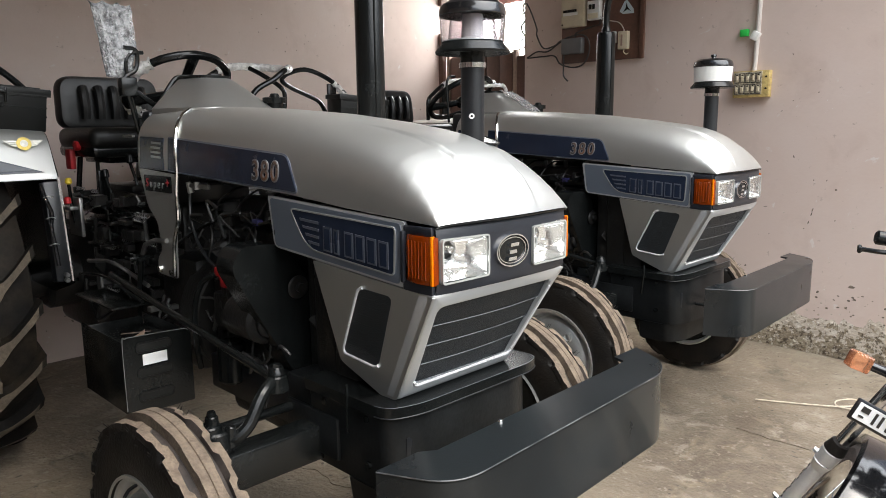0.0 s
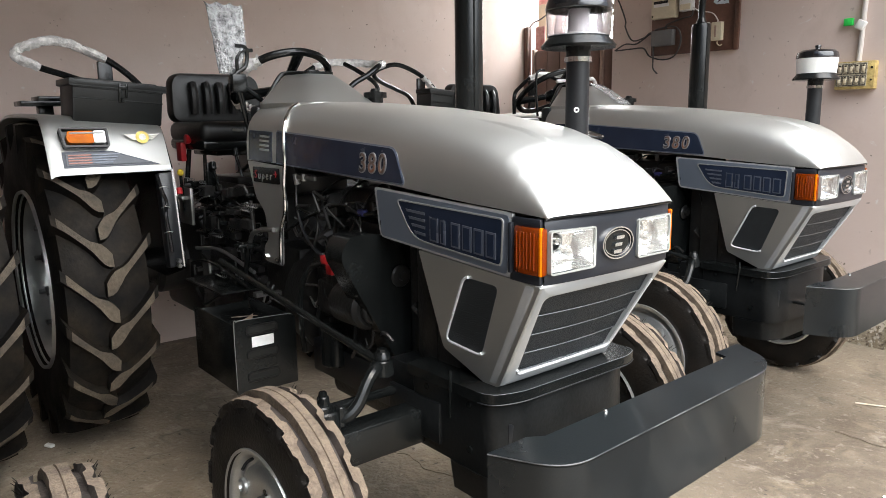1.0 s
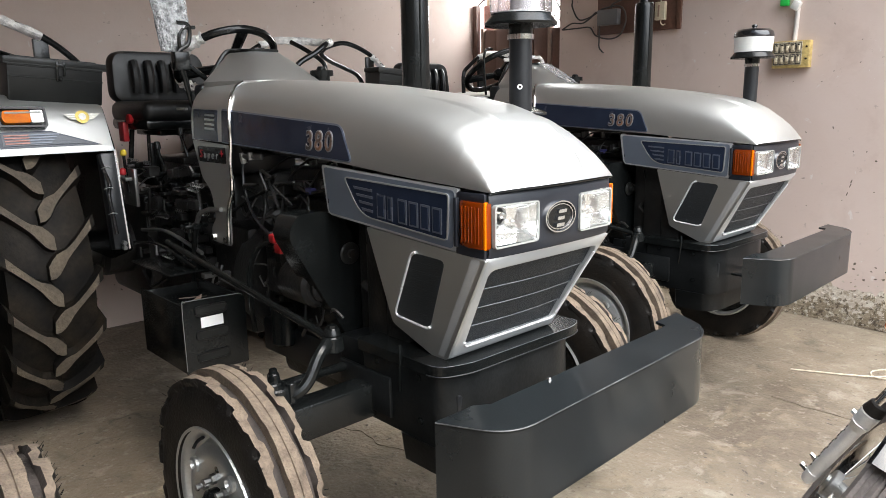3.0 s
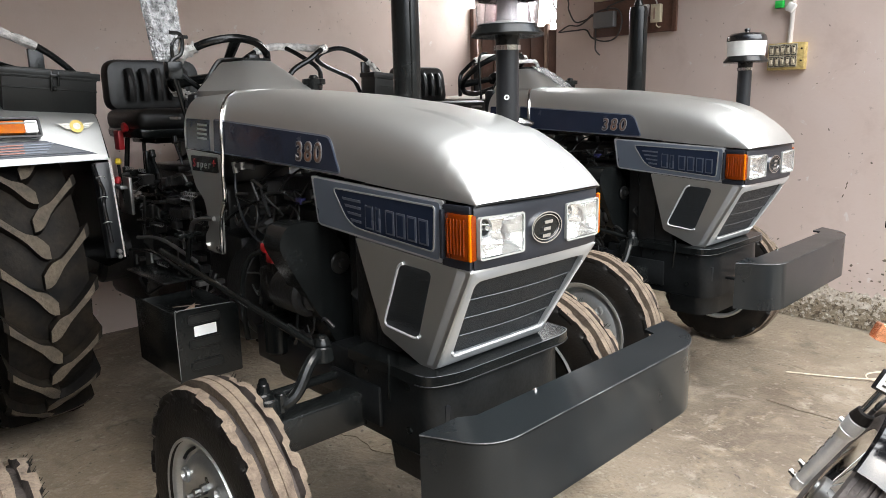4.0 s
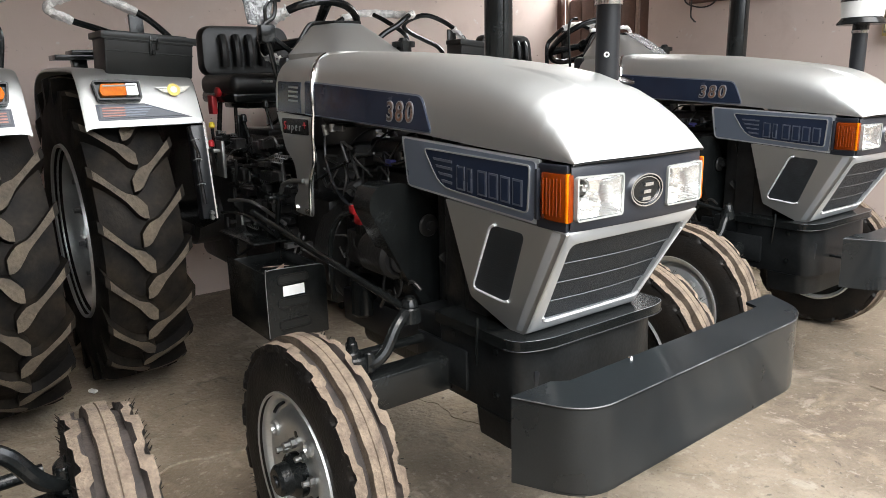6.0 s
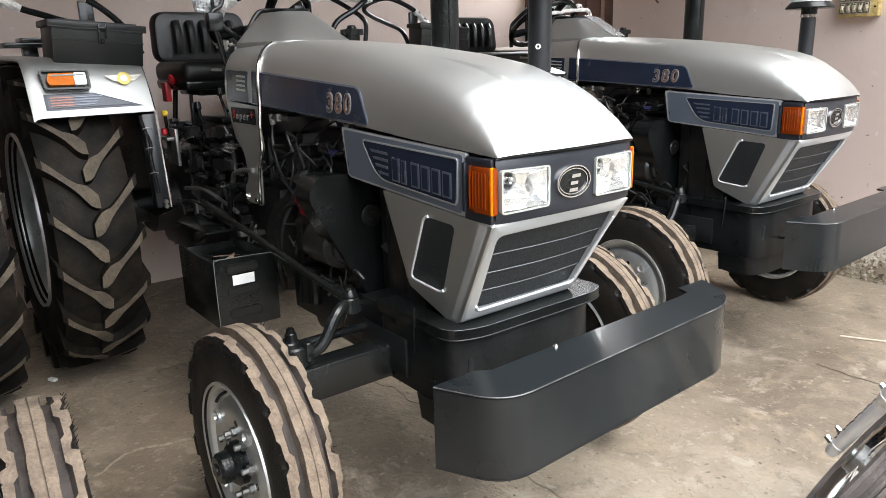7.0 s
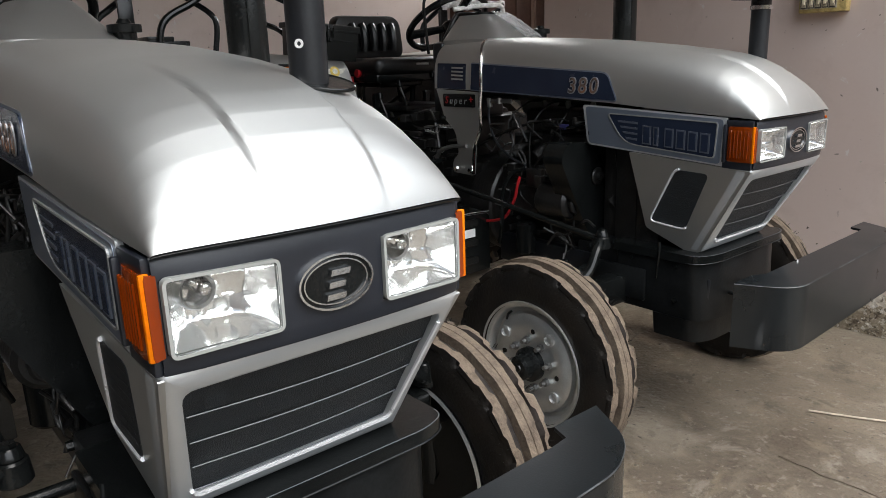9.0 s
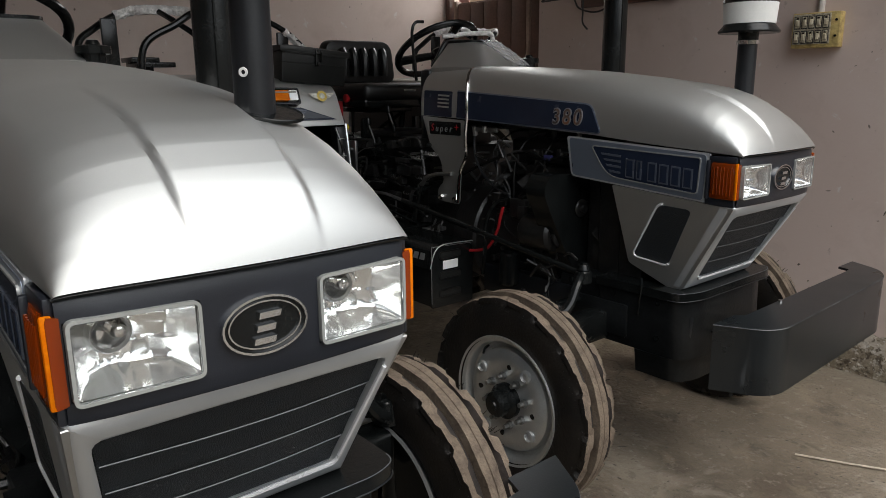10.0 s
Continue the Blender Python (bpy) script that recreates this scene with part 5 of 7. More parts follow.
    part("axle_pivot", rod((FA + 0.11, 0, 0.52), (FA - 0.12, 0, 0.52), 0.06, None, 20, 0.006), CHASSIS, T)
    for s in (-1, 1):
        part("kingpin", both(rod((FA, s * 0.555, 0.30), (FA, s * 0.555, 0.66), 0.034, 0.030, 18, 0.004), rod((FA, s * 0.548, 0.655), (FA, s * 0.548, 0.682), 0.018, 0.016, 14, 0.003), rod((FA, s * 0.548, 0.682), (FA, s * 0.548, 0.694), 0.012, 0.010, 6)), BLACK, T)
        part("stub_axle", rod((FA, s * 0.54, FR), (FA, s * 0.66, FR), 0.045, 0.035, 18, 0.004), BLACK, T)
        part("steering_arm", tube([(FA + 0.005, s * 0.543, 0.615), (FA + 0.035, s * 0.505, 0.622), (FA + 0.045, s * 0.470, 0.650), (FA + 0.040, s * 0.430, 0.708), (FA + 0.025, s * 0.395, 0.728), (FA + 0.015, s * 0.370, 0.730)], 0.0165, 10), BLACK, T)
        part("arm_boss", both(rod((FA, s * 0.545, 0.585), (FA, s * 0.545, 0.645), 0.046, 0.042, 18, 0.005), rod((FA + 0.03, s * 0.515, 0.60), (FA + 0.03, s * 0.515, 0.655), 0.016, 0.014, 10, 0.003)), BLACK, T)
        wheel("front", T, FA, 0.600 if s > 0 else -FY, FR, -s, meshes)
    part("drag_link_joint", both(rod((-0.472, -0.367, 0.70), (-0.472, -0.367, 0.745), 0.032, 0.028, 16, 0.004), rod((-0.472, -0.367, 0.745), (-0.472, -0.367, 0.768), 0.024, 0.020, 14, 0.003), rod((-0.472, -0.367, 0.768), (-0.472, -0.367, 0.775), 0.014, 0.013, 6)), BLACK, T)
    part("drag_link", rod((-0.49, -0.370, 0.735), (-1.48, -0.397, 0.878), 0.0112, None, 14), BLACK, T)
    part("tie_rod", rod((FA - 0.09, -0.50, 0.60), (FA - 0.09, 0.50, 0.60), 0.014, None, 12), BLACK, T)
    part("hose", tube([(-0.30, -0.268, 0.735), (-0.296, -0.272, 0.70), (-0.302, -0.270, 0.65), (-0.31, -0.262, 0.60)], 0.004, 6), BLACK, T)
    # -- engine --
    part("radiator", box(-0.46, -0.36, -0.185, 0.185, 0.70, 1.15, 0.008), ENGINE, T)
    part("engine_block", both(box(-1.18, -0.68, -0.17, 0.17, 0.50, 0.92, 0.02), box(-1.14, -0.72, -0.13, 0.13, 0.92, 1.06, 0.015), box(-1.10, -0.74, -0.10, 0.10, 1.06, 1.16, 0.02)), ENGINE, T, "black engine block")
    part("air_cleaner", both(rod((-0.62, 0.10, 1.10), (-1.05, 0.10, 1.10), 0.085, 0.085, 24, 0.01), box(-1.24, -0.66, 0.02, 0.215, 0.52, 1.03, 0.02), rod((-0.62, 0.10, 1.10), (-0.215, 0.125, 1.24), 0.036, 0.036, 16)), ENGINE, T)
    part("fan_shroud", both(box(-0.56, -0.462, -0.18, 0.18, 0.62, 1.17, 0.012), box(-0.64, -0.56, -0.15, 0.18, 0.66, 1.10, 0.02)), ENGINE, T)
    part("oil_sump", box(-1.15, -0.62, -0.14, 0.14, 0.40, 0.51, 0.03), ENGINE, T)
    for i in range(3):
        x = -0.78 - 0.13 * i
        part("manifold_pipe", tube([(x, -0.12, 1.00), (x, -0.18, 1.01), (x - 0.02, -0.215, 0.98)], 0.022, 10), ENGINE, T)
        part("injector", rod((x, -0.03, 1.15), (x, -0.05, 1.20), 0.014, 0.01, 10), STEEL, T)
        part("injector_pipe", tube([(x, -0.05, 1.19), (x - 0.03, -0.13, 1.18), (x - 0.06, -0.20, 1.08), (-1.0 + 0.03 * i, -0.21, 0.86)], 0.004, 6), ENGINE, T)
        for k in range(5):
            part("cooling_fin", box(x - 0.055, x + 0.055, -0.188, -0.165, 0.72 + 0.035 * k, 0.732 + 0.035 * k, 0.003, 1), ENGINE, T)
    part("injection_pump", both(box(-1.05, -0.90, -0.24, -0.16, 0.74, 0.86, 0.015), rod((-0.90, -0.20, 0.79), (-0.84, -0.20, 0.79), 0.045, 0.04, 18, 0.006)), ENGINE, T)
    part("oil_filter", rod((-0.98, -0.22, 0.56), (-0.98, -0.22, 0.70), 0.045, 0.045, 20, 0.01), BLACK, T)
    part("alternator", both(rod((-0.86, -0.245, 0.82), (-0.70, -0.245, 0.82), 0.068, None, 24, 0.012), rod((-0.70, -0.245, 0.82), (-0.675, -0.245, 0.82), 0.045, None, 20, 0.006)), ENGINE, T)
    part("terminal_block", both(box(-0.945, -0.86, -0.262, -0.235, 0.86, 0.935, 0.006), box(-0.89, -0.85, -0.275, -0.24, 0.86, 0.91, 0.005)), ENGINE, T)
    part("terminal_cap", box(-0.95, -0.915, -0.280, -0.256, 0.928, 0.958, 0.006), RED, T, "red terminal cap")
    part("terminal_cap", box(-0.888, -0.850, -0.296, -0.270, 0.905, 0.938, 0.006), RED, T, "red terminal cap")
    gpoly = rounded([(-0.375, 1.00), (-0.345, 1.055), (-0.235, 1.055), (-0.165, 0.995), (0.02, 0.62), (-0.08, 0.55), (-0.14, 0.58), (-0.30, 0.86)], 0.04, 4)
    bg = part("belt_guard", prism(gpoly, lambda u, v, w: (-0.662 + 0.006 * w, u, v)), BLACK, T, "black sheet-metal belt guard")
    part("guard_rim", prism(grow(gpoly, -0.004), lambda u, v, w: (-0.75 + 0.094 * w, u, v), 0.003, gpoly), BLACK, bg)
    part("fan_pulley", both(rod((-0.655, -0.17, 0.92), (-0.645, -0.17, 0.92), 0.035, None, 24, 0.004), rod((-0.645, -0.17, 0.92), (-0.63, -0.17, 0.92), 0.014, None, 12)), ENGINE, T)
    part("fan_hub", rod((-0.66, 0, 0.90), (-0.58, 0, 0.90), 0.07, 0.05, 20, 0.006), ENGINE, T)
    for i in range(6):
        m = Matrix.Translation((-0.57, 0, 0.90)) @ Matrix.Rotation(i * math.pi / 3, 4, "X") @ Matrix.Rotation(0.5, 4, "Z")
        part("fan_blade", box(-0.004, 0.004, -0.04, 0.04, 0.04, 0.19, 0.003, 1, None, m), ENGINE, T)
    part("fuel_hose", tube([(-1.197, -0.217, 1.19), (-1.193, -0.225, 1.11), (-1.14, -0.238, 1.03), (-1.05, -0.252, 0.975), (-0.94, -0.266, 0.945)], 0.005, 8), CHASSIS, T)
    part("fuel_tap", both(rod((-1.205, -0.215, 1.194), (-1.11, -0.222, 1.197), 0.010, 0.008, 10), rod((-1.197, -0.215, 1.170), (-1.197, -0.222, 1.206), 0.012, 0.010, 8), box(-1.115, -1.055, -0.228, -0.216, 1.188, 1.206, 0.003, 1), rod((-1.13, -0.225, 1.185), (-1.13, -0.225, 1.21), 0.011, None, 6)), STEEL, T, "bright metal fuel tap")
    part("tap_bracket", box(-1.20, -1.07, -0.218, -0.15, 1.20, 1.212, 0.003, 1), ENGINE, T)
    part("fuel_tank", box(-1.30, -0.62, -0.19, 0.19, 1.20, 1.36, 0.03), ENGINE, T)
    part("radiator_hose", tube([(-0.46, 0.02, 1.10), (-0.56, 0.03, 1.12), (-0.66, 0.05, 1.10), (-0.74, 0.06, 1.07)], 0.028, 12), ENGINE, T)
    part("wire_loom", tube([(-0.94, -0.27, 0.935), (-0.995, -0.295, 0.905), (-1.03, -0.31, 0.82), (-1.035, -0.31, 0.70), (-1.08, -0.28, 0.60)], 0.009, 8), BLACK, T)
    part("wire_loom", tube([(-0.66, -0.20, 1.13), (-0.78, -0.22, 1.10), (-0.90, -0.21, 1.12), (-1.10, -0.22, 1.07), (-1.3, -0.24, 0.98)], 0.006, 8), BLACK, T)
    part("blue_connector", box(-0.80, -0.765, -0.225, -0.205, 1.095, 1.115, 0.003), mat("blue_connector", (0.03, 0.03, 0.12), 0.4), T)
    rnd = random.Random(11)
    for i in range(26):
        x, z = rnd.uniform(-1.15, -0.72), rnd.uniform(0.56, 1.12)
        y = -0.175 - rnd.uniform(0, 0.035)
        r = rnd.uniform(0.006, 0.013)
        part("engine_bolt", rod((x, y + 0.03, z), (x, y - 0.006, z), r, r * 0.9, 6), STEEL if i % 3 == 0 else ENGINE, T)
    tubes = random.Random(23)
    for i in range(30):
        x, z = tubes.uniform(-1.15, -0.70), tubes.uniform(0.60, 1.16)
        y = -0.20 - tubes.uniform(0.0, 0.05)
        a = [(x, y, z)]
        for k in range(3):
            x, z, y = x + tubes.uniform(-0.09, 0.09), z + tubes.uniform(-0.08, 0.06), -0.20 - tubes.uniform(0.0, 0.05)
            a.append((x, y, z))
        part("engine_hose", tube(a, tubes.uniform(0.0025, 0.006), 7, 4), DARKSTEEL if i % 9 == 0 else ENGINE, T)
    for i in range(22):
        x, z = tubes.uniform(-1.12, -0.74), tubes.uniform(0.58, 1.12)
        w_, h_, d_ = tubes.uniform(0.015, 0.05), tubes.uniform(0.012, 0.04), tubes.uniform(0.01, 0.045)
        part("engine_bracket", box(x, x + w_, -0.175 - d_, -0.165, z, z + h_, 0.003, 1), ENGINE if i % 6 else DARKSTEEL, T)
    for i in range(34):
        x, z = tubes.uniform(-2.15, -1.42), tubes.uniform(0.62, 1.12)
        y = -0.19 - tubes.uniform(0.0, 0.09)
        if i % 2:
            w_, h_ = tubes.uniform(0.02, 0.07), tubes.uniform(0.012, 0.045)
            part("linkage_bracket", box(x, x + w_, y, y + 0.05, z, z + h_, 0.003, 1), STEEL if i % 7 == 0 else ENGINE, T)
        else:
            part("linkage_rod", tube([(x, y, z), (x + tubes.uniform(-0.1, 0.1), y - 0.01, z + tubes.uniform(-0.06, 0.06)), (x + tubes.uniform(-0.18, 0.18), y, z + tubes.uniform(-0.12, 0.12))], tubes.uniform(0.004, 0.009), 7, 4), STEEL if i % 8 == 0 else ENGINE, T)
    # -- clutch housing, gearbox, footboards --
    part("clutch_housing", both(rod((-1.18, 0, 0.72), (-1.35, 0, 0.72), 0.24, 0.22, 28, 0.01), box(-1.60, -1.30, -0.17, 0.17, 0.50, 0.92, 0.03)), ENGINE, T)
    part("gearbox", box(-2.22, -1.60, -0.16, 0.16, 0.48, 0.95, 0.03), ENGINE, T, "black gearbox housing")
    part("gearbox_cover", box(-2.10, -1.62, -0.12, 0.12, 0.952, 1.02, 0.02), ENGINE, T)
    part("rear_housing", box(-2.75, -2.222, -0.20, 0.20, 0.45, 0.98, 0.04), ENGINE, T)
    part("rear_axle", both(rod((RA, -0.62, RR), (RA, 0.62, RR), 0.085, None, 24, 0.01), rod((RA, -0.34, RR), (RA, 0.34, RR), 0.14, None, 24, 0.02)), ENGINE, T)
    for s in (-1, 1):
        wheel("rear", T, RA, s * RY, RR, -s, meshes).rotation_euler = (0, radians(-4.5), 0)
        part("footboard", both(box(-1.90, -1.52, s * 0.29 - 0.10, s * 0.29 + 0.10, 0.735, 0.742, 0.002)), BLACK, T)
        part("step", box(-1.72, -1.55, s * 0.36 - 0.05, s * 0.36 + 0.05, 0.60, 0.610, 0.003), BLACK, T)
    for i in range(22):
        x, z = rnd.uniform(-2.2, -1.4), rnd.uniform(0.55, 0.94)
        part("housing_bolt", rod((x, -0.15, z), (x, -0.172, z), 0.009, 0.008, 6), STEEL if i % 4 == 0 else ENGINE, T)
    part("brake_pedal", both(tube([(-1.60, -0.26, 0.66), (-1.55, -0.27, 0.80), (-1.50, -0.28, 0.92)], 0.011, 8), box(-1.52, -1.47, -0.33, -0.24, 0.915, 0.93, 0.005)), BLACK, T)
    part("brake_rod", tube([(-1.63, -0.25, 0.66), (-1.50, -0.27, 0.93), (-1.42, -0.27, 0.985), (-1.30, -0.265, 1.0)], 0.009, 8), STEEL, T)
    for k, (x, y, z, h) in enumerate(((-1.95, -0.08, 1.02, 0.22), (-1.85, 0.06, 1.02, 0.26), (-2.02, -0.16, 0.98, 0.20))):
        part("gear_lever", both(tube([(x, y, z - 0.04), (x - 0.01, y, z + h * 0.5), (x - 0.05, y - 0.01, z + h)], 0.007, 8), rod((x - 0.05, y - 0.01, z + h), (x - 0.055, y - 0.01, z + h + 0.035), 0.016, 0.014, 12, 0.004)), BLACK, T)
    part("lever_knob", rod((-2.02, -0.335, 1.165), (-2.02, -0.335, 1.192), 0.014, 0.012, 14, 0.006), YELLOW, T, "yellow lever knob")
    part("hydraulic_lever", tube([(-2.06, -0.30, 0.95), (-2.05, -0.32, 1.06), (-2.02, -0.335, 1.17)], 0.007, 8), BLACK, T)
    part("lever_quadrant", both(box(-2.12, -1.98, -0.315, -0.30, 0.95, 1.11, 0.004), box(-2.10, -2.0, -0.345, -0.315, 1.06, 1.075, 0.003)), STEEL, T)
    part("red_knob", rod((-2.02, -0.345, 1.085), (-2.02, -0.345, 1.115), 0.014, 0.012, 12, 0.005), RED, T, "red lever knob")
    # floor-side clutter under the seat
    for k, (x0, x1, y, z) in enumerate(((-2.15, -1.55, -0.23, 0.90), (-2.10, -1.50, -0.26, 0.83), (-2.2, -1.6, -0.20, 1.00), (-2.15, -1.52, -0.28, 0.77), (-2.1, -1.66, -0.2, 1.06))):
        part("control_rod", tube([(x0, y, z), ((x0 + x1) / 2, y - 0.01, z + 0.03), (x1, y, z - 0.02)], 0.008, 8), STEEL if k == 1 else BLACK, T)
    part("hydraulic_cover", both(box(-2.35, -1.58, -0.10, 0.30, 0.95, 1.13, 0.03), box(-2.20, -1.90, -0.13, 0.16, 1.12, 1.15, 0.01), box(-1.62, -1.48, -0.12, 0.34, 0.74, 1.10, 0.02)), ENGINE, T)
    bits = random.Random(71)
    for i in range(70):
        x, z = bits.uniform(-2.25, -1.40), bits.uniform(0.70, 1.18)
        y = -0.17 - bits.uniform(0.0, 0.14)
        k = i % 5
        m_ = STEEL if i % 6 == 0 else (BLACK if i % 2 else ENGINE)
        if k == 0:
            part("clevis", both(box(x, x + 0.03, y, y + 0.03, z, z + 0.018, 0.003, 1), rod((x + 0.015, y - 0.006, z - 0.012), (x + 0.015, y - 0.006, z + 0.03), 0.006, None, 8)), m_, T)
        elif k == 1:
            part("linkage_rod", tube([(x, y, z), (x + bits.uniform(-0.12, 0.12), y + 0.01, z + bits.uniform(-0.03, 0.03)), (x + bits.uniform(-0.2, 0.2), y, z + bits.uniform(-0.06, 0.06))], bits.uniform(0.003, 0.007), 6, 4), m_, T)
        elif k == 2:
            part("cover_plate", box(x, x + bits.uniform(0.04, 0.12), y + 0.03, y + 0.06, z, z + bits.uniform(0.02, 0.06), 0.004, 1), ENGINE, T)
        elif k == 3:
            part("return_spring", tube([(x + 0.004 * j, y + 0.008 * math.cos(j * 1.3), z + 0.008 * math.sin(j * 1.3)) for j in range(26)], 0.0016, 5, 1), STEEL, T)
        else:
            part("housing_bolt", rod((x, y + 0.02, z), (x, y - 0.008, z), 0.009, 0.008, 6), m_, T)
    # -- battery box and foot step --
    bb = part("battery_box", both(box(-1.52, -1.155, -0.497, -0.28, 0.475, 0.48, 0), box(-1.52, -1.155, -0.499, -0.493, 0.475, 0.715, 0.002), box(-1.52, -1.155, -0.284, -0.278, 0.475, 0.715, 0.002), box(-1.52, -1.515, -0.492, -0.285, 0.48, 0.70, 0.001), box(-1.512, -1.162, -0.490, -0.287, 0.48, 0.675, 0.006)), BLACK, T, "open black sheet-metal battery box")
    fpoly = rounded([(-0.502, 0.47), (-0.276, 0.47), (-0.276, 0.722), (-0.502, 0.730)], [0.006, 0.006, 0.025, 0.025], 4)
    part("box_front", prism(fpoly, lambda u, v, w: (-1.157 + 0.008 * w, u, v), 0.002), BLACK, bb)
    part("front_edge", tube([(-1.150, -0.502, 0.49), (-1.150, -0.502, 0.712), (-1.150, -0.492, 0.729), (-1.150, -0.47, 0.731), (-1.150, -0.31, 0.7245), (-1.150, -0.285, 0.718)], 0.0015, 6), GREYBOX, bb, "thin grey edge")
    for z in (0.69, 0.605, 0.525):
        ring = rounded([(-0.462, z - 0.018), (-0.345, z - 0.018), (-0.345, z + 0.018), (-0.462, z + 0.018)], 0.017, 6)
        slot = part("box_slot", prism(ring, lambda u, v, w: (-1.149 + 0.005 * w, u, v), 0.0015, grow(ring, 0.006)), VINYL, bb, "black pressed louvre")
        part("slot_fin", prism(grow(ring, 0.0065), lambda u, v, w: (-1.149 + 0.004 * w + 0.10 * (v - z) * w, u, v), 0.001), TIN, slot)
    for k, (sx, sy, turn, tip) in enumerate(((-1.24, -0.415, 0.3, 0.5), (-1.30, -0.40, 1.2, -0.3))):
        scrap = prism([(-0.045, -0.02), (0.03, -0.028), (0.05, 0.012), (0.012, 0.016), (-0.012, 0.045), (-0.022, 0.014)], lambda u, v, w: (u, v, 0.0015 * w))
        scrap.transform(Matrix.Translation((sx, sy, 0.694 + 0.006 * k)) @ Matrix.Rotation(turn, 4, "Z") @ Matrix.Rotation(tip, 4, "X"))
        part("paper_scrap", scrap, WOODL, bb, "brown scrap of torn paper")
    part("box_label", box(-1.149, -1.1465, -0.442, -0.362, 0.630, 0.666, 0), LABEL, bb, "blank white sticker")
    # -- fenders --
    for s in (-1, 1):
        yo, yi = 0.85, 0.40
        line = [(-1.935, 1.205), (-1.965, 1.27), (-2.005, 1.35), (-2.05, 1.395), (-2.12, 1.412), (-2.45, 1.420), (-2.80, 1.420), (-3.02, 1.375), (-3.13, 1.27), (-3.16, 1.12)]
        line = [p.xy for p in smooth_path([(x, z, 0) for x, z in line], 4)]
        b = bmesh.new()
        rows = []
        for k, p in enumerate(line):
            rows.append([b.verts.new((p.x, s * y, p.y + dz + 0.03 * (y - 0.60) / 0.46 * min(1, k / 12))) for y, dz in ((yi, -0.004), (yi + 0.01, 0.0), (yo - 0.03, 0.0), (yo - 0.008, -0.006), (yo, -0.012), (yo, -0.020), (yo - 0.005, -0.020), (yo - 0.012, -0.014), (yo - 0.035, -0.010), (yi, -0.010))])
        for p, q in zip(rows, rows[1:]):
            for c in range(10):
                b.faces.new((p[c], p[(c + 1) % 10], q[(c + 1) % 10], q[c]))
        b.faces.new(rows[0])
        b.faces.new(rows[-1][::-1])
        fd = part("fender", b, SILVER, T, "silver-grey rear fender")
        inner = rounded([(-1.86, 0.79), (-1.93, 1.19), (-2.04, 1.37), (-2.12, 1.39), (-2.80, 1.40), (-3.02, 1.35), (-3.12, 1.05), (-2.7, 0.72), (-2.1, 0.72)], 0.03, 3)
        part("fender_side", prism(inner, on_side(s, 0.394, 0.006)), BLACK, fd, "black inner fender plate")
        part("fender_edge", rod((-1.862, s * 0.402, 0.80), (-1.924, s * 0.402, 1.20), 0.0075, None, 8), CHROME, fd)
        part("fender_flange", box(-1.93, -1.872, s * 0.43 - 0.03, s * 0.43 + 0.03, 0.80, 1.19, 0.006, 2, None, Matrix.Translation((-1.89, 0, 1.0)) @ Matrix.Rotation(radians(-8), 4, "Y") @ Matrix.Translation((1.87, 0, -1.0))), CHASSIS, fd)
        for z in (0.81, 0.83):
            part("bolt", rod((-1.85, s * 0.43, z), (-1.83, s * 0.43, z), 0.010, 0.009, 6), STEEL, fd)
        part("wiring_loom", tube([(-1.893, s * 0.475, 1.18), (-1.868, s * 0.468, 1.12), (-1.872, s * 0.452, 1.07), (-1.858, s * 0.462, 1.02), (-1.850, s * 0.458, 0.95), (-1.838, s * 0.455, 0.87)], 0.0075, 8), BIKE, fd, "taped black wiring loom")
        for z, x in ((1.13, -1.872), (1.05, -1.866), (0.95, -1.850)):
            part("cable_clip", tube([(x + 0.002, s * 0.478, z), (x + 0.014, s * 0.466, z + 0.006), (x + 0.012, s * 0.450, z + 0.004), (x, s * 0.444, z)], 0.0022, 6), GREYTXT, fd)
        # lamp, decal and winged roundel on the front slope
        def slope(u, v, w, up=0.004):
            """u across, v along the slope from its lower edge, w away from it."""
            d = Vector((-0.075, 0, 0.207)).normalized()
            nrm = Vector((0.207, 0, 0.075)).normalized()
            return Vector((-1.935, s * u, 1.205)) + d * v + nrm * (up * w - 0.001)
        shell = rounded([(0.630, 0.088), (0.792, 0.091), (0.804, 0.170), (0.630, 0.166)], 0.010, 3)
        lp = part("fender_lamp", prism(shell, lambda u, v, w: slope(u, v, w, 0.018), 0.004), BLACK, fd, "black housing of the fender lamp")
        part("lamp_rim", prism(shell, lambda u, v, w: slope(u, v, w, 0.036), 0.002, grow(shell, 0.007)), BLACK, lp)
        part("amber_half", prism(rounded([(0.688, 0.104), (0.776, 0.105), (0.784, 0.124), (0.776, 0.152), (0.688, 0.152)], 0.006, 3), lambda u, v, w: slope(u, v, 0.45 + w, 0.030), 0.007), AMBER_LIGHT, lp, "amber lamp half")
        part("clear_half", prism(rounded([(0.644, 0.104), (0.686, 0.104), (0.686, 0.152), (0.644, 0.152)], 0.006, 3), lambda u, v, w: slope(u, v, 0.45 + w, 0.030), 0.007), BRIGHT, lp, "clear lamp half")
        part("lens_band", rod(slope(0.650, 0.143, 1.42, 0.030), slope(0.772, 0.143, 1.42, 0.030), 0.0038, None, 8), BEZEL, lp, "pale upper band of the lens")
        dc = part("fender_decal", prism([(0.80, 0.018), (0.44, 0.018), (0.62, 0.082), (0.80, 0.082)], lambda u, v, w: slope(u, v, w, 0.003)), NAVY, fd, "navy blue fender decal")
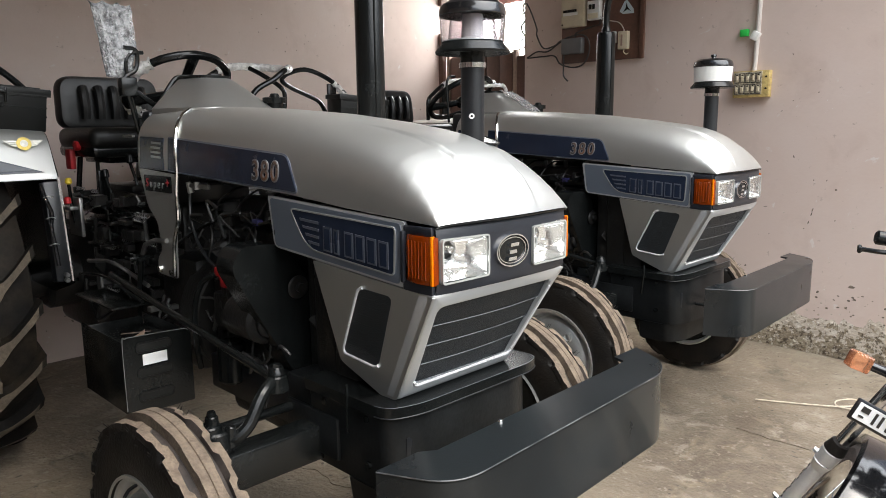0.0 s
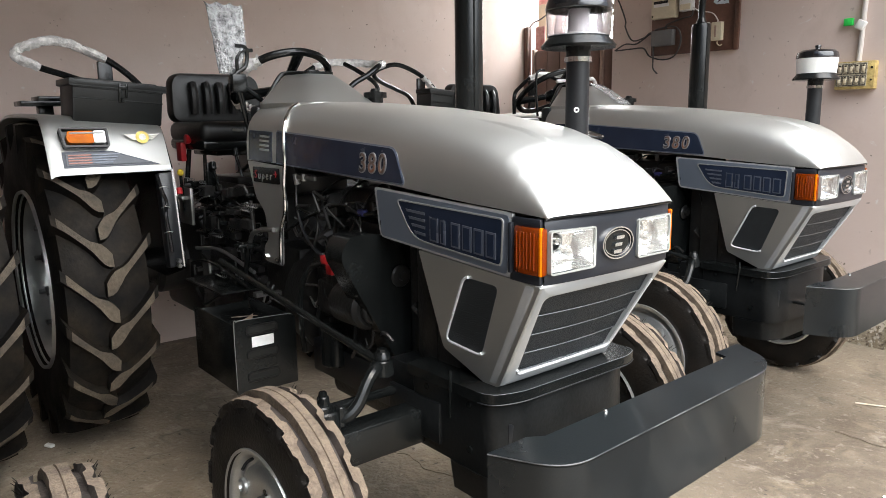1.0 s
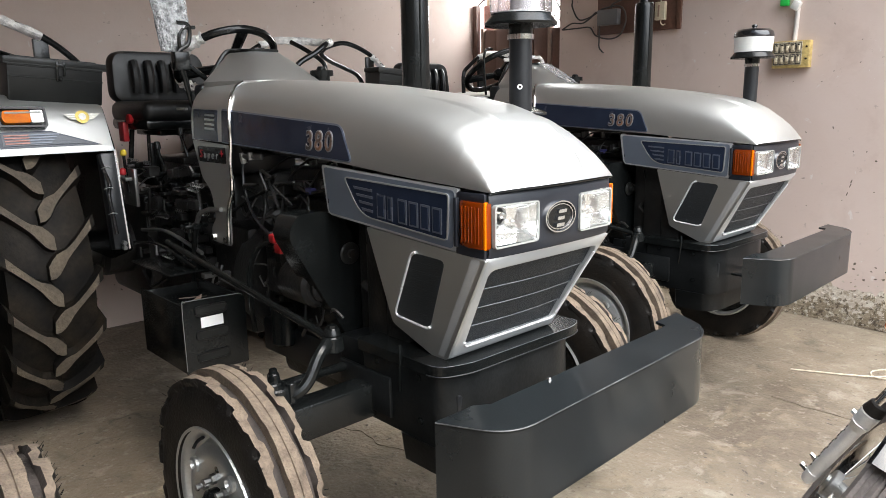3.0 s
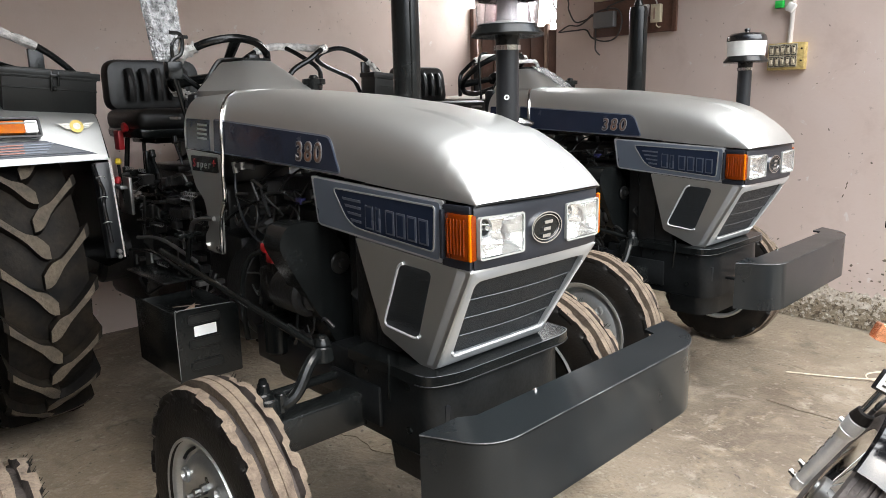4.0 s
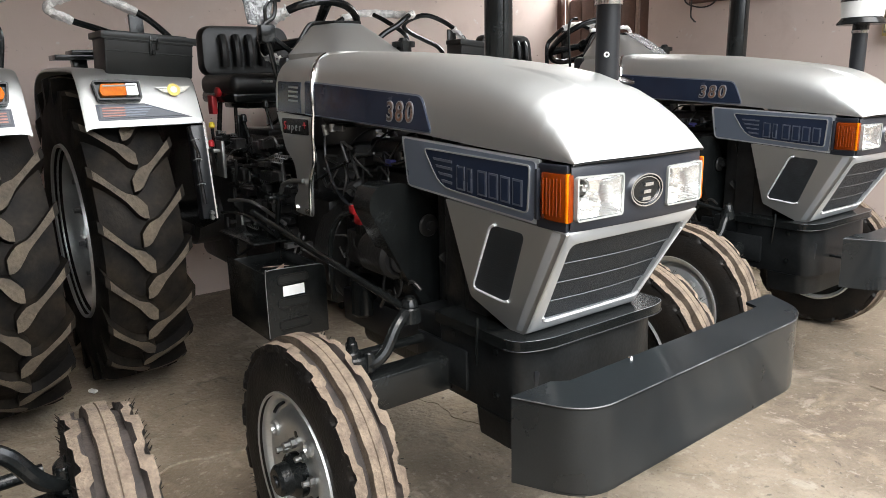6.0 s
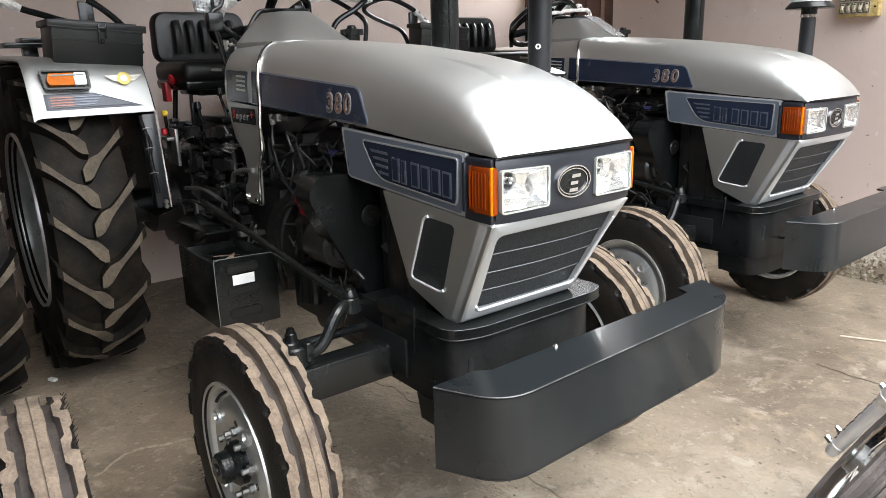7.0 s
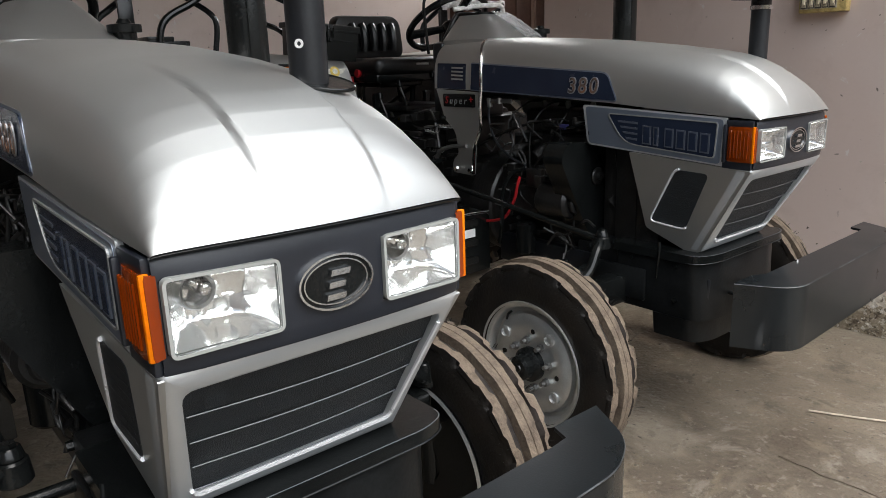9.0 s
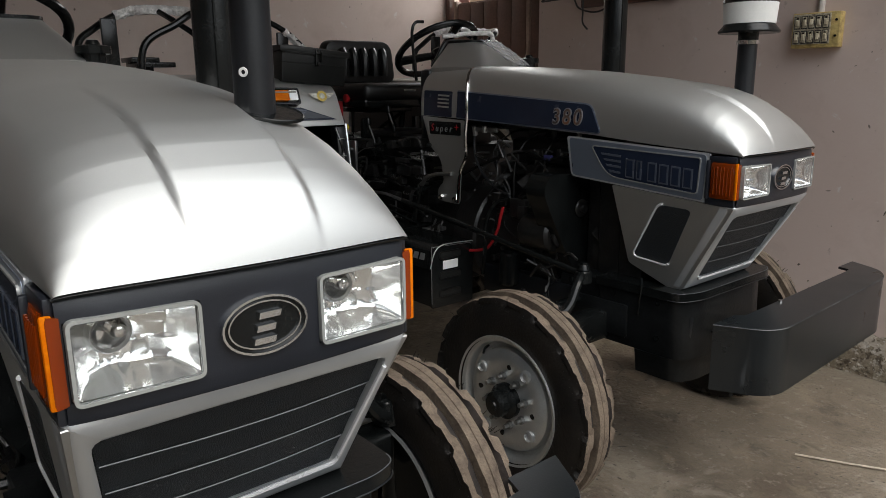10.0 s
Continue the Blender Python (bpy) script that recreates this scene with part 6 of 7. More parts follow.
        part("decal_field", prism([(0.79, 0.026), (0.475, 0.026), (0.622, 0.074), (0.79, 0.074)], lambda u, v, w: slope(u, v, w + 1.0, 0.003)), SLATE, dc)
        for i in range(4):
            v0 = 0.032 + 0.0105 * i
            for (a0, a1), m_ in (((0.782, 0.700), DECALRED), ((0.699, 0.625 - 0.010 * i), TXTEDGE)):
                part("stripe", prism([(a0, v0), (a1, v0), (a1 - 0.004, v0 + 0.005), (a0, v0 + 0.005)], lambda u, v, w: slope(u, v, w + 2.0, 0.003)), m_, dc)
        ro = part("roundel", prism([(0.493 + 0.026 * math.cos(a), 0.135 + 0.026 * math.sin(a)) for a in [k * 0.3142 for k in range(20)]], lambda u, v, w: slope(u, v, w, 0.0035)), GOLD, fd, "yellow winged roundel sticker")
        part("roundel_core", prism([(0.493 + 0.014 * math.cos(a), 0.135 + 0.014 * math.sin(a)) for a in [k * 0.3142 for k in range(20)]], lambda u, v, w: slope(u, v, w + 1.1, 0.0025)), WINGS, ro)
        for q in (-1, 1):
            for k in range(3):
                v0, tip = 0.124 + 0.0085 * k, 0.050 + 0.010 * k
                part("feather", prism([(0.493 + q * 0.024, v0), (0.493 + q * (tip - 0.010), v0 + 0.001), (0.493 + q * tip, v0 + 0.008), (0.493 + q * 0.024, v0 + 0.0065)], lambda u, v, w: slope(u, v, w, 0.003)), WINGS, ro)
        # grab rail with torn plastic wrap
        rail = [(-2.36, 0.30, 1.43), (-2.35, 0.365, 1.548), (-2.34, 0.51, 1.665), (-2.34, 0.69, 1.730), (-2.36, 0.81, 1.708), (-2.38, 0.85, 1.668), (-2.42, 0.76, 1.628), (-2.46, 0.63, 1.592), (-2.48, 0.51, 1.545), (-2.50, 0.43, 1.43)]
        if s > 0:
            rail = [(-2.42, 0.41, 1.42), (-2.42, 0.412, 1.555), (-2.42, 0.47, 1.612), (-2.42, 0.56, 1.670), (-2.42, 0.66, 1.700), (-2.40, 0.80, 1.702), (-2.32, 0.885, 1.692), (-2.20, 0.855, 1.685), (-2.11, 0.770, 1.668), (-2.09, 0.69, 1.620), (-2.09, 0.57, 1.545), (-2.09, 0.54, 1.40)]
        rl = part("grab_rail", tube([(x, s * y, z) for x, y, z in rail], 0.014, 10), BLACK, fd, "black tubular grab rail")
        part("rail_wrap", tube([(x, s * y, z) for x, y, z in (rail[2:7] if s < 0 else rail[3:6] + rail[6:9])], 0.019, 12, 8, 0.45), WRAP, rl, "crumpled clear plastic wrapping")
        if s > 0:
            part("rail_leg", tube([(-2.40, 0.74, 1.695), (-2.32, 0.77, 1.655), (-2.26, 0.835, 1.594), (-2.25, 0.855, 1.540), (-2.25, 0.835, 1.41)], 0.012, 10), BLACK, rl)
        part("rail_post", box(-2.36, -2.34, s * 0.515 - 0.03, s * 0.515 + 0.03, 1.43, 1.655, 0.004), BLACK, rl)
        part("tail_bar", both(box(-2.66, -2.50, s * 0.745 - 0.085, s * 0.745 + 0.085, 1.468, 1.490, 0.004), box(-2.66, -2.50, s * 0.70 - 0.06, s * 0.70 + 0.06, 1.489, 1.510, 0.004), box(-2.62, -2.56, s * 0.72 - 0.03, s * 0.72 + 0.03, 1.40, 1.47, 0.003)), BLACK, fd)
    # -- seat --
    st = part("seat_back", seat_shape(), VINYL, T, "black vinyl seat back")
    for i in range(5):
        y = -0.13 + 0.065 * i
        part("seat_rib", tube([(-2.345, y, 1.43), (-2.338, y, 1.48), (-2.345, y, 1.535), (-2.365, y, 1.57)], 0.021, 8), VINYL, st)
    part("seat_cushion", both(box(-2.40, -1.98, -0.245, 0.235, 1.300, 1.392, 0.035, 3), box(-2.36, -2.02, -0.15, 0.15, 1.37, 1.385, 0.008)), VINYL, T, "black vinyl seat cushion")
    part("seat_pan", both(box(-2.42, -2.0, -0.235, 0.225, 1.265, 1.32, 0.02), box(-2.38, -2.10, -0.14, 0.14, 1.238, 1.27, 0.008), box(-2.38, -2.34, -0.20, 0.20, 1.02, 1.11, 0.006), rod((-2.36, -0.19, 1.08), (-2.36, -0.165, 1.27), 0.012, 0.012, 8), rod((-2.36, 0.18, 1.08), (-2.36, 0.165, 1.27), 0.012, 0.012, 8), rod((-2.36, 0.02, 1.10), (-2.11, 0.11, 1.25), 0.010, 0.010, 8), rod((-2.30, -0.12, 1.10), (-2.30, -0.115, 1.25), 0.009, 0.009, 8), box(-2.12, -2.09, -0.19, -0.15, 1.02, 1.21, 0.004), box(-2.12, -2.09, 0.15, 0.19, 1.02, 1.21, 0.004)), BLACK, T)
    part("seat_spring", both(box(-2.40, -2.05, -0.19, -0.15, 1.02, 1.06, 0.004), box(-2.40, -2.05, 0.15, 0.19, 1.02, 1.06, 0.004), rod((-2.20, 0.12, 1.02), (-2.16, 0.12, 1.25), 0.016, 0.016, 12), rod((-2.12, 0.10, 1.02), (-2.30, 0.13, 1.24), 0.010, 0.010, 8), box(-2.34, -2.06, -0.14, 0.14, 0.95, 1.03, 0.01)), BLACK, T)
    part("seat_knob", rod((-2.15, -0.258, 1.315), (-2.15, -0.235, 1.315), 0.022, 0.02, 16, 0.004), RED, T, "red seat adjuster")
    part("red_tag", box(-2.26, -2.20, -0.262, -0.238, 1.215, 1.30, 0.004), RED, T, "red tag beside the seat")
    # -- steering --
    c, nrm = Vector((-1.73, 0.015, 1.547)), Vector((-0.56, 0, 0.83)).normalized()
    u = Vector((0, 1, 0))
    v = nrm.cross(u)
    sw = part("steering_wheel", tube([c + (u * math.cos(a) + v * math.sin(a)) * 0.203 for a in [k * 2 * math.pi / 40 for k in range(40)]], 0.016, 10, 1, 0.12, True), BLACK, T, "black steering wheel in torn wrap")
    for a0, a1 in ((0.2, 1.35), (1.75, 2.45), (3.3, 3.9)):
        part("wheel_wrap", tube([c + (u * math.cos(a) + v * math.sin(a)) * 0.203 for a in [a0 + (a1 - a0) * k / 9 for k in range(10)]], 0.0205, 10, 4, 0.5), WRAP, sw, "torn clear plastic wrap")
    for a in (0.5, 2.6, 4.71):
        part("spoke", rod(c - nrm * 0.03, c + (u * math.cos(a) + v * math.sin(a)) * 0.196, 0.016, 0.022, 8), BLACK, sw)
    part("steering_hub", rod(c - nrm * 0.05, c - nrm * 0.005, 0.04, 0.035, 18, 0.006), BLACK, sw)
    part("steering_column", rod(c - nrm * 0.30, c - nrm * 0.03, 0.025, 0.022, 14), BLACK, T)
    part("throttle_lever", tube([(-1.62, -0.20, 1.40), (-1.61, -0.225, 1.55), (-1.60, -0.235, 1.62), (-1.60, -0.215, 1.655), (-1.60, -0.17, 1.66)], 0.007, 8), BLACK, T)
    part("cable_clip", box(-1.66, -1.58, -0.245, -0.232, 1.352, 1.362, 0.002, 1), STEEL, T)
    # -- stacks on the bonnet --
    ex = part("silencer", lathe_z([(0, 1.12), (0.048, 1.13), (0.0508, 1.15), (0.0508, 1.862), (0.046, 1.883), (0.028, 1.890), (0.0195, 1.915)], (-0.935, 0.362), 28), BLACK, T, "black vertical exhaust silencer")
    part("exhaust_pipe", tube([(-0.935, 0.362, 1.88), (-0.935, 0.362, 1.99), (-0.925, 0.362, 2.05), (-0.900, 0.362, 2.10), (-0.870, 0.362, 2.13)], 0.0185, 14), BLACK, ex)
    # the end is cut open below
    b = bmesh.new()
    sweep = smooth_path([(-0.882, 0.362, 2.118), (-0.860, 0.362, 2.139), (-0.830, 0.362, 2.160), (-0.795, 0.362, 2.178)], 5)
    rows = []
    for i, p in enumerate(sweep):
        ahead = (sweep[min(i + 1, len(sweep) - 1)] - sweep[max(i - 1, 0)]).normalized()
        up = ahead.cross(Vector((0, 1, 0)))
        up = up if up.z > 0 else -up
        half = 2.9 - 1.75 * i / (len(sweep) - 1)
        rows.append([b.verts.new(p + up * r * math.cos(a) + Vector((0, r * math.sin(a), 0))) for r, turn in ((0.0187, 1), (0.0160, -1)) for a in [turn * half * (-1 + k / 4) for k in range(9)]])
    for p, q in zip(rows, rows[1:]):
        for k in range(18):
            b.faces.new((p[k], p[(k + 1) % 18], q[(k + 1) % 18], q[k]))
    b.faces.new(rows[-1])
    b.faces.new(rows[0][::-1])
    part("outlet_lip", b, BLACK, ex)
    part("silencer_seam", tube([(-0.8875, 0.346, 1.3), (-0.8875, 0.346, 1.86)], 0.004, 6, 1), BLACK, ex)
    part("silencer_bracket", box(-0.945, -0.925, 0.20, 0.35, 1.17, 1.20, 0.004), BLACK, ex)
    st = part("intake_pipe", lathe_z([(0.0315, 1.28), (0.0315, 1.535), (0.0, 1.536)], (-0.215, 0.118), 24), CHASSIS, T, "dark grey air intake pipe")
    part("pipe_clamp", lathe_z([(0.032, 1.533), (0.0365, 1.534), (0.0365, 1.547), (0.032, 1.548)], (-0.215, 0.118), 24), CHROME, st)
    part("pipe_sticker", lathe_x([(0.0035, 0.0), (0.0035, 0.002), (0.0072, 0.002), (0.0072, 0.0)], (-0.215 + 0.0315 * 0.62, 0.118 - 0.0315 * 0.785, 1.408), -52), LABEL, st, "small round sticker")
    part("intake_base", lathe_z([(0.033, 1.54), (0.033, 1.572), (0.098, 1.570), (0.100, 1.576), (0.086, 1.592), (0.080, 1.60), (0, 1.60)], (-0.215, 0.118), 32), BLACK, st)
    bowl = part("intake_bowl", lathe_z([(0.080, 1.600), (0.083, 1.600), (0.088, 1.672), (0.085, 1.672), (0.080, 1.603)], (-0.215, 0.118), 36), BOWL, st, "clear plastic pre-cleaner bowl")
    bowl.visible_shadow = False
    part("bowl_core", lathe_z([(0.052, 1.601), (0.052, 1.606), (0.030, 1.612), (0.027, 1.670), (0.0, 1.670)], (-0.215, 0.118), 20), WHITE, st, "white inner tube")
    part("bowl_shell", lathe_z([(0.064, 1.602), (0.0655, 1.602), (0.058, 1.668), (0.0565, 1.668), (0.064, 1.602)], (-0.215, 0.118), 28), BOWL, st).visible_shadow = False
    part("intake_cap", lathe_z([(0.086, 1.664), (0.089, 1.668), (0.089, 1.676), (0.084, 1.692), (0.070, 1.702), (0.035, 1.706), (0.012, 1.707), (0.010, 1.713), (0.014, 1.718), (0.012, 1.724), (0.0, 1.726)], (-0.215, 0.118), 40), BIKE, st, "glossy black cap")
    # the hole in the bonnet that the pipe comes through
    ring = lathe([(0.0, 0.0), (0.050, 0.0), (0.052, 0.0015), (0.054, 0.0), (0.054, -0.004)], 32)
    ring.transform(Matrix.Translation((-0.203, 0.136, hood_point(-0.203, 0.2).z + 0.003)) @ Matrix.Rotation(radians(15), 4, "Y") @ Matrix.Rotation(radians(-3), 4, "X"))
    part("pipe_hole", ring, BLACK, st)
    part("tank_cap", lathe_z([(0.030, 1.43), (0.030, 1.47), (0.044, 1.472), (0.044, 1.492), (0.020, 1.496), (0.014, 1.507), (0, 1.508)], (-1.25, 0.16), 24), BLACK, T, "black filler cap")
    return T


def lathe_z(prof, xy, seg=24):
    b = lathe([(r, h) for r, h in prof], seg)
    b.transform(Matrix.Translation((xy[0], xy[1], 0)))
    return b


def lathe_x(prof, at, turn=0, seg=20):
    b = lathe(prof, seg)
    b.transform(Matrix.Translation(at) @ Matrix.Rotation(radians(turn), 4, "Z") @ Matrix.Rotation(radians(90), 4, "Y"))
    return b


def open_offset(line, d):
    """An open 2D line moved inwards by d."""
    out = []
    for i, p in enumerate(line):
        a, b = Vector(line[max(0, i - 1)]), Vector(line[min(len(line) - 1, i + 1)])
        t = (b - a).normalized()
        out.append(Vector(p) + Vector((-t.y, t.x)) * d)
    return out


def ellipse_plate(cy, cz, a, b_, x):
    pts = [(cy + a * math.cos(k * 0.19635), cz + b_ * math.sin(k * 0.19635)) for k in range(32)]
    return prism(pts, lambda u, v, w: (x - 0.006 + 0.006 * w, u, v))


def ellipse_ring(cy, cz, a, b_, wide, x, high):
    pts = [(cy + a * math.cos(k * 0.19635), cz + b_ * math.sin(k * 0.19635)) for k in range(32)]
    inner = [(cy + (a - wide) * math.cos(k * 0.19635), cz + (b_ - wide) * math.sin(k * 0.19635)) for k in range(32)]
    return prism(pts, lambda u, v, w: (x - 0.004 + high * w, u, v), 0.0015, inner)


def seat_shape():
    out = rounded([(-0.235, 1.385), (0.235, 1.385), (0.225, 1.62), (-0.225, 1.62)], [0.06, 0.06, 0.07, 0.07], 6)
    b = bmesh.new()
    rings = []
    for k, d in ((0.93, 0.0), (1.0, 0.018), (1.0, 0.05), (0.95, 0.072), (0.86, 0.078)):
        rings.append([b.verts.new((-2.44 + d - 0.10 * (p.y - 1.385), p.x * k, 1.50 + (p.y - 1.50) * k)) for p in out])
    for p, q in zip(rings, rings[1:]):
        for i in range(len(p)):
            b.faces.new((p[i], p[(i + 1) % len(p)], q[(i + 1) % len(p)], q[i]))
    b.faces.new(rings[0][::-1])
    b.faces.new(rings[-1])
    return b


tractor_a = tractor()
tractor_b = copy_thing(tractor_a, pose(*T2_AT))
tractor_c = copy_thing(tractor_a, pose(*T0_AT))


def toolbox(label, deep, at):
    """A tin box with a lipped lid; deep: its depth from front to back."""
    t = thing("toolbox", label, "toolbox", "toolboxes on the fenders", at)
    tilt = Matrix.Rotation(radians(-4.6), 4, "X") @ Matrix.Diagonal((1, 1, 1.17, 1))
    x1, x0 = 0.108, 0.108 - deep
    b = bmesh.new()
    rings = [[b.verts.new((x, y, z)) for x, y in rounded([(x0 + q, -0.174 + q), (x1 - q, -0.174 + q), (x1 - q, 0.174 - q), (x0 + q, 0.174 - q)], 0.008, 2)] for z, q in ((0.0, 0.006), (0.004, 0.003), (0.118, 0.0))]
    for p, q in zip(rings, rings[1:]):
        for k in range(len(p)):
            b.faces.new((p[k], p[(k + 1) % len(p)], q[(k + 1) % len(p)], q[k]))
    b.faces.new(rings[0][::-1])
    b.faces.new(rings[-1])
    pieces = [("body", both(b, box(x1 - 0.002, x1 + 0.003, -0.173, 0.173, 0.076, 0.081, 0.0015, 1), box(x1 - 0.002, x1 + 0.003, -0.173, 0.173, 0.112, 0.118, 0.0015, 1)), TIN)]
    lid = both(box(x0 - 0.006, x1 + 0.006, -0.187, 0.187, 0.119, 0.141, 0.004), box(x0 + 0.02, x1 - 0.02, -0.155, 0.155, 0.140, 0.146, 0.003), box(x1 + 0.003, x1 + 0.008, -0.185, 0.185, 0.116, 0.122, 0.001, 1))
    pieces.append(("lid", lid, TIN))
    pieces.append(("latch", both(box(x1 + 0.004, x1 + 0.012, -0.004, 0.006, 0.070, 0.137, 0.002), box(x1 + 0.004, x1 + 0.012, 0.022, 0.030, 0.090, 0.137, 0.002), box(x1 + 0.004, x1 + 0.014, -0.004, 0.030, 0.118, 0.128, 0.002), rod((x1 + 0.004, 0.013, 0.080), (x1 + 0.014, 0.013, 0.080), 0.009, 0.007, 10)), BLACK))
    for name, bm, m in pieces:
        bm.transform(tilt)
        part(name, bm, m, t)
    return t


toolbox("black tin toolbox with latch lying on the fender", 0.215, Matrix.Translation((-2.148, -0.560, 1.388)))
toolbox("black tin toolbox on the fender of the tractor by the wall", 0.13, Matrix.Translation((-2.378, 1.405, 1.388)))


def wrapped_mirror(parent):
    """Mirror in bubble wrap on the right side of the first tractor's cowl."""
    b = bmesh.new()
    n, m_ = 28, 44
    g = {}
    for i in range(n + 1):
        for k in range(m_ + 1):
            f, h = i / n, k / m_
            y0 = -0.300 - 0.036 * h - (0.010 * max(0.0, h - 0.93) / 0.07)
            y1 = -0.216 + 0.034 * min(1.0, h / 0.42) - 0.014 * max(0.0, (h - 0.42) / 0.58)
            y = y0 + (y1 - y0) * f
            z = 1.572 + 0.262 * h - 0.012 * (h > 0.93) * abs(math.sin(i * 0.32)) - 0.018 * (1 - h) * f * (1 - f)
            pop = 0.0022 * max(0.0, math.sin(i * 2.2) * math.sin(k * 2.05 + (i % 2) * 0.7))
            x = -1.62 + 0.012 * noise.noise((f * 3, h * 5, 1)) + 0.006 * noise.noise((f * 11, h * 13, 4))
            for s, side in ((1, 0), (-1, 1)):
                edge = min(f, 1 - f, h, 1 - h)
                g[i, k, side] = b.verts.new((x + s * (0.002 + pop + 0.016 * min(1, edge * 8)), y, z))
    for i in range(n):
        for k in range(m_):
            b.faces.new((g[i, k, 0], g[i + 1, k, 0], g[i + 1, k + 1, 0], g[i, k + 1, 0]))
            b.faces.new((g[i, k, 1], g[i, k + 1, 1], g[i + 1, k + 1, 1], g[i + 1, k, 1]))
    mr = part("mirror", b, FOIL, parent, "side mirror wrapped in silvery bubble wrap")
    part("mirror_arm", tube([(-1.60, -0.205, 1.36), (-1.60, -0.225, 1.46), (-1.60, -0.245, 1.56), (-1.60, -0.20, 1.60), (-1.60, -0.195, 1.665), (-1.60, -0.24, 1.675)], 0.008, 8), BLACK, mr)
    part("mirror_bracket", both(box(-1.64, -1.59, -0.26, -0.20, 1.50, 1.57, 0.008), tube([(-1.60, -0.22, 1.53), (-1.60, -0.14, 1.47), (-1.60, -0.09, 1.44)], 0.010, 8)), BLACK, mr)


wrapped_mirror(tractor_a)
for ch in tractor_b.children_recursive:
    if ch.name.startswith("intake_bowl"):
        ch.material_slots[0].link = "OBJECT"
        ch.material_slots[0].material = WHITE
        ch["label"] = "white plastic pre-cleaner bowl"
def battery_lid(bb):
    lid = [(-0.280, 0.732), (-0.400, 0.738), (-0.460, 0.733), (-0.492, 0.705), (-0.512, 0.645)]
    lid = [p.xy for p in smooth_path([(y, z, 0) for y, z in lid], 4)]
    b = bmesh.new()
    rows = [[b.verts.new((x, p.x, p.y + dz)) for x, dz in ((-1.53, 0), (-1.146, 0), (-1.146, -0.006), (-1.53, -0.006))] for p in lid]
    for p, q in zip(rows, rows[1:]):
        for c in range(4):
            b.faces.new((p[c], p[(c + 1) % 4], q[(c + 1) % 4], q[c]))
    b.faces.new(rows[0])
    b.faces.new(rows[-1][::-1])
    ld = part("box_lid", b, BLACK, bb, "black curved lid with a thin bright edge")
    part("lid_edge", tube([(-1.1455, p.x, p.y - 0.001) for p in lid], 0.0024, 6, 1), GREYTXT, ld)
    for k in range(6):
        x = -1.44 + 0.043 * k
        part("plain_bar", prism([(x, 0.672), (x + 0.030, 0.672), (x + 0.030, 0.706), (x, 0.706)], lambda u, v, w: (u, -0.512 + 0.020 * (v - 0.645) / 0.060 - 0.002 * w - 0.003, v)), GREYBOX, ld)


for ch in tractor_b.children:
    if ch.name.startswith("battery_box"):
        battery_lid(ch)
    if ch.name.startswith("intake_pipe"):
        for dot in [o for o in ch.children if o.name.startswith("pipe_sticker")]:
            bpy.data.objects.remove(dot)
        ch.location = (0.02, 0, -0.028)
for ch in tractor_b.children_recursive:
    if ch.name.startswith(("wheel_wrap", "tail_bar", "terminal_cap")):
        bpy.data.objects.remove(ch)
for fd in [o for o in tractor_b.children if o.name.startswith("fender")]:
    for rl in [o for o in fd.children if o.name.startswith("grab_rail") and o.data.vertices[0].co.y < 0]:
        rl.location = (0.0, 0.025, -0.012)
        for o in rl.children:
            if o.name.startswith("rail_wrap"):
                bpy.data.objects.remove(o)
        part("rail_wrap", tube([(-2.34, -0.51, 1.665), (-2.345, -0.46, 1.628), (-2.35, -0.40, 1.578)], 0.0185, 12, 8, 0.4), WRAP, rl, "scrap of clear plastic wrapping")


def dash_wrap(parent):
    """Crumpled plastic over the front slope of the instrument cowl, with a loose wrapped strip beside the wheel."""
    b = bmesh.new()
    n = 22
    g = {}
    for i in range(n + 1):
        for k in range(n + 1):
            f, h = i / n, k / n
            x, y = -1.40 + 0.20 * f, -0.005 + 0.135 * h + 0.02 * f
            z = 1.572 - 0.115 * f + 0.004 - 0.030 * max(0.0, h - 0.75) / 0.25 + 0.012 * noise.noise((f * 6, h * 6, 3)) + 0.005 * noise.noise((f * 19, h * 17, 8))
            g[i, k] = b.verts.new((x, y, z + 0.006 * math.sin(math.pi * f)))
    for i in range(n):
        for k in range(n):
            b.faces.new((g[i, k], g[i + 1, k], g[i + 1, k + 1], g[i, k + 1]))
    ob = part("dash_wrap", b, FILM, parent, "crumpled clear plastic over the instrument cowl")
    ob.modifiers.new("thickness", "SOLIDIFY").thickness = 0.003
    part("loose_strip", tube([(-1.62, -0.04, 1.600), (-1.58, 0.06, 1.612), (-1.55, 0.16, 1.618), (-1.54, 0.20, 1.612), (-1.50, 0.17, 1.585), (-1.46, 0.13, 1.570)], 0.011, 10, 8, 0.45), WRAP, ob, "loose strip of clear plastic")


dash_wrap(tractor_b)
tractor_b["label"] = "silver-grey farm tractor with a white pre-cleaner bowl, beside the wall"
tractor_c["label"] = "silver-grey farm tractor parked at the open end of the row"
b = tube([(-0.955, -0.285, 0.90), (-0.965, -0.29, 0.86), (-0.983, -0.29, 0.80), (-1.03, -0.29, 0.727), (-1.088, -0.29, 0.70), (-1.154, -0.29, 0.687)], 0.0065, 8)
part("red_cable", b, RED, tractor_b, "red battery cable")


def wall_box(name, label, x0, x1, z0, z1, d, material, category, bev=0.004):
    t = thing(name, label, category, "", Matrix.Translation(((x0 + x1) / 2, WALL_Y, z0)))
    w = (x1 - x0) / 2
    body = part("body", box(-w, w, -d, 0, 0, z1 - z0, bev), material, t)
    return t, w, z1 - z0


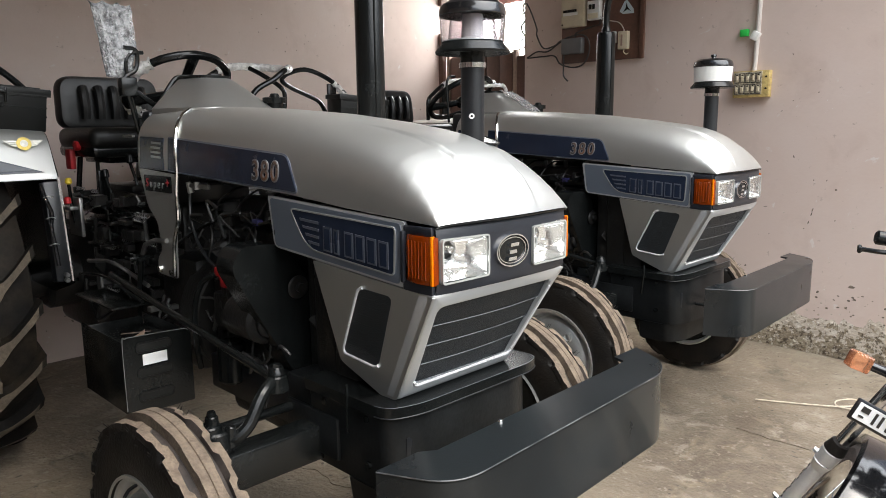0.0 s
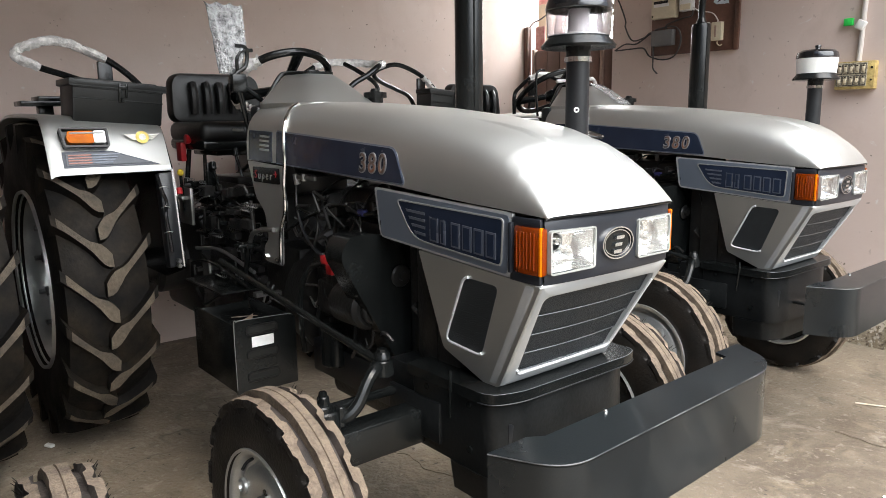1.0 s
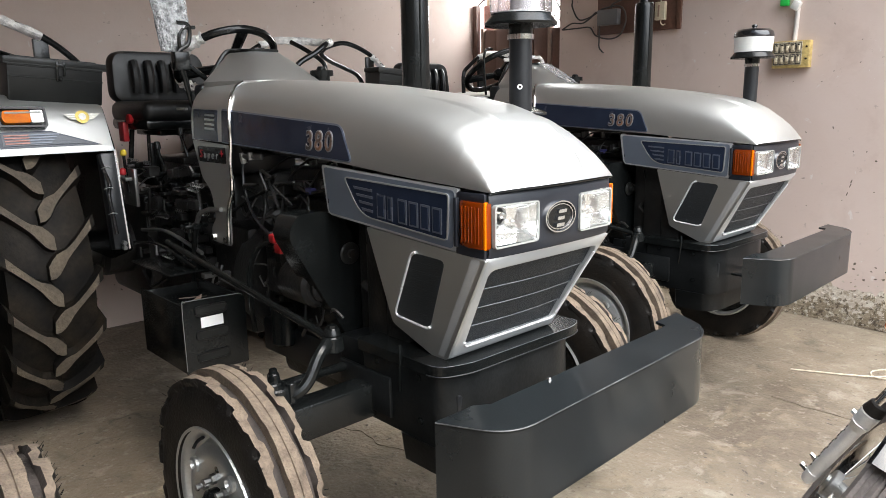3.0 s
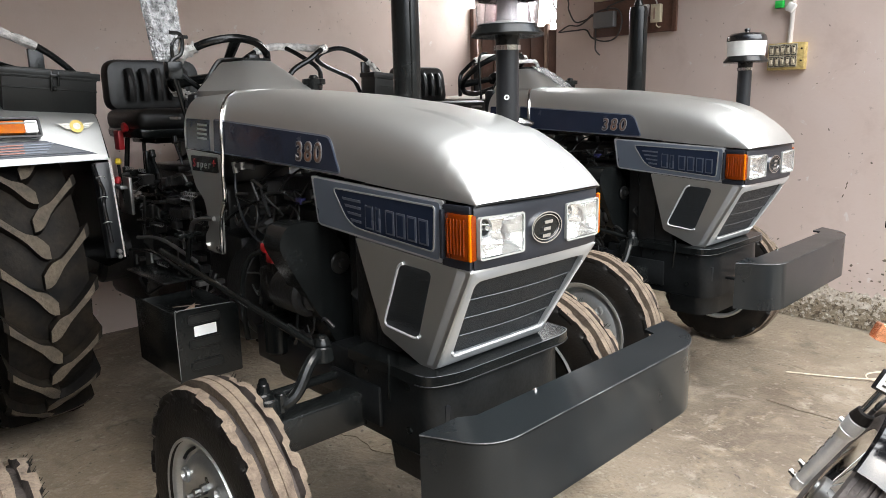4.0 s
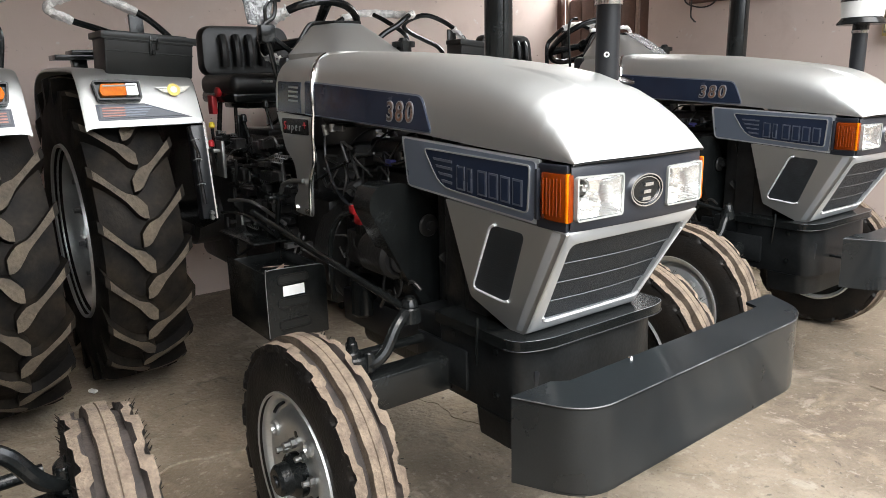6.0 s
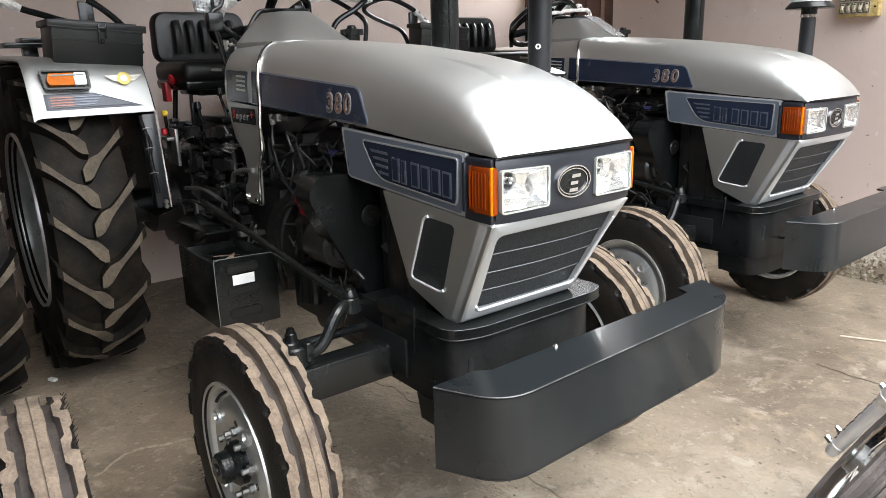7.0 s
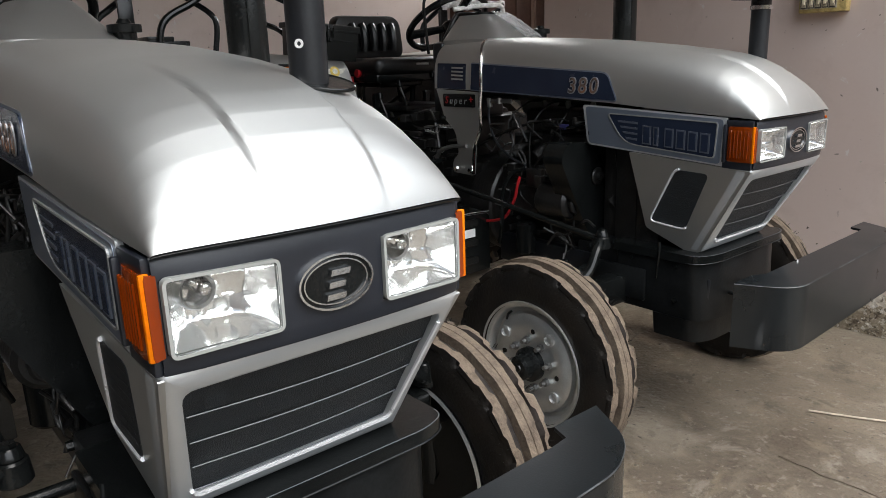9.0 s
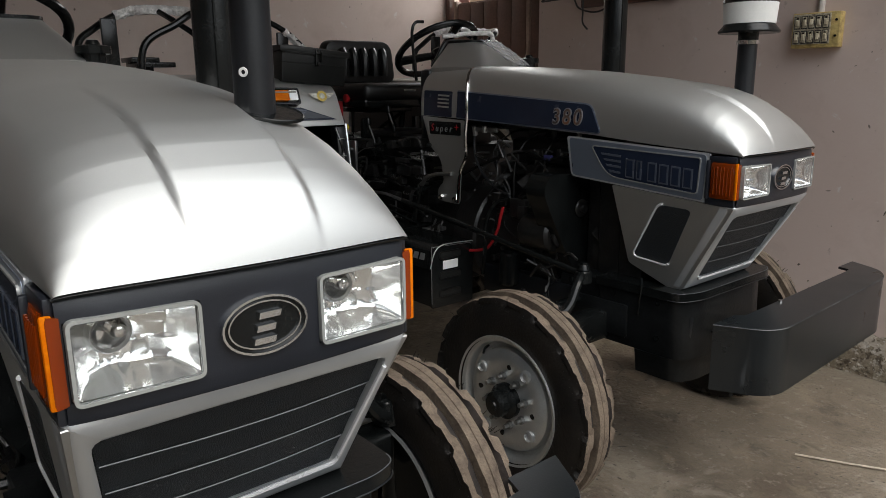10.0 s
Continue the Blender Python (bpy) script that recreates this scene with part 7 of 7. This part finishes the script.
def build_meter_board():
    t, w, h = wall_box("meter_board", "brown wooden meter board with switchgear on the wall", -2.139, -1.477, 1.822, 2.297, 0.035, WOOD, "meter board")
    def put(name, x0, x1, z0, z1, d, m, label):
        return part(name, box(x0, x1, -0.035 - d, -0.035, z0, z1, 0.004), m, t, label)
    mb = put("breaker_box", -0.311, -0.112, 0.248, 0.450, 0.04, BEIGE, "cream distribution box")
    part("cover_rim", box(-0.303, -0.120, -0.078, -0.0745, 0.256, 0.442, 0.002, 1), BEIGE, mb)
    part("breaker_row", box(-0.290, -0.165, -0.080, -0.0775, 0.328, 0.350, 0.001, 1), WHITE, mb, "white row of breakers")
    for i in range(6):
        part("breaker", box(-0.286 + 0.0195 * i, -0.271 + 0.0195 * i, -0.086, -0.0785, 0.350, 0.368, 0.001, 1), BLACK, mb)
    for x, z in ((-0.295, 0.268), (-0.128, 0.432)):
        part("screw", rod((x, -0.077, z), (x, -0.082, z), 0.006, None, 10), BLACK, mb)
    sb = put("switch_box", -0.084, 0.013, 0.280, 0.410, 0.045, WHITE, "white isolator")
    for x in (-0.068, -0.040):
        part("switch", box(x, x + 0.020, -0.090, -0.079, 0.352, 0.385, 0.003), BLACK, sb)
    part("terminal_cover", box(-0.078, 0.006, -0.084, -0.079, 0.287, 0.325, 0.002, 1), BEIGE, sb)
    put("grey_meter", -0.299, -0.129, 0.062, 0.170, 0.05, GREYBOX, "grey junction box")
    fz = put("fuse_box", 0.162, 0.236, 0.063, 0.182, 0.035, BEIGE, "cream fuse holder")
    part("fuse_line", box(0.186, 0.200, -0.0725, -0.069, 0.085, 0.160, 0.001, 1), WOODL, fz)
    part("wire_end", tube([(0.198, -0.045, 0.062), (0.200, -0.05, 0.045), (0.215, -0.045, 0.030), (0.232, -0.045, 0.036)], 0.004, 6), BEIGE, fz)
    put("socket", 0.084, 0.135, 0.110, 0.188, 0.03, WHITE, "white socket")
    st = part("sticker", prism([(0.150, 0.318), (0.176, 0.300), (0.262, 0.297), (0.258, 0.325), (0.205, 0.392), (0.186, 0.380)], lambda u, v, w: (u, -0.0352 - 0.0015 * w, v)), mat("pale_sticker", (0.55, 0.66, 0.70), 0.5), t, "pale torn sticker")
    part("sticker_mark", prism([(0.176, 0.310), (0.212, 0.326), (0.240, 0.312), (0.213, 0.340), (0.204, 0.372), (0.198, 0.338)], lambda u, v, w: (u, -0.0368 - 0.001 * w, v)), BLACK, st)
    part("frame_edge", box(w - 0.016, w + 0.016, -0.05, -0.036, -0.006, h + 0.006, 0.003), WOOD, t)
    for pts in ([(-0.67, 0.472), (-0.626, 0.399), (-0.572, 0.276), (-0.571, 0.226), (-0.507, 0.128), (-0.406, 0.136), (-0.328, 0.161), (-0.29, 0.15)],
                [(-0.663, 0.065), (-0.569, 0.105), (-0.466, 0.100), (-0.327, 0.153), (-0.29, 0.14)],
                [(-0.653, 0.064), (-0.506, 0.066), (-0.404, 0.062), (-0.324, -0.002), (-0.208, -0.034), (-0.115, -0.009), (-0.072, 0.082), (-0.092, 0.162), (-0.157, 0.192), (-0.27, 0.180), (-0.29, 0.165)],
                [(-0.195, 0.175), (-0.19, 0.204), (-0.12, 0.224), (-0.049, 0.238), (0.004, 0.245), (0.012, 0.282)],
                [(-0.294, 0.065), (-0.294, -0.028), (-0.293, -0.085), (-0.270, -0.115), (-0.253, -0.128)]):
        part("cable", tube([(x, -0.058 if x > -0.33 else -0.022, z) for x, z in pts], 0.0055, 6), CABLE, t)
    part("cable", tube([(0.013, -0.06, 0.30), (0.06, -0.05, 0.268), (0.099, -0.05, 0.261), (0.159, -0.05, 0.243), (0.194, -0.05, 0.201), (0.198, -0.05, 0.180)], 0.004, 6), PIPEW, t)


build_meter_board()


def build_switchboard():
    t, w, h = wall_box("switchboard", "yellowed plastic switchboard with rows of switches", -0.833, -0.617, 1.532, 1.690, 0.05, YBOARD, "switchboard")
    part("face", box(-w + 0.006, w - 0.040, -0.053, -0.0495, 0.016, h - 0.006, 0.001, 1), GRIMY, t, "grimy cream face plate")
    for i in range(5):
        for j in range(2):
            x, z = -w + 0.026 + 0.0325 * i, 0.026 + 0.066 * j
            part("switch_gap", box(x - 0.0145, x + 0.0145, -0.0545, -0.053, z - 0.006, z + 0.052, 0), CABLE, t)
            sw = part("switch", box(x - 0.0115, x + 0.0115, -0.0575, -0.0535, z - 0.002, z + 0.048, 0.002, 1), GRIMY, t)
            part("rocker", box(x - 0.007, x + 0.007, -0.064, -0.0565, z + 0.010, z + 0.036, 0.002, 1, None, Matrix.Translation((x, -0.058, z + 0.023)) @ Matrix.Rotation(0.22 if (i + j) % 3 else -0.22, 4, "X") @ Matrix.Translation((-x, 0.058, -z - 0.023))), BEIGE, sw)
            part("rocker_slot", box(x - 0.005, x + 0.005, -0.0585, -0.057, z + 0.038, z + 0.0445, 0), BLACK, sw)
    for z in (0.05, 0.12):
        part("screw", rod((w - 0.016, -0.049, z), (w - 0.016, -0.054, z), 0.006, None, 8), BLACK, t)
    c = thing("conduit", "cream plastic wiring conduit running up the wall", "conduit")
    part("pipe", tube([(-0.722, WALL_Y - 0.014, 1.69), (-0.712, WALL_Y - 0.014, 2.0), (-0.690, WALL_Y - 0.014, CEIL_Z)], 0.014, 10, 2), PIPEW, c)
    part("junction", box(-0.748, -0.700, WALL_Y - 0.04, WALL_Y - 0.002, 1.868, 1.922, 0.008, 2, None, Matrix.Translation((-0.722, WALL_Y, 1.895)) @ Matrix.Rotation(0.5, 4, "Y") @ Matrix.Translation((0.722, -WALL_Y, -1.895))), WHITE, c)
    part("green_tag", box(-0.818, -0.768, WALL_Y - 0.03, WALL_Y - 0.004, 1.898, 1.940, 0.003), GREEN, c, "bright green plug")
    c2 = thing("conduit", "cream plastic wiring conduit above the meter board", "conduit")
    part("pipe", tube([(-1.775, WALL_Y - 0.014, 2.30), (-1.775, WALL_Y - 0.014, 2.8), (-1.775, WALL_Y - 0.014, CEIL_Z)], 0.016, 10, 2), PIPEW, c2)
    part("joint", rod((-1.775, WALL_Y - 0.014, 2.42), (-1.775, WALL_Y - 0.014, 2.47), 0.022, None, 12, 0.003), PIPEW, c2)


build_switchboard()

# the third tractor's front wheels are steered
for ch in tractor_c.children:
    if ch.name.startswith("front_wheel"):
        ch.rotation_euler = (0, 0, radians(-8.2))


def build_straw():
    s = thing("straw", "long dry straw with a loop lying on the floor", "straw")
    part("stem", tube([(-0.214, 2.216, 0.006), (-0.06, 2.292, 0.006), (0.075, 2.366, 0.007), (0.14, 2.40, 0.012), (0.20, 2.46, 0.02), (0.15, 2.51, 0.02), (0.09, 2.45, 0.012), (0.12, 2.39, 0.008), (0.22, 2.42, 0.006)], 0.0036, 6), STRAW, s)


build_straw()


def build_chip():
    c = thing("plaster_chip", "small white plaster chip lying on the floor", "debris")
    b = box(-0.022, 0.022, -0.012, 0.012, 0.0, 0.014, 0.004, 1)
    b.transform(Matrix.Translation((-2.285, -0.902, 0.001)) @ Matrix.Rotation(0.5, 4, "Z"))
    part("chip", b, WHITE, c)


build_chip()


def build_motorcycle():
    """Motorcycle standing on its side stand beside the row, its front wheel turned to the tractors."""
    t = thing("motorcycle", "black motorcycle with silver fork legs on its side stand", "motorcycle")
    low, up = Vector((0.464, 0.588, 0.321)), Vector((0.602, 0.588, 0.559))
    d = (up - low).normalized()
    axis = Vector((0.83, 0.15, -0.48))
    axis = (axis - d * axis.dot(d)).normalized()
    ahead = axis.cross(d).normalized()
    for k in (0, 1):
        o = axis * 0.185 * k
        lg = part("fork_leg", both(rod(low + o - d * 0.012, up + o, 0.0185, 0.020, 20, 0.004), rod(low + o - d * 0.022, low + o + d * 0.02, 0.016, 0.020, 14, 0.003)), FORK, t, "silver fork slider")
        part("fork_collar", both(rod(up + o - d * 0.072, up + o - d * 0.045, 0.0205, 0.026, 20, 0.002), rod(up + o - d * 0.045, up + o - d * 0.004, 0.026, 0.027, 20, 0.003)), FORK, lg)
        part("fork_boot", rod(up + o - d * 0.006, up + o + d * 0.030, 0.028, 0.023, 20, 0.004), RUBBER, lg)
        part("fork_tube", rod(up + o + d * 0.02, up + o + d * 0.36, 0.017, None, 16), CHROME, lg)
        side = -axis if k == 0 else axis
        for q, r in ((0.005, 0.012), (0.05, 0.009), (0.235, 0.011)):
            part("fork_bolt", rod(low + o + d * q, low + o + d * q + side * 0.034 - ahead * 0.012, r, r * 0.85, 8), CHROME, lg)
        # printed marks along the slider
        if k == 0:
            facing = Vector((0.31, -0.83, 0.46))
            across = facing.cross(d).normalized()
            if across.dot(Vector((-0.64, -0.77, 0))) < 0:
                across = -across
            for i in range(14):
                aw = 0.62 + 0.16 * (i % 3)
                nrm = (facing * (1 - aw) + across * aw)
                nrm = (nrm - d * nrm.dot(d)).normalized()
                c = low + d * (0.035 + 0.0125 * i) + nrm * 0.0190
                part("print_mark", rod(c - d * (0.002 + 0.0015 * (i % 3)), c + d * 0.0035, 0.0026, 0.0022, 6), BIKE, lg)
    c = low + axis * 0.092 + d * 0.02
    turn = Matrix.Translation(c) @ axis.to_track_quat("Z", "Y").to_matrix().to_4x4()
    b = lathe([(0.222, 0.020), (0.232, 0.034), (0.262, 0.044), (0.280, 0.038), (0.284, 0.028), (0.279, 0.026), (0.288, 0.012), (0.282, 0.010), (0.290, 0.0), (0.282, -0.010), (0.288, -0.012), (0.279, -0.026), (0.284, -0.028), (0.280, -0.038), (0.262, -0.044), (0.232, -0.034), (0.222, -0.020)], 80)
    b.transform(turn)
    w = part("front_wheel", b, TYREGREY, t, "dusty black motorcycle tyre")
    b = lathe([(0.232, 0.030), (0.228, 0.034), (0.212, 0.020), (0.204, 0.0), (0.212, -0.020), (0.228, -0.034), (0.232, -0.030), (0.218, 0.0), (0.232, 0.030)], 64)
    b.transform(turn)
    part("rim", b, CHROME, w)
    for i in range(18):
        a = i * math.pi / 9
        s = 1 if i % 2 else -1
        b = rod((0.03 * math.cos(a + 0.5 * s), 0.03 * math.sin(a + 0.5 * s), 0.03 * s), (0.206 * math.cos(a), 0.206 * math.sin(a), 0.0), 0.0018, None, 6)
        b.transform(turn)
        part("spoke", b, CHROME, w)
    b = both(lathe([(0.0, -0.062), (0.02, -0.06), (0.024, -0.03), (0.024, 0.03), (0.02, 0.06), (0.0, 0.062)], 24), lathe([(0.0, -0.052), (0.040, -0.052), (0.044, -0.048), (0.044, -0.03), (0.0, -0.03)], 32))
    b.transform(turn)
    part("hub", b, STEEL, w)
    # mudguard over the wheel
    b = bmesh.new()
    rows = []
    for i in range(21):
        a = radians(50 + 102 * i / 20)
        dirv = d * math.sin(a) + ahead * math.cos(a)
        rows.append([b.verts.new(c + dirv * r + axis * h) for r, h in ((0.292, -0.050), (0.310, -0.044), (0.320, 0.0), (0.310, 0.044), (0.292, 0.050), (0.304, 0.041), (0.314, 0.0), (0.304, -0.041))])
    for p, q in zip(rows, rows[1:]):
        for k in range(8):
            b.faces.new((p[k], p[(k + 1) % 8], q[(k + 1) % 8], q[k]))
    b.faces.new(rows[0])
    b.faces.new(rows[-1][::-1])
    part("mudguard", b, BIKE, t, "glossy black front mudguard")
    # head, lamp, plate, indicators, bars
    head = up + axis * 0.10 + d * 0.28
    part("fork_yoke", both(box(-0.03, 0.03, -0.125, 0.125, -0.015, 0.015, 0.008, 2, None, Matrix.Translation(head) @ axis.to_track_quat("Y", "Z").to_matrix().to_4x4()), rod(head - d * 0.12, head + d * 0.12, 0.03, None, 18, 0.004)), BIKE, t)
    lamp = head + ahead * 0.10 + d * 0.03
    q = ahead.to_track_quat("Z", "Y").to_matrix().to_4x4()
    b = lathe([(0, -0.10), (0.05, -0.09), (0.085, -0.04), (0.095, 0.02), (0.09, 0.035), (0.082, 0.03), (0, 0.028)], 32)
    b.transform(Matrix.Translation(lamp) @ q)
    hl = part("headlamp", b, BIKE, t, "black round headlamp shell")
    b = lathe([(0, 0.045), (0.05, 0.04), (0.08, 0.031)], 32)
    b.transform(Matrix.Translation(lamp) @ q)
    part("lens", b, CLEAR, hl)
    # plate with plain bars
    pc = Vector((0.735, 0.50, 0.689))
    ex = Vector((0.80, 0.30, -0.42)).normalized()
    ez = Vector((0.25, 0.25, 0.95))
    ez = (ez - ex * ez.dot(ex)).normalized()
    ey = ez.cross(ex)
    pm = Matrix.Translation(pc) @ Matrix((ex, ey, ez)).transposed().to_4x4()
    pl = part("number_plate", box(-0.085, 0.14, -0.004, 0.004, -0.030, 0.026, 0.003, 2, None, pm), BIKE, t, "white number plate in a black frame")
    part("plate_face", box(-0.077, 0.132, -0.0065, -0.0035, -0.023, 0.019, 0.001, 1, None, pm), LABEL, pl)
    for x0, x1, z0, z1 in ((-0.068, -0.050, 0.000, 0.014), (-0.068, -0.056, -0.014, -0.009), (-0.038, -0.032, -0.016, 0.013), (-0.024, -0.018, -0.016, 0.013), (-0.006, 0.000, -0.016, 0.013), (0.012, 0.018, -0.016, 0.013), (0.040, 0.046, -0.016, 0.013), (0.058, 0.064, -0.016, 0.013), (0.09, 0.096, -0.016, 0.013)):
        part("plate_bar", box(x0, x1, -0.0085, -0.0062, z0, z1, 0, 1, None, pm), BIKE, pl)
    ind = Vector((0.640, 0.480, 0.842))
    dv = (Vector((0.72, 0.55, 0.797)) - ind).normalized()
    it = part("indicator", rod(ind + dv * 0.055, ind + dv * 0.16, 0.011, 0.013, 12, 0.002), BIKE, t, "orange turn indicator on a black stem")
    part("indicator_lens", both(box(-0.038, 0.010, -0.019, 0.019, -0.021, 0.021, 0.006, 3, None, Matrix.Translation(ind + dv * 0.045) @ dv.to_track_quat("X", "Z").to_matrix().to_4x4())), ORANGE, it)
    grip = Vector((0.625, 0.690, 1.098))
    gdir = Vector((0.55, 0.30, -0.10)).normalized()
    hb = part("handlebar", tube([grip + gdir * 0.02, grip + gdir * 0.16, grip + gdir * 0.26 + Vector((0, 0, -0.01)), head + d * 0.15], 0.011, 10), BLACK, t)
    part("grip", rod(grip, grip + gdir * 0.12, 0.018, 0.017, 16, 0.004), BLACK, hb)
    part("lever", both(tube([Vector((0.600, 0.655, 1.070)), Vector((0.66, 0.672, 1.065)), grip + gdir * 0.14 + Vector((0, -0.02, -0.01))], 0.006, 8), rod(Vector((0.596, 0.652, 1.070)), Vector((0.606, 0.655, 1.070)), 0.011, 0.011, 12, 0.003)), BLACK, hb)
    # body behind the head
    back = Vector((0.90, 0.43, 0)).normalized()
    q = Matrix.Translation(head + back * 0.10) @ back.to_track_quat("X", "Z").to_matrix().to_4x4()
    tank = box(0.0, 0.46, -0.13, 0.13, -0.16, 0.08, 0.07, 4, None, q)
    part("fuel_tank", tank, BIKE, t)
    part("seat", box(0.46, 1.02, -0.12, 0.12, -0.12, -0.01, 0.04, 3, None, q), VINYL, t)
    part("engine", both(box(0.08, 0.46, -0.13, 0.13, -0.58, -0.30, 0.04, 2, None, q), box(0.05, 0.2, -0.08, 0.08, -0.32, -0.16, 0.02, 2, None, q)), STEEL, t)
    part("frame_tube", both(tube([head, head + back * 0.2 + Vector((0, 0, -0.4)), head + back * 0.5 + Vector((0, 0, -0.55))], 0.018, 8), tube([head, head + back * 0.5 + Vector((0, 0, -0.15)), head + back * 1.0 + Vector((0, 0, -0.15))], 0.018, 8), tube([head + back * 0.5 + Vector((0, 0, -0.55)), head + back * 1.05 + Vector((0, 0, -0.56))], 0.018, 8)), BLACK, t)
    rc = head + back * 1.08
    b = lathe([(0.215, 0.03), (0.262, 0.05), (0.29, 0.02), (0.29, -0.02), (0.262, -0.05), (0.215, -0.03)], 64)
    rt = Matrix.Translation((rc.x, rc.y, 0.29)) @ Vector((-back.y, back.x, 0)).to_track_quat("Z", "Y").to_matrix().to_4x4()
    b.transform(rt)
    rw = part("rear_wheel", b, RUBBER, t)
    b = lathe([(0.22, 0.028), (0.205, 0.02), (0.205, -0.02), (0.22, -0.028)], 48)
    b.transform(rt)
    part("rim", b, CHROME, rw)
    part("side_stand", rod(head + back * 0.5 + Vector((0, 0, -0.5)), (head + back * 0.5).xy.to_3d() + Vector((-0.06, -0.12, 0.0)), 0.010, None, 8), BLACK, t)


build_motorcycle()
